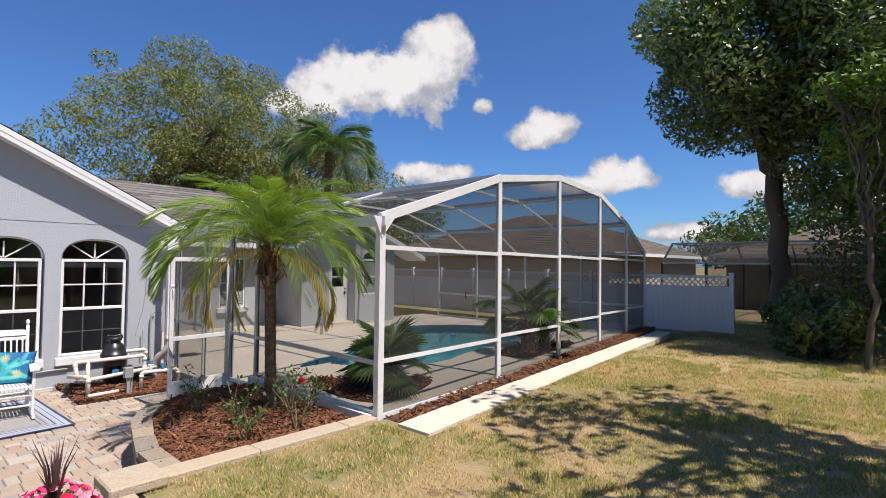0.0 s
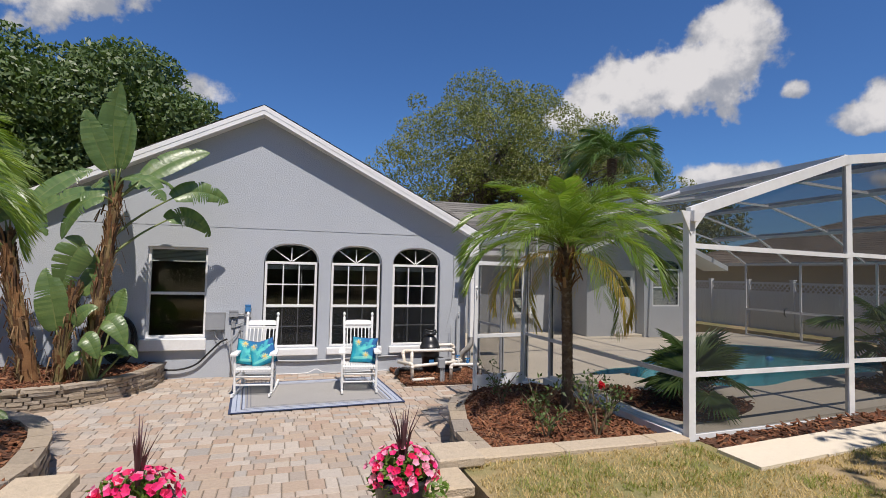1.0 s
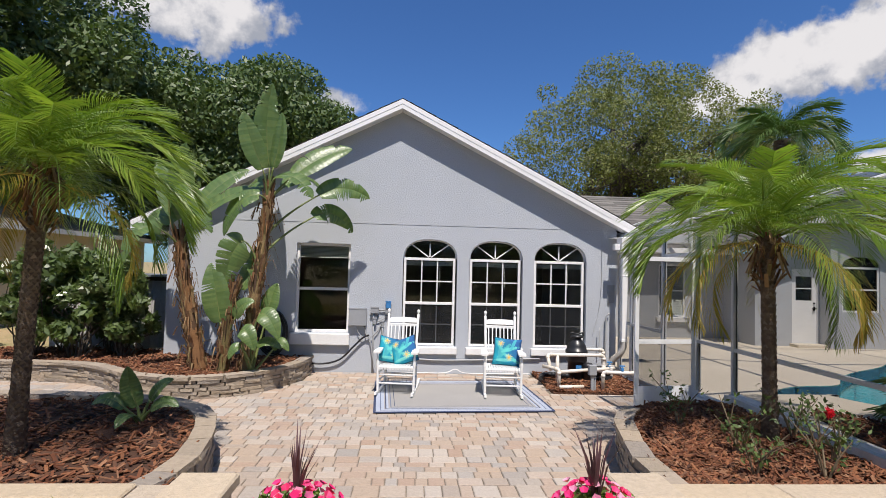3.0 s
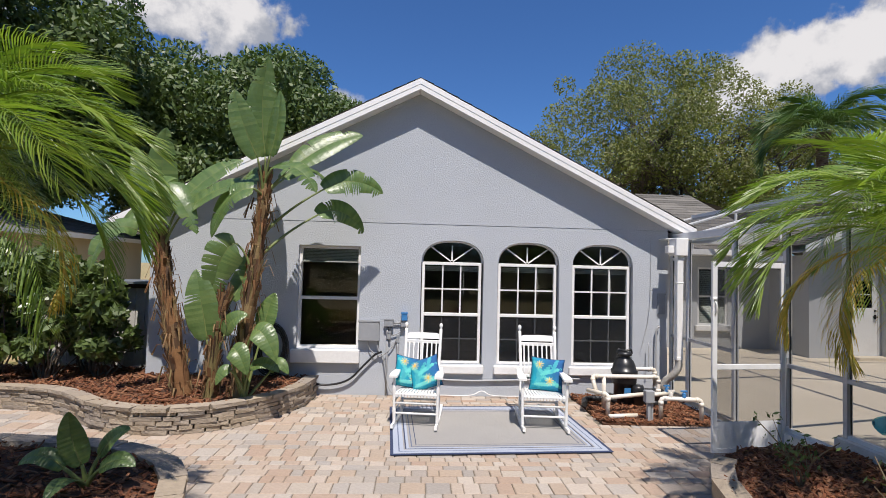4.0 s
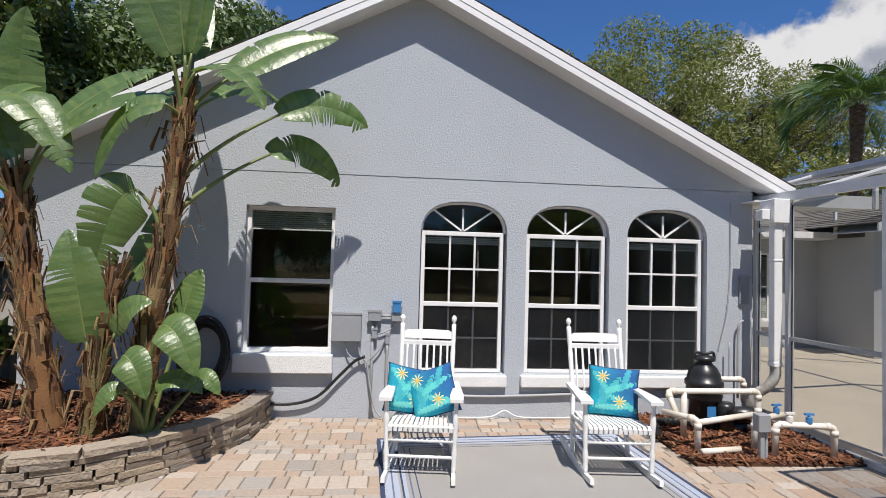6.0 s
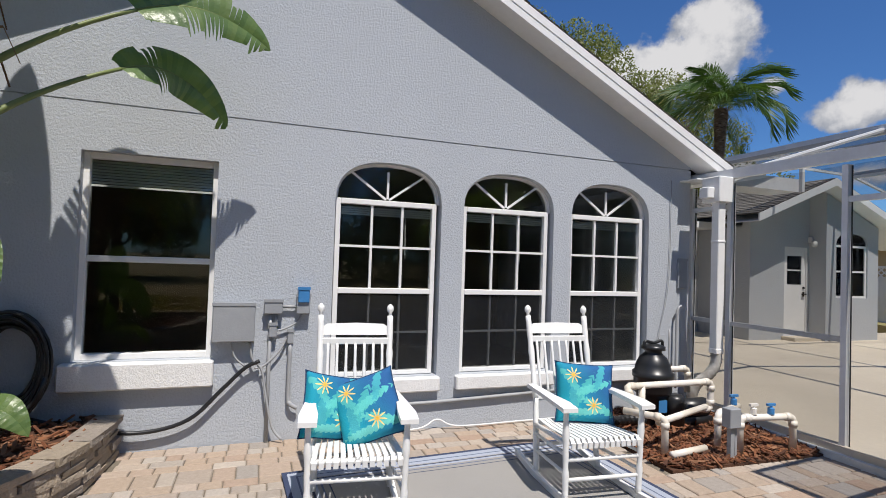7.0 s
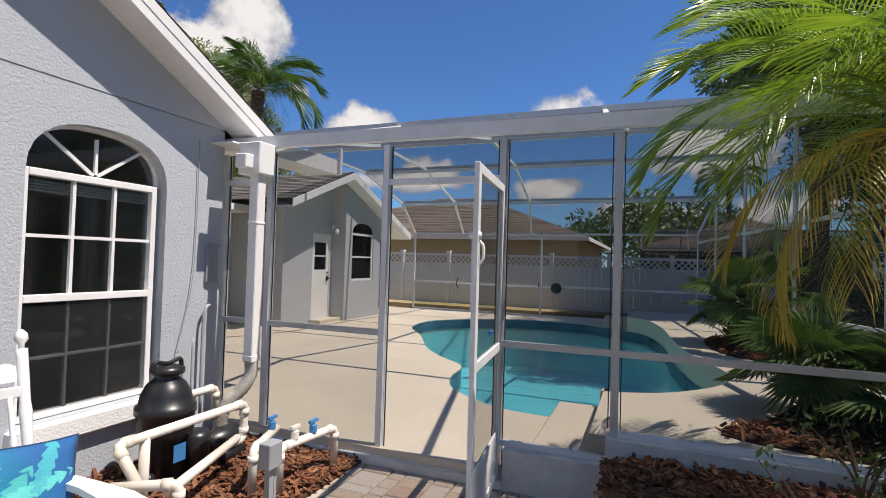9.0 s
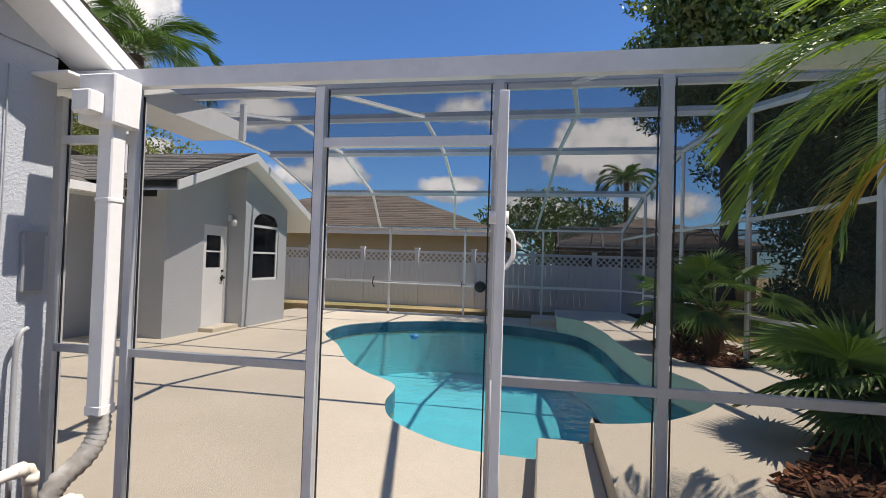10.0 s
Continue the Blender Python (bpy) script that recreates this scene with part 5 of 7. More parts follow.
part("filter_tank", filt, BLACK, eq, "black filter tank with a domed lid", True)
part("tank_label", boxes((3.20, 3.30, -0.582, -0.578, 0.18, 0.30)), BLUE, eq, "pale blue sticker")
part("tank_handle", tube_bm(smooth_line([(3.14, -0.42, 0.80), (3.16, -0.42, 0.86), (3.26, -0.42, 0.84), (3.36, -0.42, 0.86), (3.38, -0.42, 0.80)], 4), 0.016, 8), BLACK, eq, "", True)
mot = bmesh.new()
tube(mot, [(3.50, -0.55, 0.20), (3.52, -0.55, 0.20), (3.80, -0.55, 0.20), (3.84, -0.55, 0.20)], [0.05, 0.095, 0.095, 0.06], 18)
tube(mot, [(3.42, -0.55, 0.04), (3.42, -0.55, 0.30), (3.42, -0.55, 0.34)], [0.10, 0.10, 0.08], 18)
box(mot, 3.5, 3.85, -0.62, -0.48, 0.03, 0.12)
part("motor", mot, BLACK, eq, "black pump motor", True)
pipes = [
    [(2.62, -1.02, 0.30), (2.62, -0.80, 0.52), (3.62, -0.80, 0.52), (3.62, -0.80, 0.26), (3.50, -0.80, 0.26)],
    [(2.80, -0.80, 0.52), (2.80, -0.80, 0.05)],
    [(3.30, -0.35, 0.55), (3.78, -0.35, 0.55), (3.78, -0.35, 0.30)],
    [(2.52, -0.90, 0.34), (2.72, -1.18, 0.34), (2.72, -1.18, 0.04)],
    [(2.72, -1.10, 0.28), (3.56, -0.80, 0.28)],
    [(3.30, -1.18, 0.03), (3.30, -1.18, 0.34), (3.72, -1.02, 0.34)],
    [(3.42, -1.30, 0.03), (3.42, -1.30, 0.33), (3.95, -1.38, 0.33), (3.95, -1.38, 0.02)],
    [(2.70, -1.28, 0.07), (3.12, -1.22, 0.07)],
]
for p in pipes:
    part("pipe", pipe_run(p), PVC, eq, "white plastic pipe", True)
for x, y, z in ((3.62, -1.06, 0.37), (3.55, -1.32, 0.36), (3.72, -1.35, 0.36)):
    bm = lathe([(0.028, 0), (0.028, 0.05), (0.012, 0.055), (0.012, 0.075)], 12, (x, y, z))
    box(bm, x - 0.045, x + 0.045, y - 0.012, y + 0.012, z + 0.07, z + 0.09)
    part("valve", bm, BLUE if x != 3.55 else PVC, eq, "blue valve handle")
part("timer_post", boxes((3.18, 3.22, -1.42, -1.38, 0.02, 0.36), (3.235, 3.26, -1.41, -1.385, 0.02, 0.36)), GREYBOX, eq)
part("timer_box", boxes((3.14, 3.26, -1.45, -1.36, 0.30, 0.46), bevel=0.006), GREYBOX, eq, "grey junction box")
part("drain_hose", tube_bm(smooth_line([(2.5, -0.85, 0.12), (2.6, -0.6, 0.13), (2.85, -0.5, 0.12), (3.1, -0.5, 0.1)], 8), [0.045 if k % 2 else 0.038 for k in range(25)], 12), BLACK, eq, "black ribbed hose")

# ---- downspout ----
ds = thing("downspout", "white gutter downspout ending in a grey ribbed hose", "downspout")
part("leader_box", boxes((3.96, 4.16, -0.52, -0.28, 2.34, 2.62), (3.86, 3.96, -0.46, -0.34, 2.38, 2.50), bevel=0.008), WHITE, ds)
part("pipe", boxes((4.00, 4.10, -0.48, -0.38, 0.72, 2.36), (3.995, 4.105, -0.485, -0.375, 0.70, 0.76), (3.995, 4.105, -0.485, -0.375, 1.9, 1.93), bevel=0.008), WHITE, ds)
el = smooth_line([(4.05, -0.43, 0.72), (4.05, -0.43, 0.60), (4.0, -0.40, 0.48), (3.90, -0.33, 0.36), (3.86, -0.30, 0.22), (3.86, -0.29, 0.03)], 8)
part("ribbed_hose", tube_bm(el, [0.060 if k % 2 else 0.052 for k in range(len(el))], 14), material("dirty_white_hose", (0.50, 0.49, 0.46), 0.6, vary=0.3, scale=10, second=(0.25, 0.23, 0.20), mask_scale=4), ds, "dirty corrugated hose", True)

# ---- electrical things on the wall ----
def wall_box(name, x0, x1, z0, z1, d, label, mat=None, cat="electrical box"):
    bm = boxes((x0, x1, -d, 0.0, z0, z1), bevel=0.006)
    box(bm, x0 - 0.006, x1 + 0.006, -d - 0.006, -d + 0.004, z1 - 0.02, z1 + 0.006)
    return tagged(part(name, bm, mat or GREYBOX), label, cat)


wall_box("electrical_box", -1.0, -0.67, 0.87, 1.19, 0.10, "grey metal service box on the stucco wall")
wall_box("electrical_box", -0.60, -0.45, 1.10, 1.22, 0.08, "small grey junction box on the stucco wall")
wall_box("electrical_box", -0.555, -0.49, 0.90, 1.02, 0.07, "small grey junction box on the stucco wall")
wall_box("electrical_box", -0.335, -0.22, 1.10, 1.27, 0.08, "small grey box with a blue cover on the stucco wall")
wall_box("cover_box", -0.325, -0.23, 1.20, 1.33, 0.10, "bright blue plastic cover on a small box", BLUE, "cover")
wall_box("electrical_box", -0.40, -0.35, 0.84, 0.96, 0.06, "small grey junction box on the stucco wall")
CABLE_G = material("grey_conduit", (0.36, 0.37, 0.38), 0.5)
for nm, pts, r, mat, lab in (
        ("conduit", [(-0.545, -0.035, 1.10), (-0.545, -0.035, 0.0)], 0.016, CABLE_G, "grey conduit pipe on the wall"),
        ("conduit", [(-0.50, -0.035, 1.10), (-0.50, -0.035, 1.0)], 0.014, CABLE_G, "grey conduit pipe on the wall"),
        ("conduit", [(-0.45, -0.035, 1.16), (-0.33, -0.035, 1.16)], 0.014, CABLE_G, "grey conduit pipe on the wall"),
        ("conduit", [(-0.375, -0.035, 0.84), (-0.375, -0.035, 0.40), (-0.36, -0.05, 0.32), (-0.30, -0.05, 0.28)], 0.018, CABLE_G, "grey conduit pipe on the wall"),
        ("cable", [(-0.28, -0.02, 1.10), (-0.33, -0.03, 1.02), (-0.42, -0.03, 0.97), (-0.49, -0.03, 0.95)], 0.009, CABLE_G, "grey cable on the wall"),
        ("cable", [(-0.40, -0.03, 0.90), (-0.46, -0.04, 0.78), (-0.58, -0.05, 0.66), (-0.66, -0.06, 0.64)], 0.009, CABLE_G, "grey cable on the wall"),
        ("cable", [(-0.70, -0.05, 0.86), (-0.68, -0.06, 0.72), (-0.60, -0.06, 0.62), (-0.56, -0.07, 0.40), (-0.50, -0.08, 0.14), (-0.42, -0.1, 0.03)], 0.010, CABLE_G, "grey cable on the wall"),
        ("cable", [(-0.85, -0.05, 0.86), (-0.82, -0.05, 0.74), (-0.74, -0.06, 0.66)], 0.008, CABLE_G, "grey cable on the wall"),
        ("black_cable", [(-2.30, -0.06, 0.34), (-1.9, -0.06, 0.22), (-1.5, -0.06, 0.16), (-1.15, -0.06, 0.24), (-0.90, -0.06, 0.48), (-0.74, -0.06, 0.64), (-0.62, -0.06, 0.70)], 0.017, BLACK, "thick black cable hanging along the wall"),
        ("conduit", [(-0.2, -0.03, 0.30), (0.6, -0.03, 0.25), (1.3, -0.03, 0.26), (2.4, -0.03, 0.30), (2.6, -0.03, 0.30)], 0.018, CABLE_G, "grey conduit pipe low on the wall"),
        ("white_cord", [(-0.15, -0.10, 0.03), (0.3, -0.06, 0.02), (0.8, -0.09, 0.03), (1.0, -0.05, 0.09), (1.2, -0.10, 0.03), (1.9, -0.07, 0.02), (2.4, -0.09, 0.03)], 0.008, WHITE, "white cord on the pavers by the wall"),
        ("grey_wire", [(3.78, -0.02, 2.62), (3.78, -0.02, 1.75), (3.74, -0.03, 1.30), (3.66, -0.03, 0.95), (3.62, -0.04, 0.80)], 0.004, CABLE_G, "thin wire hanging down the wall"),
        ("stub_pipe", [(3.93, -0.05, 1.18), (3.88, -0.06, 1.15), (3.86, -0.06, 1.0), (3.86, -0.06, 0.25)], 0.014, CABLE_G, "thin grey pipe on the wall"),
        ("stub_pipe", [(3.72, -0.10, 0.92), (3.72, -0.10, 0.45)], 0.009, CABLE_G, "thin grey pipe on the wall")):
    line = pts if nm == "conduit" and len(pts) == 2 else smooth_line(pts, 6)
    tagged(part(nm, tube_bm(line, r, 8), mat, None, "", True), lab, nm.replace("_", " "))
# cast shadow of the downspout's leader box, built as a thin grey plate
wall_box("meter_cover", 3.90, 4.03, 1.38, 1.72, 0.03, "thin grey plate standing for the leader box shadow on the wall", GREYBOX, "plate")
# coiled hose
hb = bmesh.new()
rnd = random.Random(8)
loop, R, cx_, cz_ = [], 0.27, -2.34, 0.74
for k in range(14 * 26):
    a = k * math.tau / 26
    if k % 26 == 0:
        R1, dx_, dz_ = 0.22 + 0.10 * rnd.random(), rnd.uniform(-0.02, 0.02), rnd.uniform(-0.04, 0.03)
    R += (R1 - R) * 0.15
    cx_ += (-2.34 + dx_ - cx_) * 0.15
    cz_ += (0.74 + dz_ - cz_) * 0.15
    loop.append((cx_ + math.cos(a) * R * 0.82, -0.05 - 0.012 * k / 26 + 0.01 * math.sin(3 * a), cz_ + math.sin(a) * R * 1.25))
tube(hb, loop, 0.014, 7)
tagged(part("garden_hose", hb, BLACK, None, "", True), "black garden hose coiled in a hanging bundle on the wall", "garden hose")

# ---- leaves ----
BANANA = tinted("banana_leaf", [(0.085, 0.145, 0.045), (0.105, 0.17, 0.055), (0.14, 0.20, 0.065)], 0.33, scale=6, bump=0.25, bump_scale=30, thin=0.22, spec=0.6)
STALK = material("leaf_stalk", (0.16, 0.20, 0.06), 0.5, vary=0.2)
FIBRE = tinted("dry_leaf_sheath", [(0.13, 0.06, 0.028), (0.22, 0.11, 0.045), (0.07, 0.04, 0.024), (0.32, 0.20, 0.10), (0.16, 0.13, 0.05)], 0.85, scale=30, bump=0.6)
FROND = tinted("palm_leaflet", [(0.12, 0.20, 0.035), (0.155, 0.24, 0.04), (0.21, 0.27, 0.05), (0.13, 0.21, 0.04)], 0.38, scale=4, bump=0, thin=0.35, spec=0.6)
FROND_DARK = tinted("dark_palm_leaflet", [(0.05, 0.10, 0.025), (0.07, 0.13, 0.03), (0.09, 0.15, 0.04)], 0.45, scale=4, bump=0, thin=0.2)
FROND_OLD = tinted("yellowing_leaflet", [(0.46, 0.33, 0.07), (0.30, 0.27, 0.05), (0.48, 0.29, 0.07), (0.22, 0.24, 0.05)], 0.5, scale=4, bump=0, thin=0.3)
FAN = tinted("fan_palm_leaf", [(0.085, 0.15, 0.05), (0.11, 0.18, 0.055), (0.14, 0.21, 0.065)], 0.4, scale=5, bump=0.1, thin=0.2)
TRUNK = tinted("palm_trunk_scale", [(0.13, 0.09, 0.06), (0.20, 0.15, 0.10), (0.10, 0.07, 0.05), (0.25, 0.20, 0.15)], 0.95, scale=30, bump=0.8)
BARK = material("tree_bark", (0.14, 0.115, 0.09), 0.95, vary=0.3, scale=12, bump=1.0, bump_scale=14, stretch=(1, 1, 0.3))


def frond_mesh(length, pairs, leaf_len, droop, mat, seed, name, width=0.016, vee=0.5, sag=0.55):
    """A feather leaf: an arching rib along +x with two rows of narrow leaflets."""
    rnd = random.Random(seed)
    verts, faces = [], []
    rib = []
    for k in range(17):
        f = k / 16
        a = droop * f ** 1.4
        rib.append((f, a))
    pts, p, ang = [], Vector((0, 0, 0)), 0.0
    for k in range(17):
        pts.append(p.copy())
        ang = -droop * (k / 16) ** 1.3
        p = p + Vector((math.cos(ang), 0, math.sin(ang))) * length / 16
    for k in range(16):            # rib
        r0, r1 = 0.011 * (1 - k / 17), 0.011 * (1 - (k + 1) / 17)
        i = len(verts)
        for q, r in ((pts[k], r0), (pts[k + 1], r1)):
            verts += [q + Vector((0, -r, 0)), q + Vector((0, r, 0)), q + Vector((0, 0, -r))]
        faces += [(i, i + 1, i + 4, i + 3), (i + 1, i + 2, i + 5, i + 4), (i + 2, i, i + 3, i + 5)]
    for j in range(pairs):
        f = 0.12 + 0.88 * j / (pairs - 1)
        k = min(15, int(f * 16))
        q = pts[k].lerp(pts[k + 1], f * 16 - k)
        d = (pts[k + 1] - pts[k]).normalized()
        up = Vector((-d.z, 0, d.x))
        L = leaf_len * (0.45 + 0.55 * math.sin(math.pi * min(1, f * 0.93 + 0.08)) ** 0.6) * rnd.uniform(0.88, 1.08)
        for s in (-1, 1):
            spread = 0.95 - 0.55 * f
            v = (d * (0.40 + 0.55 * f) + Vector((0, s, 0)) * (spread + 0.15) + up * (vee * (1 - f * 0.6) + rnd.uniform(-0.12, 0.12))).normalized()
            hang = Vector((0, 0, -1))
            a = q
            g = sag * rnd.uniform(0.6, 1.3)
            b = q + v * L * 0.40 + hang * L * 0.10 * g
            c = q + v * L * (0.78 - 0.10 * g) + hang * L * 0.42 * g
            e = q + v * L * (1.0 - 0.28 * g) + hang * L * 0.88 * g
            n = v.cross(Vector((0, 0, 1))).normalized() * width / 2
            i = len(verts)
            verts += [a - n * 0.5, a + n * 0.5, b - n, b + n, c - n * 0.75, c + n * 0.75, e]
            faces += [(i, i + 1, i + 3, i + 2), (i + 2, i + 3, i + 5, i + 4), (i + 4, i + 5, i + 6)]
    return raw_mesh(name, verts, faces, mat)


def palm(name, at, trunk_h, lean, fronds, length, leaf_len, label, seed, old=7, r=0.066, width=0.0105, boots=True, droop=1.95, dark=False):
    rnd = random.Random(seed)
    p = thing(name, label, "palm tree", at=at, turn=rnd.uniform(0, 20))
    top = Vector((lean[0], lean[1], trunk_h))
    bm = bmesh.new()
    n = int(trunk_h / 0.028)
    for k in range(n):              # ringed trunk of leaf scars
        f = k / n
        c = top * f + Vector((0, 0, 0)) - Vector((lean[0], lean[1], 0)) * 0.3 * f * (1 - f)
        rr = r * (1.25 - 0.25 * min(1, f * 4)) * (1.0 + (0.35 * max(0, f - 0.8) / 0.2))
        sides = 8
        for j in range(sides):
            a = (j + 0.5 * (k % 2)) * math.tau / sides + rnd.uniform(-0.08, 0.08)
            o = Vector((math.cos(a), math.sin(a), 0))
            t = Vector((-math.sin(a), math.cos(a), 0))
            w_ = rr * 0.42
            b = c + o * rr * 0.88
            v = [bm.verts.new(b - t * w_ - Vector((0, 0, 0.02))), bm.verts.new(b + t * w_ - Vector((0, 0, 0.02))), bm.verts.new(b + o * rr * rnd.uniform(0.10, 0.28) + Vector((0, 0, 0.022)))]
            bm.faces.new(v)
    tube(bm, [top * (k / 10) - Vector((lean[0], lean[1], 0)) * 0.3 * (k / 10) * (1 - k / 10) for k in range(11)], [r * 0.93 * (1.2 - 0.2 * min(1, k / 2.5)) for k in range(11)], 10)
    part("trunk", bm, TRUNK, p, "rough ringed trunk")
    if boots:
        bt = bmesh.new()
        for k in range(70):         # old leaf bases and fibres below the crown
            a, f = rnd.uniform(0, math.tau), rnd.random()
            o = Vector((math.cos(a), math.sin(a), 0))
            b = top + Vector((0, 0, -0.55 + 0.6 * f)) + o * r * 0.9
            e = b + o * rnd.uniform(0.03, 0.12) + Vector((0, 0, rnd.uniform(0.05, 0.20)))
            bar(bt, b, e, rnd.uniform(0.015, 0.035), 0.01, o)
        for k in range(40):         # dry hanging strips
            a = rnd.uniform(0, math.tau)
            o = Vector((math.cos(a), math.sin(a), 0))
            b = top + o * r * 1.3 + Vector((0, 0, rnd.uniform(-0.15, 0.08)))
            bar(bt, b, b + o * rnd.uniform(0.03, 0.14) + Vector((0, 0, -rnd.uniform(0.12, 0.35))), rnd.uniform(0.012, 0.03), 0.006, o)
        part("crown_shaft", bt, FIBRE, p, "brown dry leaf bases")
    green = [frond_mesh(length * s, 52 if dark else 54, leaf_len, d, FROND_DARK if dark else FROND, seed + i, "frond", width, 0.25 if dark else 0.42, 0.7 if dark else 0.5) for i, (s, d) in enumerate(((1.0, droop), (0.95, droop * 0.9), (0.8, droop * 0.72)))]
    dry = [frond_mesh(length * 0.85, 46, leaf_len * 0.85, droop * 1.0, FROND_OLD, seed + 7, "frond", width, 0.35, 0.7)]
    for k in range(fronds):
        f = k / fronds
        az = k * 137.5 + rnd.uniform(-12, 12)
        is_old = k < old
        tilt = (14 + 58 * f ** 1.1) if not is_old else rnd.uniform(-14, 16)
        if dark:
            tilt = tilt + 8
        me = dry[0] if is_old and rnd.random() < 0.75 else green[0 if f < 0.5 else (1 if f < 0.8 else 2)]
        ob = new("frond", me)
        ob.parent = p
        ob.matrix_local = Matrix.Translation(top + Vector((0, 0, -0.08 + 0.12 * f))) @ pose(0, 0, 0, rnd.uniform(-18, 18), -min(tilt, 82), az)
        if me is dry[0]:
            ob["label"] = "yellowing drooping frond"
    return p


palm("date_palm", (3.66, -4.82, 0.36), 2.0, (-0.08, -0.05), 46, 1.52, 0.34, "dwarf date palm with arching green and yellowing fronds in mulch", 3)
palm("date_palm", (-3.02, -5.30, 0.36), 2.32, (0.06, 0.08), 46, 1.40, 0.34, "dwarf date palm with arching green and yellowing fronds in mulch", 17)
palm("queen_palm", (13.3, 8.2, 0.0), 7.0, (0.3, 0.0), 20, 2.5, 0.75, "tall queen palm with drooping dark green fronds behind the house", 29, 0, 0.16, 0.030, False, 2.3, True)
palm("queen_palm", (46.0, -9.5, 0.0), 8.6, (0.4, 0.0), 20, 2.9, 0.75, "tall queen palm with drooping green fronds far away", 31, 0, 0.18, 0.045, False, 2.2, True)


def bend(a, b, c, n):
    """Points on a smooth bow from a through b to c."""
    a, b, c = Vector(a), Vector(b), Vector(c)
    k = b * 2 - (a + c) * 0.5
    return [a * (1 - f) ** 2 + k * 2 * f * (1 - f) + c * f ** 2 for f in [i / n for i in range(n + 1)]]


def paddle(bm_leaf, bm_rib, root, base, mid, tip, wide, face, seed, torn=0.06):
    """A paddle leaf: a stalk from root to base, then a ribbed blade bowed from base over mid to tip, its upper side turned to face."""
    rnd = random.Random(seed)
    root, base = Vector(root), Vector(base)
    n = 26
    line = bend(base, mid, tip, n)
    d0 = (line[1] - line[0]).normalized()
    L = (base - root).length
    stalk = bend(root, root.lerp(base, 0.55) - d0 * L * 0.10 + Vector((0, 0, 0.04 * L)), base, 8)
    tube(bm_rib, stalk, [0.024 - 0.012 * k / 8 for k in range(9)], 7)
    tube(bm_rib, [p - Vector(face).normalized() * 0.004 for p in line], [max(0.002, 0.011 * (1 - k / n)) for k in range(n + 1)], 6)
    rows = []
    for k, p in enumerate(line):
        f = k / n
        d = (line[min(k + 1, n)] - line[max(k - 1, 0)]).normalized()
        side = d.cross(Vector(face)).normalized()
        up = side.cross(d).normalized()
        w_ = wide * 0.5 * (math.sin(math.pi * min(1.0, 0.035 + f * 0.965) ** 0.72) ** 0.62 if f < 1 else 0.03)
        rows.append((p, side, up, w_, w_ * rnd.uniform(0.985, 1.01), w_ * rnd.uniform(0.985, 1.01)))
    for s in (-1, 1):
        slip = 0.0
        for k in range(n):
            p0, s0, u0, w0, a0, b0 = rows[k]
            p1, s1, u1, w1, a1, b1 = rows[k + 1]
            e0, e1 = (a0, a1) if s < 0 else (b0, b1)
            if rnd.random() < torn * (1 if k > 4 else 0):
                slip = rnd.uniform(0.02, 0.06)
            gap = (p1 - p0) * (0.28 if slip else 0.0)
            ridge = 0.0012 * (1 if k % 2 else -1)
            drop = Vector((0, 0, -slip))
            ring0, ring1 = [], []
            for q, ring, pp, ss, uu, ee, g in ((0, ring0, p0, s0, u0, e0, gap), (1, ring1, p1, s1, u1, e1, -gap)):
                for h, lift in ((0.0, 0.0), (0.35, 0.10), (0.72, 0.12), (1.0, 0.05)):
                    ring.append(bm_leaf.verts.new(pp + ss * s * ee * h + uu * (ee * lift + ridge * h * (1 - 2 * q)) + (drop + g) * h * h))
            slip *= 0.55
            slip = slip if slip > 0.012 else 0.0
            for h in range(3):
                bm_leaf.faces.new((ring0[h], ring1[h], ring1[h + 1], ring0[h + 1]))


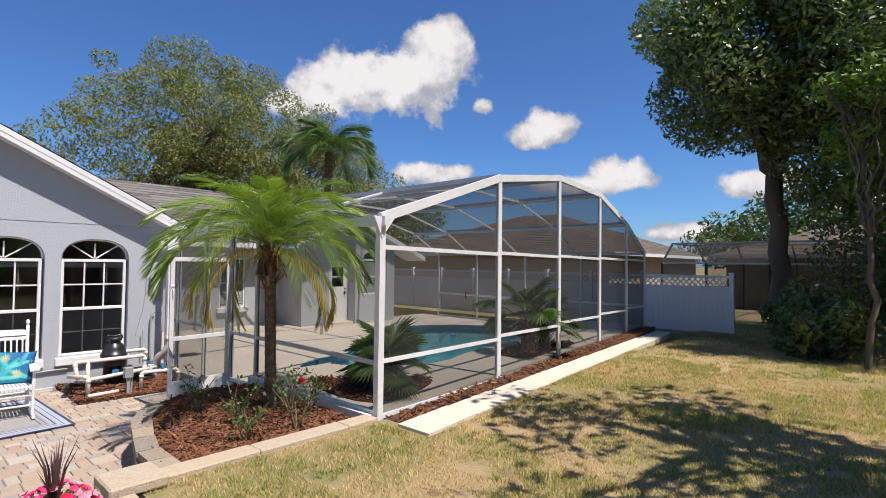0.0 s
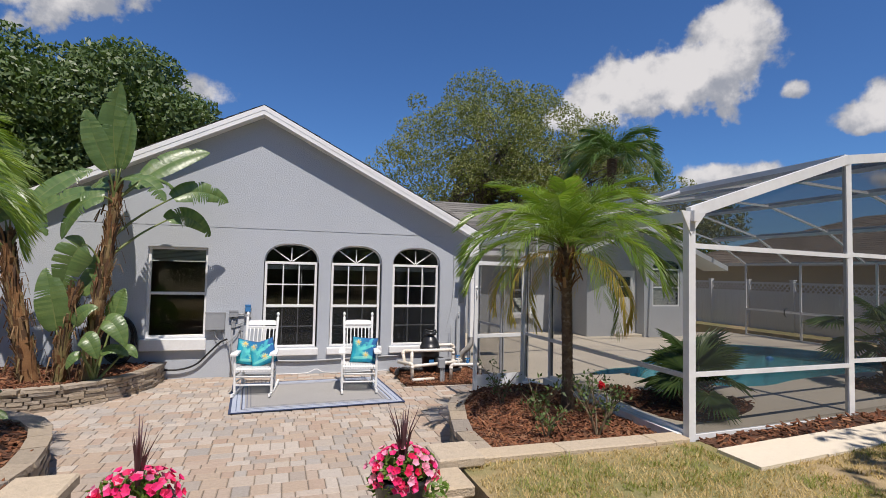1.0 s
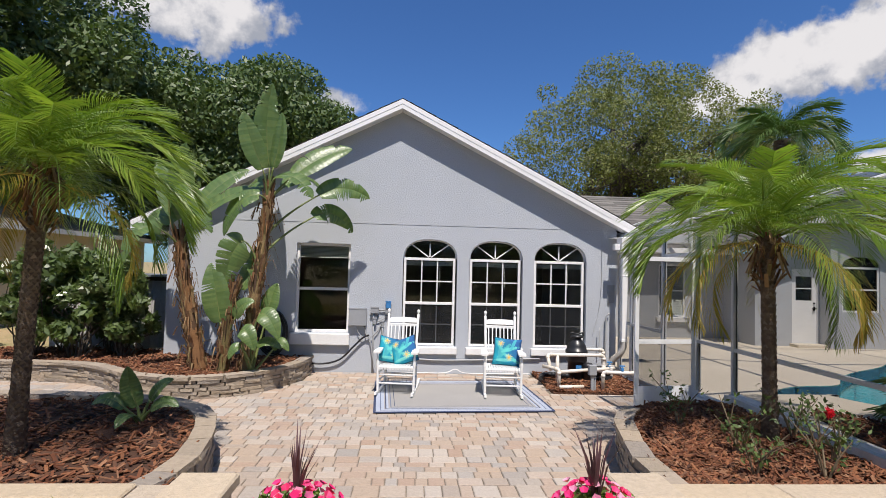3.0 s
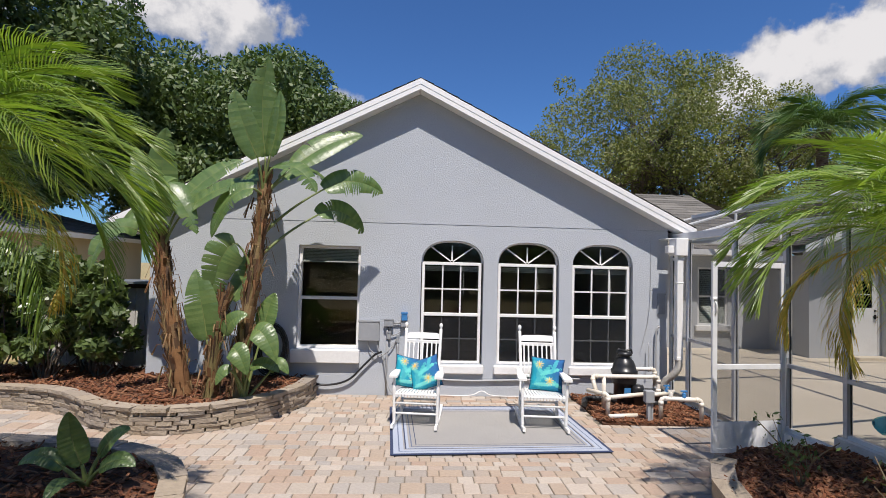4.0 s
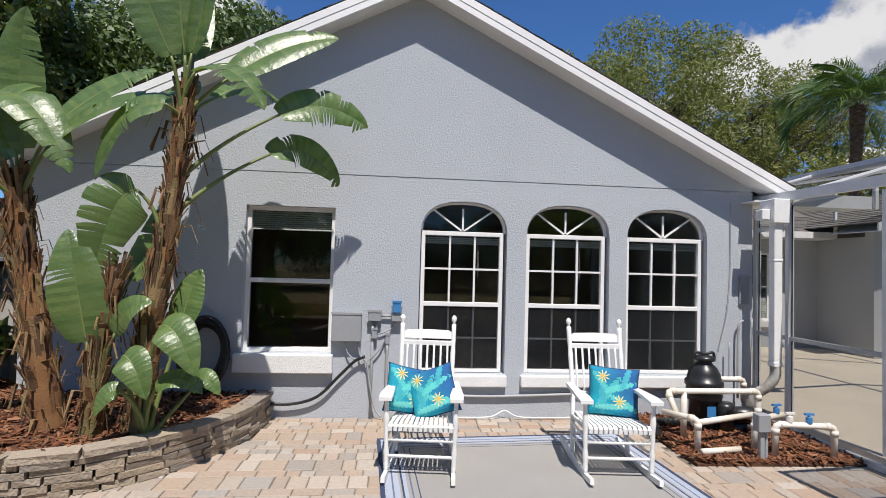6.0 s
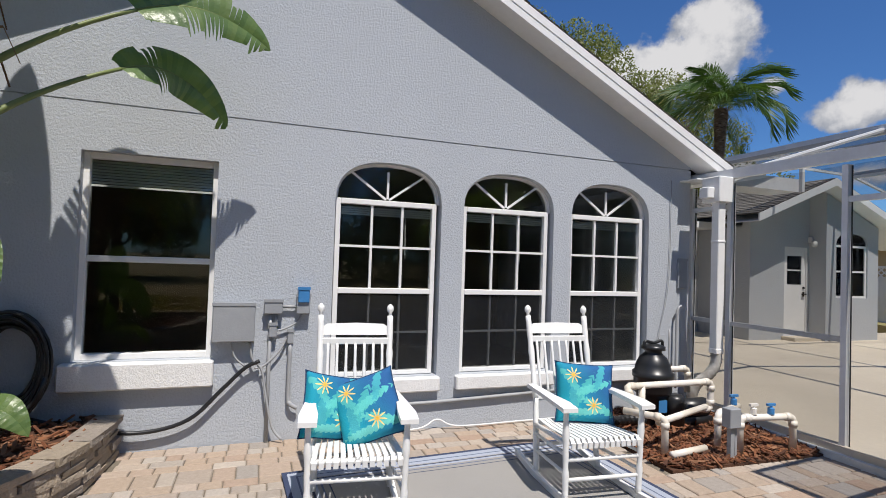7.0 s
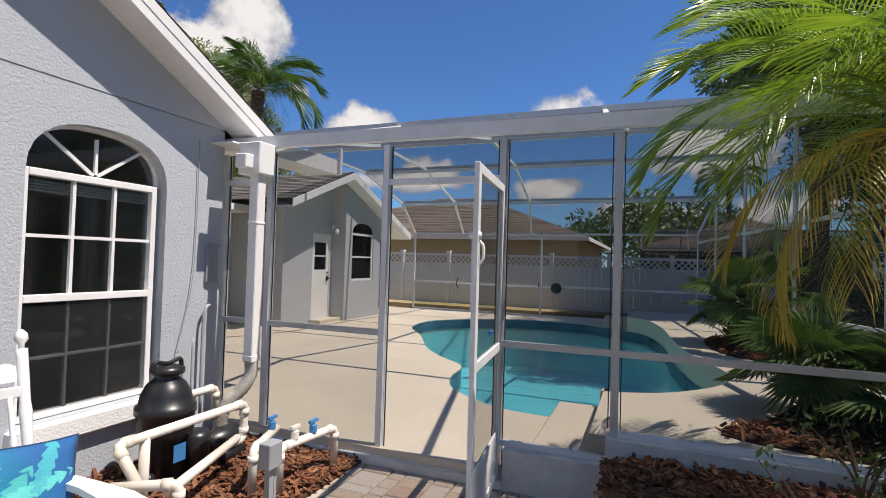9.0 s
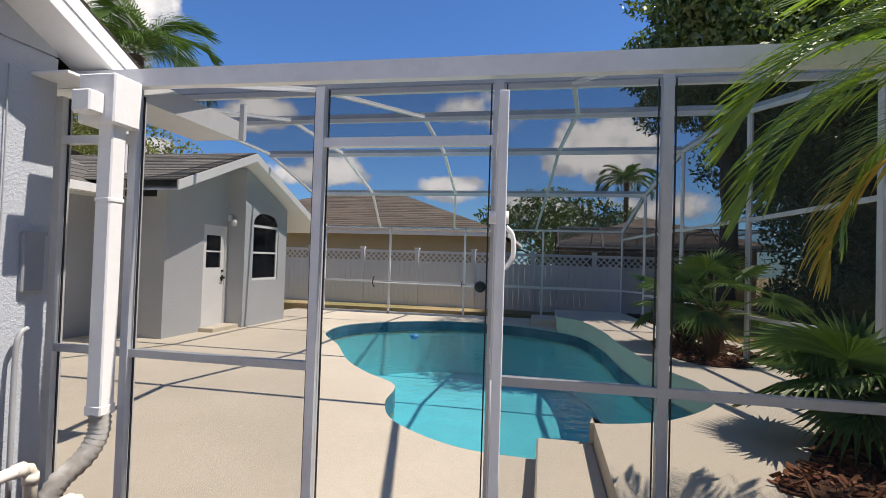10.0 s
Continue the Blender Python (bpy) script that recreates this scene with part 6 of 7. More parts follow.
def paddle_plant(label, stem, stem_r, leaves, seed, dry=60, foot=(0, 0, 0)):
    """stem: points from foot to top; leaves: root, base, mid, tip, width, facing, tears."""
    rnd = random.Random(seed)
    p = thing("bird_of_paradise", label, "garden plant", at=foot)
    off = Vector(foot)
    if stem:
        st = bmesh.new()
        line = smooth_line([Vector(q) - off for q in stem], 10)
        m = len(line)
        tube(st, line, [stem_r * (1.2 - 0.6 * k / (m - 1)) * (1 + 0.06 * math.sin(k * 1.9)) for k in range(m)], 12)
        part("stem", st, FIBRE, p, "brown fibrous stem", True)
        sh = bmesh.new()
        for k in range(dry):
            f = rnd.random() ** 0.8
            i = min(m - 2, int(f * m))
            c, d = line[i], (line[i + 1] - line[i]).normalized()
            a = rnd.uniform(0, math.tau)
            o = Vector((math.cos(a), math.sin(a), 0))
            r = stem_r * (1.2 - 0.6 * f)
            b = c + o * r * 0.9
            if rnd.random() < 0.75:      # old stalk bases that clasp the stem
                L = rnd.uniform(0.18, 0.42)
                strip(sh, [b, b + d * L * 0.5 + o * rnd.uniform(0.0, 0.02), b + d * L + o * rnd.uniform(0.01, 0.07)], rnd.uniform(0.012, 0.05), 0.006, o)
            else:                        # curled dry rags
                L = rnd.uniform(0.08, 0.26)
                t = Vector((rnd.gauss(0, 0.4), rnd.gauss(0, 0.4), 0))
                strip(sh, [b, b + (o + t) * L * 0.4 + Vector((0, 0, L * 0.15)), b + (o + t) * L * 0.6 - Vector((0, 0, L * 0.7))], rnd.uniform(0.006, 0.03), 0.004, (0.3, 0.2, 1))
        part("leaf_sheaths", sh, FIBRE, p, "ragged dry leaf sheaths")
    for i, (root, base, mid, tip, wide, face, torn) in enumerate(leaves):
        lf, sk = bmesh.new(), bmesh.new()
        paddle(lf, sk, Vector(root) - off, Vector(base) - off, Vector(mid) - off, Vector(tip) - off, wide, face, seed * 50 + i, torn)
        leaf = part("leaf", lf, BANANA, p, "", True)
        part("leaf_stalk", sk, STALK, leaf, "", True)
    return p


TOP = (-2.21, -1.32, 2.95)
paddle_plant("tall white bird of paradise plant with huge paddle leaves", [(-2.40, -1.38, 0.22), (-2.36, -1.36, 1.19), (-2.25, -1.33, 2.2), (-2.20, -1.30, 3.1)], 0.085, [
    (TOP, (-2.18, -1.38, 3.50), (-2.23, -1.44, 4.20), (-2.14, -1.52, 4.82), 0.42, (0.25, -1, 0.1), 0.03),
    (TOP, (-2.26, -1.46, 3.46), (-2.44, -1.56, 3.92), (-2.54, -1.62, 4.32), 0.36, (0.45, -0.9, 0.15), 0.05),
    (TOP, (-2.10, -1.44, 3.50), (-2.00, -1.50, 3.95), (-1.98, -1.52, 4.36), 0.34, (-0.5, -0.8, 0.2), 0.05),
    (TOP, (-2.20, -1.15, 3.55), (-2.32, -0.95, 4.15), (-2.28, -0.85, 4.70), 0.44, (0.1, -1, 0.2), 0.05),
    (TOP, (-1.85, -1.20, 3.40), (-1.40, -1.02, 3.78), (-0.94, -0.86, 3.97), 0.44, (-0.2, -1, 0.4), 0.10),
    (TOP, (-2.06, -1.45, 3.34), (-1.72, -1.55, 3.32), (-1.44, -1.60, 3.00), 0.42, (0.2, -0.5, 0.85), 0.14),
    ((-2.20, -1.30, 2.45), (-1.46, -0.98, 3.14), (-1.06, -0.78, 3.30), (-0.64, -0.60, 3.16), 0.40, (-0.1, -1, 0.25), 0.20),
    ((-2.22, -1.30, 2.15), (-1.55, -0.88, 2.78), (-1.25, -0.62, 2.86), (-0.93, -0.44, 2.58), 0.36, (0.0, -1, 0.3), 0.10),
    (TOP, (-2.30, -1.45, 3.05), (-2.62, -1.48, 2.88), (-2.82, -1.45, 2.38), 0.52, (-0.45, -0.7, 0.6), 0.12),
    (TOP, (-2.25, -1.10, 3.2), (-2.55, -0.8, 3.35), (-2.85, -0.6, 3.05), 0.44, (-0.3, -0.6, 0.7), 0.12),
    ((-2.30, -1.35, 1.7), (-2.52, -1.40, 2.32), (-2.68, -1.45, 2.10), (-2.80, -1.45, 1.58), 0.50, (0.45, -0.85, 0.3), 0.12),
    (TOP, (-2.02, -1.05, 3.25), (-1.75, -0.75, 3.45), (-1.45, -0.55, 3.25), 0.40, (0, -0.5, 0.9), 0.15),
], 41, 420, (-2.40, -1.38, 0.27))
TOP = (-3.57, -1.2, 2.15)
paddle_plant("white bird of paradise plant with green paddle leaves", [(-3.18, -1.26, 0.22), (-3.34, -1.24, 1.0), (-3.50, -1.2, 1.74), (-3.58, -1.2, 2.25)], 0.105, [
    (TOP, (-3.57, -1.2, 2.66), (-3.60, -1.24, 3.34), (-3.52, -1.32, 3.86), 0.42, (0.1, -1, 0.1), 0.03),
    (TOP, (-3.63, -1.2, 2.66), (-3.84, -1.16, 3.16), (-4.04, -1.12, 3.62), 0.38, (0.5, -0.8, 0.2), 0.06),
    (TOP, (-3.35, -1.1, 2.94), (-3.00, -0.95, 3.33), (-2.66, -0.82, 3.55), 0.42, (-0.25, -0.8, 0.6), 0.06),
    (TOP, (-3.29, -1.3, 2.68), (-2.83, -1.32, 3.03), (-2.33, -1.30, 3.17), 0.52, (-0.2, -0.6, 0.8), 0.06),
    (TOP, (-3.72, -1.35, 3.05), (-3.34, -1.48, 2.98), (-2.98, -1.52, 2.42), 0.42, (0.3, -0.7, 0.65), 0.08),
    (TOP, (-3.80, -1.0, 2.6), (-4.15, -0.85, 2.75), (-4.45, -0.75, 2.35), 0.42, (-0.3, -0.6, 0.7), 0.10),
    (TOP, (-3.75, -1.5, 2.45), (-3.98, -1.75, 2.40), (-4.12, -1.85, 1.90), 0.38, (-0.3, -0.8, 0.4), 0.10),
], 43, 380, (-3.18, -1.26, 0.27))
paddle_plant("young white bird of paradise plant with upright green leaves", [(-2.77, -1.42, 0.22), (-2.74, -1.42, 0.9), (-2.66, -1.42, 1.45)], 0.075, [
    ((-2.78, -1.44, 0.4), (-2.80, -1.5, 1.05), (-2.88, -1.54, 1.54), (-2.98, -1.50, 1.96), 0.42, (0.25, -0.95, 0.15), 0.05),
    ((-2.70, -1.42, 1.1), (-2.58, -1.3, 1.55), (-2.46, -1.2, 1.9), (-2.42, -1.15, 2.25), 0.36, (-0.4, -0.9, 0.2), 0.05),
    ((-2.72, -1.42, 0.8), (-2.58, -1.5, 1.12), (-2.46, -1.55, 1.32), (-2.28, -1.55, 1.38), 0.26, (-0.1, -0.8, 0.6), 0.10),
], 47, 200, (-2.77, -1.42, 0.27))
FOOT = (-2.30, -1.50, 0.25)
paddle_plant("low offshoots with broad green leaves", None, 0.05, [
    (FOOT, (-2.17, -1.62, 1.20), (-2.00, -1.72, 1.13), (-1.84, -1.76, 0.83), 0.32, (0.1, -0.8, 0.55), 0.0),
    (FOOT, (-2.41, -1.70, 0.97), (-2.29, -1.78, 0.90), (-2.18, -1.80, 0.66), 0.27, (0.05, -0.85, 0.5), 0.0),
    (FOOT, (-2.42, -1.70, 0.70), (-2.50, -1.74, 0.68), (-2.57, -1.76, 0.52), 0.17, (-0.2, -0.8, 0.5), 0.0),
    (FOOT, (-2.20, -1.60, 0.70), (-2.02, -1.62, 0.78), (-1.83, -1.62, 0.66), 0.20, (0.0, -0.6, 0.8), 0.0),
    (FOOT, (-2.15, -1.30, 1.15), (-2.10, -1.26, 1.42), (-2.02, -1.22, 1.66), 0.30, (-0.2, -0.95, 0.1), 0.0),
    (FOOT, (-2.02, -1.35, 0.62), (-1.90, -1.40, 0.74), (-1.76, -1.42, 0.60), 0.20, (0.0, -0.7, 0.7), 0.0),
], 53, 0, FOOT)
FOOT = (-2.52, -4.35, 0.34)
paddle_plant("small broad-leaved seedling in the mulch", None, 0.04, [
    (FOOT, (-2.55, -4.36, 0.52), (-2.62, -4.38, 0.72), (-2.64, -4.40, 0.92), 0.19, (0.5, -0.8, 0.2), 0.0),
    (FOOT, (-2.44, -4.34, 0.58), (-2.34, -4.34, 0.72), (-2.22, -4.34, 0.78), 0.16, (0.0, -0.6, 0.8), 0.0),
    (FOOT, (-2.40, -4.40, 0.50), (-2.26, -4.42, 0.58), (-2.12, -4.44, 0.54), 0.15, (0.0, -0.6, 0.8), 0.0),
    (FOOT, (-2.64, -4.42, 0.52), (-2.78, -4.46, 0.62), (-2.92, -4.48, 0.56), 0.15, (0.0, -0.6, 0.8), 0.0),
    (FOOT, (-2.50, -4.50, 0.46), (-2.52, -4.64, 0.50), (-2.54, -4.76, 0.42), 0.14, (0.0, -0.5, 0.9), 0.0),
], 59, 0, FOOT)


def fan_leaf_mesh(radius, blades, seed, mat):
    rnd = random.Random(seed)
    verts, faces = [], []
    for k in range(blades):
        a = radians(-135 + 270 * k / (blades - 1))
        L = radius * rnd.uniform(0.88, 1.05) * (0.8 + 0.2 * math.cos(a))
        o = Vector((math.cos(a), math.sin(a), 0))
        t = Vector((-math.sin(a), math.cos(a), 0))
        wmid = radius * 0.040
        dip = -0.16 * radius * (1 if k % 2 else 0.85)
        i = len(verts)
        verts += [Vector((0, 0, 0)), o * L * 0.55 - t * wmid + Vector((0, 0, 0.01)), o * L * 0.55 + Vector((0, 0, -0.02)), o * L * 0.55 + t * wmid + Vector((0, 0, 0.01)), o * L + Vector((0, 0, dip))]
        faces += [(i, i + 1, i + 2), (i, i + 2, i + 3), (i + 1, i + 4, i + 2), (i + 2, i + 4, i + 3)]
    return raw_mesh("fan", verts, faces, mat)


def fan_palm(at, n, radius, tall, label, seed, spread=1.0):
    rnd = random.Random(seed)
    p = thing("fan_palm", label, "fan palm", at=at)
    st = bmesh.new()
    tube(st, [(0, 0, -0.05), (0, 0, tall * 0.25), (0.02, 0, tall * 0.45)], [0.12, 0.13, 0.09], 10)
    for k in range(60):
        a, z = rnd.uniform(0, math.tau), rnd.uniform(0, tall * 0.45)
        o = Vector((math.cos(a), math.sin(a), 0))
        bar(st, o * 0.10 + Vector((0, 0, z)), o * rnd.uniform(0.16, 0.24) + Vector((0, 0, z + 0.1)), 0.03, 0.01, o)
    part("trunk", st, FIBRE, p, "fibrous brown trunk")
    meshes = [fan_leaf_mesh(radius * s, 34, seed + i, FAN) for i, s in enumerate((1.0, 0.9, 0.8))]
    for k in range(n):
        az, el = k * 137.5 + rnd.uniform(-15, 15), 75 - 85 * (k / n)
        h = Vector((math.cos(radians(az)) * math.cos(radians(el)), math.sin(radians(az)) * math.cos(radians(el)), math.sin(radians(el))))
        L = rnd.uniform(0.35, 0.6) * tall * spread
        e = Vector((0, 0, tall * 0.42)) + h * L
        ob = new("fan_leaf", meshes[k % 3])
        ob.parent = p
        place = Matrix.Translation(e) @ pose(0, 0, 0, rnd.uniform(-20, 20), -el + rnd.uniform(15, 45), az)
        ob.matrix_local = place
        part("leaf_stalk", tube_bm([(0, 0, tall * 0.42), tuple(Vector((0, 0, tall * 0.42)) + h * L * 0.6 + Vector((0, 0, 0.03))), tuple(e)], 0.010, 6), STALK, ob).matrix_local = place.inverted()
    return p


fan_palm((5.45, -4.95, UPPER_Z), 13, 0.52, 0.75, "green fan palm with stiff pleated leaves inside the screen", 61)
fan_palm((4.95, -5.45, UPPER_Z), 8, 0.46, 0.60, "green fan palm with stiff pleated leaves inside the screen", 62)
fan_palm((9.7, -4.95, UPPER_Z), 14, 0.52, 1.0, "green fan palm with stiff pleated leaves inside the screen", 63)
fan_palm((8.9, -5.1, UPPER_Z), 11, 0.50, 1.4, "tall green fan palm with stiff pleated leaves inside the screen", 64)
bed("mulch_bed", smooth_loop([(4.62, -4.15), (5.1, -4.5), (5.75, -4.9), (5.9, -5.4), (5.2, -5.75), (4.5, -5.75), (4.4, -5.0)], 3), UPPER_Z + 0.015, "dark mulch bed inside the screen", 700, 16, 0.05)
bed("mulch_bed", smooth_loop([(8.4, -4.75), (9.5, -4.5), (10.6, -4.75), (10.6, -5.15), (9.4, -5.35), (8.4, -5.4)], 3), UPPER_Z + 0.015, "dark mulch bed inside the screen", 700, 18, 0.05)


# ---- trees and shrubs ----
def leaf_mesh(name, clumps, count, leaf, mat, seed, squash=1.0):
    """Leaves scattered in and near the shells of many overlapping clumps."""
    rng = np.random.default_rng(seed)
    C = np.array([c[:3] for c in clumps], float)
    R = np.array([c[3] for c in clumps], float)
    pick = rng.choice(len(R), size=count, p=R ** 2 / (R ** 2).sum())
    d = rng.normal(size=(count, 3))
    d /= np.linalg.norm(d, axis=1)[:, None]
    rad = R[pick] * (0.55 + 0.5 * rng.random(count) ** 0.6)
    P = C[pick] + d * rad[:, None] * np.array([1, 1, squash])
    t = rng.normal(size=(count, 3))
    t /= np.linalg.norm(t, axis=1)[:, None]
    u = np.cross(t, d + rng.normal(scale=0.5, size=(count, 3)))
    u /= np.linalg.norm(u, axis=1)[:, None] + 1e-9
    s = leaf * (0.6 + 0.8 * rng.random(count))[:, None]
    V = np.empty((count, 4, 3))
    V[:, 0], V[:, 1], V[:, 2], V[:, 3] = P - t * s, P - u * s * 0.42, P + t * s, P + u * s * 0.42
    me = bpy.data.meshes.new(name)
    me.vertices.add(count * 4), me.loops.add(count * 4), me.polygons.add(count)
    me.vertices.foreach_set("co", V.reshape(-1))
    me.loops.foreach_set("vertex_index", np.arange(count * 4, dtype=np.int32))
    me.polygons.foreach_set("loop_start", np.arange(0, count * 4, 4, dtype=np.int32))
    me.materials.append(mat)
    me.update()
    return me


def limb(bm, a, b, r0, r1, rnd, wob=0.12, n=7):
    a, b = Vector(a), Vector(b)
    L = (b - a).length
    pts = [a.lerp(b, k / n) + Vector((rnd.gauss(0, 1), rnd.gauss(0, 1), rnd.gauss(0, 0.6))) * wob * L / n * (0 if k in (0, n) else 1) for k in range(n + 1)]
    tube(bm, pts, [r0 + (r1 - r0) * k / n for k in range(n + 1)], 8)


LEAF_OAK = tinted("oak_leaf", [(0.06, 0.10, 0.028), (0.08, 0.125, 0.035), (0.10, 0.145, 0.04), (0.065, 0.11, 0.03)], 0.5, scale=3, bump=0, thin=0.15, spec=0.5)
LEAF_THIN = tinted("grey_green_leaf", [(0.17, 0.19, 0.055), (0.21, 0.22, 0.07), (0.14, 0.17, 0.05), (0.24, 0.22, 0.12)], 0.75, scale=3, bump=0, thin=0.25)
LEAF_DARK = tinted("glossy_dark_leaf", [(0.08, 0.12, 0.038), (0.10, 0.145, 0.045), (0.12, 0.165, 0.055)], 0.36, scale=3, bump=0, thin=0.25, spec=0.7)
LEAF_LIGHT = tinted("light_green_leaf", [(0.11, 0.19, 0.03), (0.15, 0.24, 0.04), (0.08, 0.15, 0.03)], 0.5, scale=3, bump=0, thin=0.3)


def tree(at, height, crown_c, crown_r, clumps, count, leaf, mat, label, seed, trunk=0.28, clump_r=(0.9, 1.6), hollow=0.35, name="tree", limbs=12):
    rnd = random.Random(seed)
    tr = thing(name, label, "tree", at=at)
    cs = []
    C = Vector(crown_c)
    while len(cs) < clumps:
        d = Vector((rnd.gauss(0, 1), rnd.gauss(0, 1), rnd.gauss(0, 1))).normalized() * (hollow + (1 - hollow) * rnd.random() ** 0.5)
        q = C + Vector((d.x * crown_r[0], d.y * crown_r[1], d.z * crown_r[2]))
        if q.z < 0.6:
            continue
        cs.append((*q, rnd.uniform(*clump_r)))
    bm = bmesh.new()
    fork = Vector((C.x * 0.25, C.y * 0.25, max(0.8, (C.z - crown_r[2]) * 0.9)))
    limb(bm, (0, 0, -0.3), fork, trunk, trunk * 0.75, rnd, 0.1)
    part("trunk", bm, BARK, tr, "", True)
    for c in cs[:limbs]:
        lb = bmesh.new()
        q = fork.lerp(Vector(c[:3]), 0.55) + Vector((0, 0, 0.3))
        limb(lb, fork, q, trunk * 0.45, trunk * 0.22, rnd, 0.25)
        for e in cs[:: max(1, len(cs) // 10)]:
            e = Vector(e[:3])
            if (e - Vector(c[:3])).length < crown_r[0] * 0.7:
                limb(lb, q, e, trunk * 0.2, 0.015, rnd, 0.3, 6)
        part("limb", lb, BARK, tr, "", True)
    part("crown", leaf_mesh("crown", cs, count, leaf, mat, seed, 0.85), None, tr, "")
    return tr


tree((12.0, 17.5, 0), 13.5, (2.0, 0, 8.3), (9.6, 5.5, 5.0), 190, 100000, 0.080, LEAF_THIN, "tall airy tree with sparse grey-green leaves behind the house", 71, 0.35, (0.55, 1.25), 0.2, limbs=34)
tree((-8.2, 15.0, 0), 12.5, (-0.4, 0, 7.2), (5.6, 4.4, 3.9), 110, 130000, 0.125, LEAF_OAK, "dense dark green oak tree behind the house", 73, 0.4, (1.0, 1.8))
tree((-15.0, 8.5, 0), 14, (0, 0, 8.6), (5.0, 5.0, 5.4), 85, 95000, 0.12, LEAF_OAK, "dense dark green oak tree beside the garden", 75, 0.4, (0.9, 1.7))
tree((17.2, -7.9, 0.2), 11, (-1.0, 0.3, 7.7), (2.9, 2.4, 2.7), 56, 50000, 0.085, LEAF_DARK, "dark oak tree with a high spreading crown beside the fence", 76, 0.28, (0.6, 1.2), 0.25)
tree((16.8, -11.2, 0.2), 12, (0.2, 0.0, 6.2), (4.2, 3.2, 5.2), 90, 85000, 0.085, LEAF_DARK, "large dark oak tree with low hanging branches on the lawn", 77, 0.35, (0.8, 1.6), 0.3)
tree((12.2, -10.0, 0.3), 6, (0.7, -0.2, 4.6), (0.9, 0.9, 1.9), 16, 2600, 0.075, LEAF_LIGHT, "slender young tree with bright light green leaves", 79, 0.06, (0.25, 0.5), 0.2)
tree((7.2, -14.0, 0.4), 10, (-1.4, 2.3, 6.0), (3.2, 1.7, 1.1), 30, 1500, 0.12, LEAF_OAK, "oak tree that shades the lawn", 81, 0.3, (0.5, 0.9))
tree((27.0, 21.0, 0.0), 9, (0, 0, 5.6), (5.0, 4.0, 3.0), 34, 12000, 0.14, LEAF_THIN, "rounded green tree far behind the houses", 83, 0.3, (1.0, 1.8))
tree((52.0, -4.0, 0.0), 9, (0, 0, 4.6), (7.0, 9.0, 2.8), 40, 9000, 0.25, LEAF_OAK, "row of low green trees in the distance", 85, 0.3, (1.4, 2.4))
for k, (x, y, r) in enumerate(((22, -16, 4.5), (14, -17.5, 4.0), (3, -24, 5.5), (-9, -23, 6.0), (-20, -16, 6.0), (-23, -4, 5.0), (12, -26, 6.0))):
    tree((x, y, 0.3), 9, (0, 0, 4.6), (r, r * 0.8, 4.4), 34, 15000, 0.16, LEAF_OAK, "dense green tree along the edge of the garden", 90 + k, 0.3, (1.1, 2.0), 0.4)


def shrub(name, at, r, h, count, leaf, mat, label, seed, n=10):
    rnd = random.Random(seed)
    s = thing(name, label, "shrub", at=at)
    cs = [(rnd.uniform(-r, r), rnd.uniform(-r, r), rnd.uniform(0.25 * h, h), rnd.uniform(0.25, 0.5) * r) for _ in range(n)]
    bm = bmesh.new()
    for c in cs:
        limb(bm, (c[0] * 0.2, c[1] * 0.2, -0.05), c[:3], 0.014, 0.005, rnd, 0.3, 5)
    part("stem", bm, BARK, s)
    part("foliage", leaf_mesh("foliage", cs, count, leaf, mat, seed), None, s)
    return s


for k, (x, y, r, h) in enumerate(((-5.6, -0.35, 0.5, 1.75), (-6.5, -0.3, 0.55, 1.95), (-4.9, -0.2, 0.42, 1.65), (-5.2, 0.1, 0.45, 1.5), (-6.0, 0.1, 0.5, 1.6), (-9.5, 1.2, 0.7, 1.1), (14.4, -8.6, 0.9, 1.3), (13.2, -9.4, 0.7, 1.0), (17.6, -11.0, 1.2, 1.8))):
    shrub("shrub", (x, y, 0.26 if x < 0 else 0.3), r, h, 2600, 0.075, LEAF_DARK, "dark green leafy shrub in the mulch" if x < 0 else "dark green shrub under the tree", 110 + k, 16)


def rose(at, seed, h=0.8, n=7, bloom=False):
    rnd = random.Random(seed)
    s = thing("rose_bush", "thin thorny rose bush with few leaves in the mulch", "rose bush", at=at)
    st, ends = bmesh.new(), []
    for k in range(n):
        a, L = rnd.uniform(0, math.tau), rnd.uniform(0.5, 1.0) * h
        o = Vector((math.cos(a), math.sin(a), 0))
        p1, p2 = o * L * 0.2 + Vector((0, 0, L * 0.5)), o * L * rnd.uniform(0.3, 0.7) + Vector((rnd.gauss(0, 0.05), rnd.gauss(0, 0.05), L))
        tube(st, smooth_line([(0, 0, -0.03), tuple(p1), tuple(p2)], 4), [0.010 - 0.0008 * j for j in range(9)], 6)
        ends += [p1, p2, p1.lerp(p2, 0.5)]
        q = p1.lerp(p2, 0.6) + Vector((rnd.gauss(0, 0.1), rnd.gauss(0, 0.1), 0.08))
        tube(st, [tuple(p1), tuple(q)], [0.005, 0.003], 5)
        ends.append(q)
    part("cane", st, material("rose_cane", (0.20, 0.15, 0.09), 0.7, vary=0.3), s)
    part("foliage", leaf_mesh("foliage", [(*e, 0.07) for e in ends], 130, 0.026, LEAF_OAK, seed), None, s)
    if bloom:
        part("flower", leaf_mesh("flower", [(*ends[1], 0.03)], 40, 0.03, tinted("red_petal", [(0.55, 0.01, 0.03), (0.7, 0.03, 0.06)], 0.5, bump=0, thin=0.2), seed), None, s, "red rose flower")


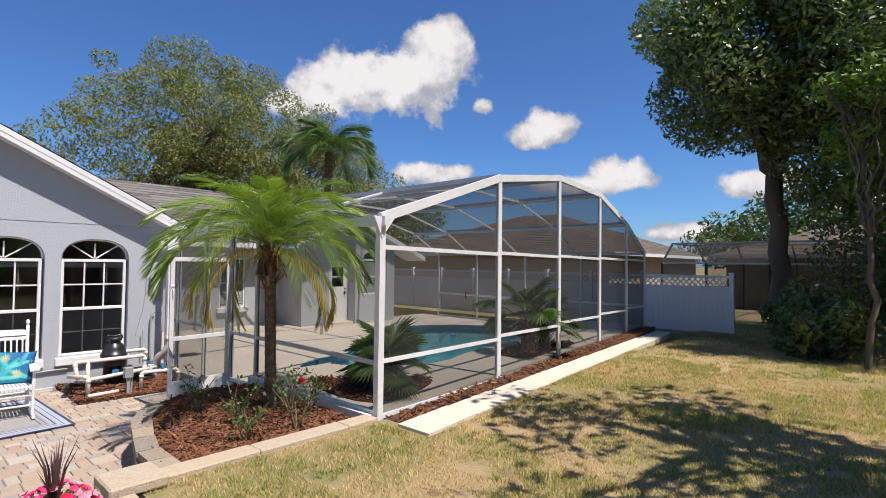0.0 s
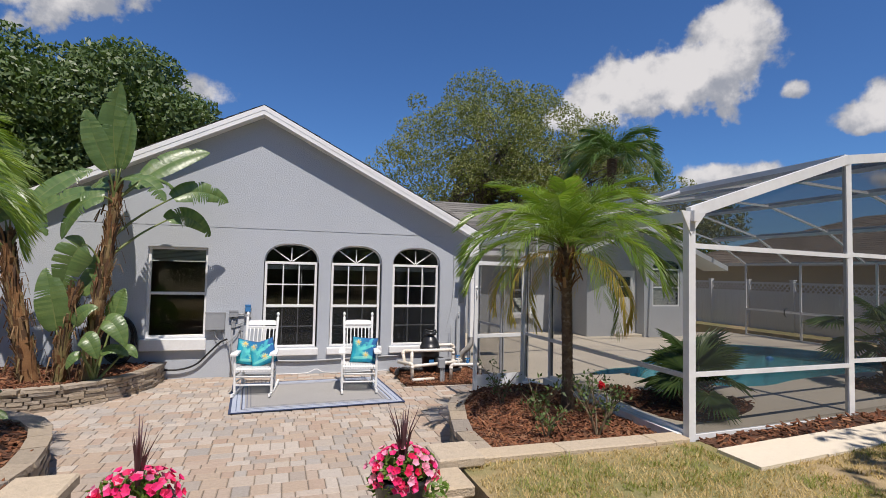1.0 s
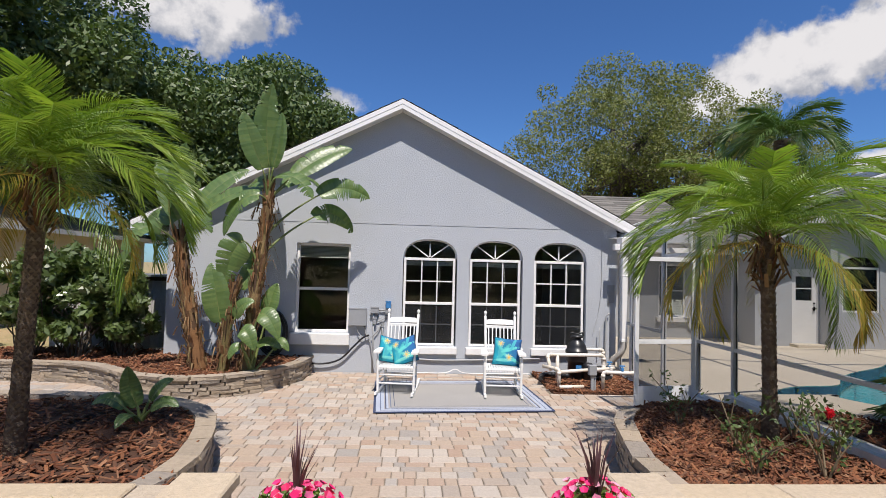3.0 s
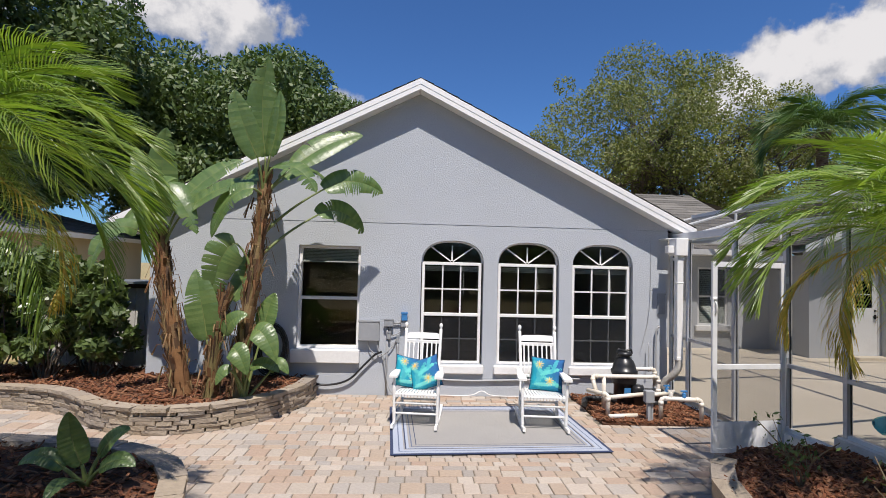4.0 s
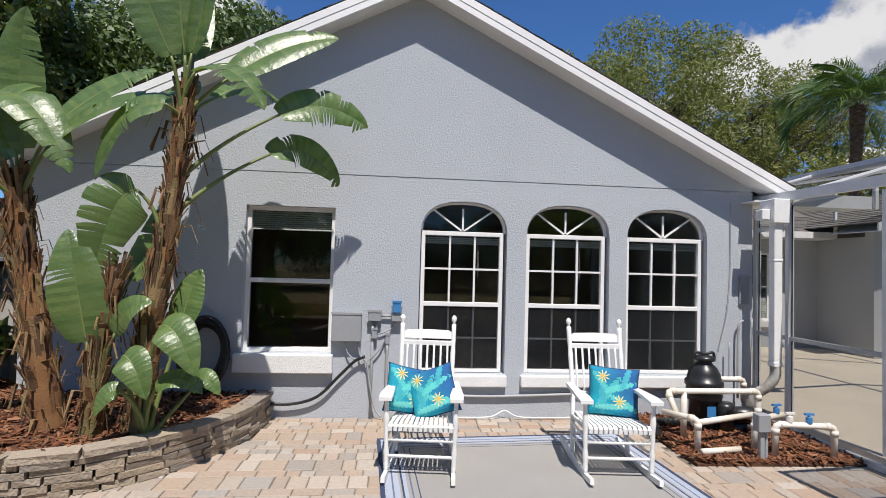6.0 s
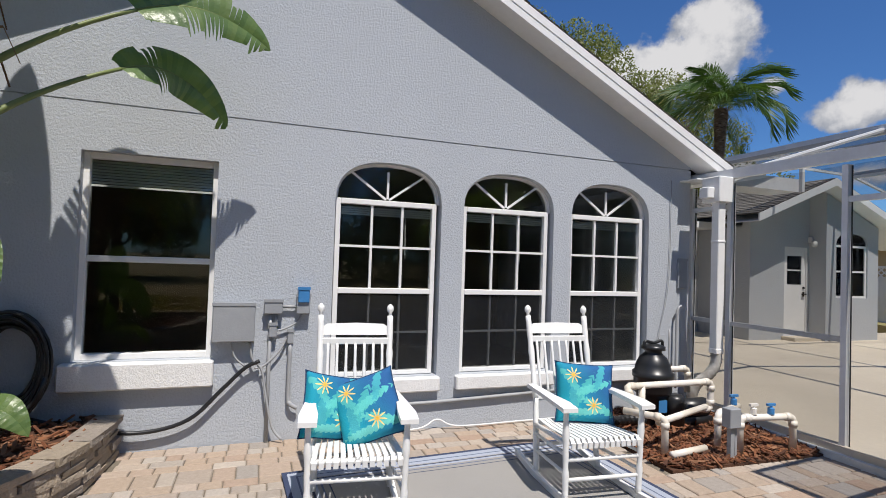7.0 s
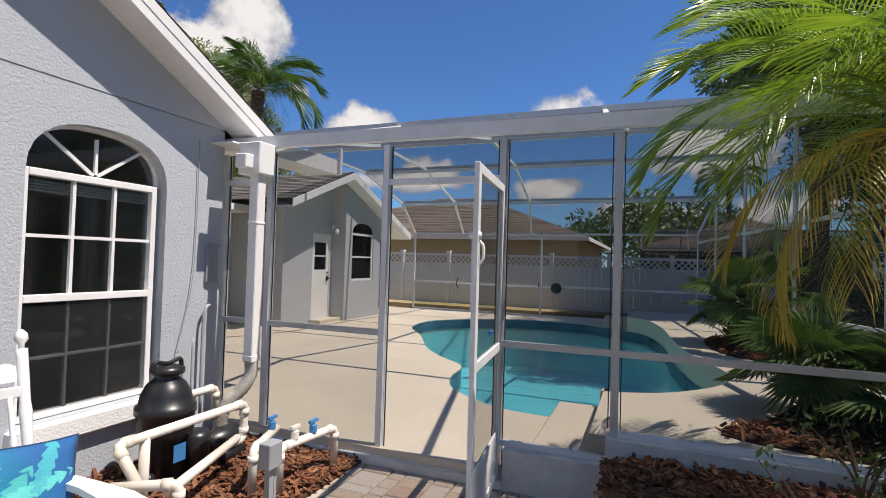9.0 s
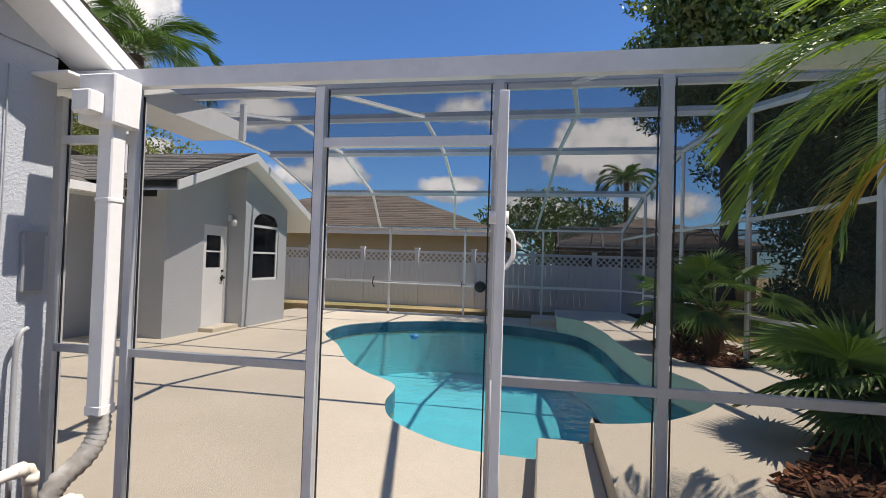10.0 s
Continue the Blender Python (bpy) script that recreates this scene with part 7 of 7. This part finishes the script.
for k, (x, y, h) in enumerate(((3.0, -4.35, 0.5), (3.1, -5.2, 0.55), (3.45, -5.75, 0.65), (3.95, -4.75, 0.5), (2.9, -5.7, 0.4), (3.8, -5.4, 0.6))):
    rose((x, y, 0.36), 130 + k, h, 6, k == 5)


# ---- flower pots ----
def flower_pot(at, seed):
    rnd = random.Random(seed)
    p = thing("flower_pot", "dark pot of pink petunias with a purple spike plant", "flower pot", "flower pots", at=at)
    part("pot", lathe([(0.11, 0.0), (0.13, 0.02), (0.19, 0.32), (0.205, 0.33), (0.205, 0.37), (0.18, 0.37), (0.17, 0.33)], 20), BLACK, p, "dark glazed pot", True)
    cs = [(rnd.gauss(0, 0.075), rnd.gauss(0, 0.075), rnd.uniform(0.30, 0.42), 0.085) for _ in range(26)]
    part("foliage", leaf_mesh("foliage", cs, 1500, 0.028, LEAF_LIGHT, seed), None, p)
    me = []
    for j, col in enumerate((PINK, ROSE)):
        verts, faces = [(0, 0, -0.012)], []
        for k in range(10):
            a = k * math.tau / 10
            r = 0.027 if k % 2 else 0.021
            verts.append((math.cos(a) * r, math.sin(a) * r, 0.008))
        faces = [(0, 1 + k, 1 + (k + 1) % 10) for k in range(10)]
        me.append(raw_mesh("bloom", verts, faces, col))
    for k in range(120):
        a, e = rnd.uniform(0, math.tau), math.asin(rnd.uniform(-0.25, 1.0))
        d = Vector((math.cos(a) * math.cos(e), math.sin(a) * math.cos(e), math.sin(e)))
        ob = new("bloom", me[0] if rnd.random() < 0.6 else me[1])
        ob.parent = p
        q = Vector((0, 0, 0.37)) + Vector((d.x * 0.225, d.y * 0.225, d.z * 0.17)) * rnd.uniform(0.88, 1.12)
        ob.matrix_local = Matrix.Translation(q) @ (d + Vector((0, -0.3, 0.3))).to_track_quat("Z", "Y").to_matrix().to_4x4()
    sp = bmesh.new()
    for k in range(22):
        a, L = rnd.uniform(0, math.tau), rnd.uniform(0.26, 0.46)
        lean_ = rnd.uniform(0.05, 0.45)
        o = Vector((math.cos(a), math.sin(a), 0))
        b = Vector((0, 0, 0.40))
        e1, e2 = b + o * L * lean_ * 0.4 + Vector((0, 0, L * 0.6)), b + o * L * lean_ + Vector((0, 0, L))
        t = Vector((-o.y, o.x, 0)) * 0.008
        vs = [sp.verts.new(v) for v in (b - t, b + t, e1 + t, e1 - t, e2)]
        sp.faces.new(vs[:4]), sp.faces.new((vs[3], vs[2], vs[4]))
    part("spike_leaves", sp, material("purple_spike", (0.09, 0.04, 0.045), 0.5), p, "purple-brown spike leaves")
    return p


PINK = tinted("pink_petal", [(0.60, 0.02, 0.12), (0.75, 0.03, 0.20), (0.80, 0.06, 0.22), (0.62, 0.01, 0.06)], 0.55, bump=0, thin=0.2)
ROSE = tinted("pale_pink_petal", [(0.75, 0.25, 0.42), (0.80, 0.40, 0.52), (0.55, 0.10, 0.25)], 0.55, bump=0, thin=0.2)
flower_pot((-0.44, -6.98, 0.3), 201)
flower_pot((1.12, -6.98, 0.3), 202)

# ---- shed and wooden fence beside the house ----
WOOD_GREY = tinted("weathered_board", [(0.45, 0.44, 0.42), (0.52, 0.51, 0.48), (0.38, 0.37, 0.35)], 0.9, scale=14, bump=0.4)
shed = thing("garden_shed", "low weathered white board lean-to with a metal roof", "shed", at=(-6.9, 0.9, 0))
for k in range(14):
    part("board", boxes((k * 0.16, k * 0.16 + 0.15, -0.012, 0.012, 0.0, 1.62)), WOOD_GREY, shed)
part("roof", boxes((-0.2, 2.4, -0.25, 0.9, 1.66, 1.70)), material("dull_metal_roof", (0.35, 0.38, 0.42), 0.4, metal=0.6, vary=0.1), shed, "dull metal roof sheet")
part("beam", boxes((-0.1, 2.3, -0.06, 0.06, 1.58, 1.66)), material("dark_wood", (0.10, 0.06, 0.04), 0.8, vary=0.3), shed)
part("back", boxes((0.0, 2.25, 0.8, 0.85, 0.0, 1.62)), WOOD_GREY, shed)

# ---- pool accessories ----
br = thing("pool_net", "leaf net on a long pole hung along the screen wall", "pool net")
part("pole", tube_bm([(15.30, 1.85, 0.98), (15.30, -1.05, 0.96)], 0.016, 8), ALU, br)
part("hook", tube_bm(smooth_line([(15.37, 1.78, 1.12), (15.28, 1.78, 1.10), (15.27, 1.80, 0.94), (15.31, 1.76, 0.84)], 4), 0.016, 6), BLACK, br, "black hanging hook", True)
part("hook", tube_bm(smooth_line([(15.37, -0.72, 1.10), (15.29, -0.72, 1.04), (15.28, -0.72, 0.94)], 4), 0.012, 6), BLACK, br, "black hanging hook", True)
net = bmesh.new()
tube(net, [(15.27, -1.22, 0.96), (15.30, -1.22, 0.96), (15.33, -1.22, 0.96)], [0.10, 0.155, 0.12], 18)
part("head", net, BLACK, br, "round black leaf net", True)
fl = thing("pool_float", "small blue dispenser floating in the pool", "pool float", at=(12.3, -0.2, -0.02))
part("body", lathe([(0.05, -0.05), (0.09, -0.01), (0.09, 0.03), (0.04, 0.06)], 14), BLUE, fl, "", True)
lampb = thing("wall_lamp", "small white wall lamp beside the door", "wall lamp", at=(11.17, BW["door_y"] - 0.04, 2.32))
part("bracket", boxes((-0.04, 0.04, -0.05, 0.02, 0.0, 0.12)), WHITE, lampb)
part("globe", lathe([(0.02, 0), (0.06, -0.04), (0.055, -0.12), (0.02, -0.15)], 12, (0, -0.1, 0.04)), BLIND, lampb, "", True)

# ---- lawn blades ----
rng = np.random.default_rng(5)


def blades(name, count, x0, x1, y0, y1, tall, keep, mat, label):
    x, y = rng.uniform(x0, x1, count * 2), rng.uniform(y0, y1, count * 2)
    ok = np.array([keep(a, b) for a, b in zip(x, y)])
    x, y = x[ok][:count], y[ok][:count]
    n = len(x)
    z = np.array([ground_height(a, b) for a, b in zip(x, y)]) - 0.005
    patch = np.array([noise.noise((a * 0.7, b * 0.7, 3.0)) for a, b in zip(x, y)])
    h = tall * rng.uniform(0.4, 1.2, n) * (1 + 0.5 * patch)
    a = rng.uniform(0, math.tau, n)
    lean_ = rng.uniform(0.3, 1.4, n) * h
    w_ = rng.uniform(0.003, 0.0065, n)
    P = np.stack([x, y, z], 1)
    o = np.stack([np.cos(a), np.sin(a), np.zeros(n)], 1)
    t = np.stack([-np.sin(a), np.cos(a), np.zeros(n)], 1)
    tip = P + o * lean_[:, None] + np.stack([np.zeros(n), np.zeros(n), h], 1)
    V = np.stack([P - t * w_[:, None], P + t * w_[:, None], tip], 1).reshape(-1, 3)
    me = bpy.data.meshes.new(name)
    me.vertices.add(n * 3), me.loops.add(n * 3), me.polygons.add(n)
    me.vertices.foreach_set("co", V.reshape(-1))
    me.loops.foreach_set("vertex_index", np.arange(n * 3, dtype=np.int32))
    me.polygons.foreach_set("loop_start", np.arange(0, n * 3, 3, dtype=np.int32))
    me.materials.append(mat)
    me.update()
    tagged(new(name, me), label, "grass", kind="stuff")


def on_lawn(x, y):
    if y > -6.3 + (0.0 if x < 4.1 else LEAN * (x - 4.2) - 0.72):
        return False
    return not (-1.15 < x < 1.8 and y > -8.4)


def tufted(x, y):
    return on_lawn(x, y) and noise.noise((x * 1.1, y * 1.1, 7.0)) + 0.7 * noise.noise((x * 5.0, y * 5.0, 2.0)) > 0.16


def thatch(x, y):
    return on_lawn(x, y) and noise.noise((x * 3.0, y * 3.0, 9.0)) > -0.35


DRY = "short dry straw-coloured grass blades"
GREEN = "green tufts in the dry grass"
blades("lawn_grass", 150000, -4.0, 10.5, -10.6, -6.0, 0.040, thatch, BLADE, DRY)
blades("lawn_grass", 60000, 8.0, 20.0, -11.0, -5.0, 0.05, thatch, BLADE, DRY)
blades("green_grass", 90000, -4.0, 12.0, -10.8, -6.0, 0.060, tufted, BLADE_GREEN, GREEN)
blades("green_grass", 30000, 10.0, 20.0, -11.0, -5.0, 0.065, tufted, BLADE_GREEN, GREEN)

# ---- pavers ----
BEDS = [BED_R, BED_PUMP, BED_L, BED_FL]
patio = thing("patio", "tan and pink concrete pavers laid in staggered rows", "patio", kind="structure")
rnd = random.Random(77)
cells, y = [], -0.005
while y > -6.45:
    deep = min(rnd.choice((0.118, 0.158, 0.158, 0.236)), y + 6.46)
    x = -7.9 - rnd.random() * 0.2
    while x < 4.11:
        L = rnd.choice((0.118, 0.158, 0.158, 0.236, 0.236))
        a, b = max(x, -7.9), min(x + L, 4.12)
        if 4.12 - b < 0.05:
            b = 4.12
        mid = ((a + b) / 2, y - deep / 2)
        if b - a > 0.04 and deep > 0.04 and not any(inside(mid, B) for B in BEDS):
            cells.append((a, b, y - deep, y))
        x = b if b == 4.12 else x + L
    y -= deep
near = sorted(cells, key=lambda c: abs((c[0] + c[1]) / 2 - 0.4) * 0.7 + abs((c[2] + c[3]) / 2 + 3.6))[:300]
near_set = set(near)


def paver_geometry(L, D):
    b = 0.007
    g = 0.004
    x0, x1, y0, y1 = -L / 2 + g, L / 2 - g, -D / 2 + g, D / 2 - g
    v = [(x0, y0, -0.05), (x1, y0, -0.05), (x1, y1, -0.05), (x0, y1, -0.05), (x0, y0, -b), (x1, y0, -b), (x1, y1, -b), (x0, y1, -b), (x0 + b, y0 + b, 0), (x1 - b, y0 + b, 0), (x1 - b, y1 - b, 0), (x0 + b, y1 - b, 0)]
    f = [(8, 9, 10, 11)]
    for k in range(4):
        j = (k + 1) % 4
        f += [(k, j, 4 + j, 4 + k), (4 + k, 4 + j, 8 + j, 8 + k)]
    return v, f


paver_meshes = {}
verts, faces = [], []
for c in cells:
    L, D = round(c[1] - c[0], 3), round(c[3] - c[2], 3)
    mx, my, mz = (c[0] + c[1]) / 2, (c[2] + c[3]) / 2, rnd.uniform(-0.003, 0.003)
    tip = rnd.gauss(0, 0.35)
    if c in near_set:
        if (L, D) not in paver_meshes:
            paver_meshes[(L, D)] = raw_mesh("paver", *paver_geometry(L, D), PAVER)
        ob = new("paver", paver_meshes[(L, D)])
        ob.parent = patio
        ob.matrix_local = pose(mx, my, mz, tip, rnd.gauss(0, 0.3), 0)
    else:
        v, f = paver_geometry(L, D)
        i = len(verts)
        verts += [(a + mx, b_ + my, e + mz) for a, b_, e in v]
        faces += [tuple(i + k for k in q) for q in f]
tagged(part("pavers", raw_mesh("pavers", verts, faces, PAVER), None, patio), kind="stuff")
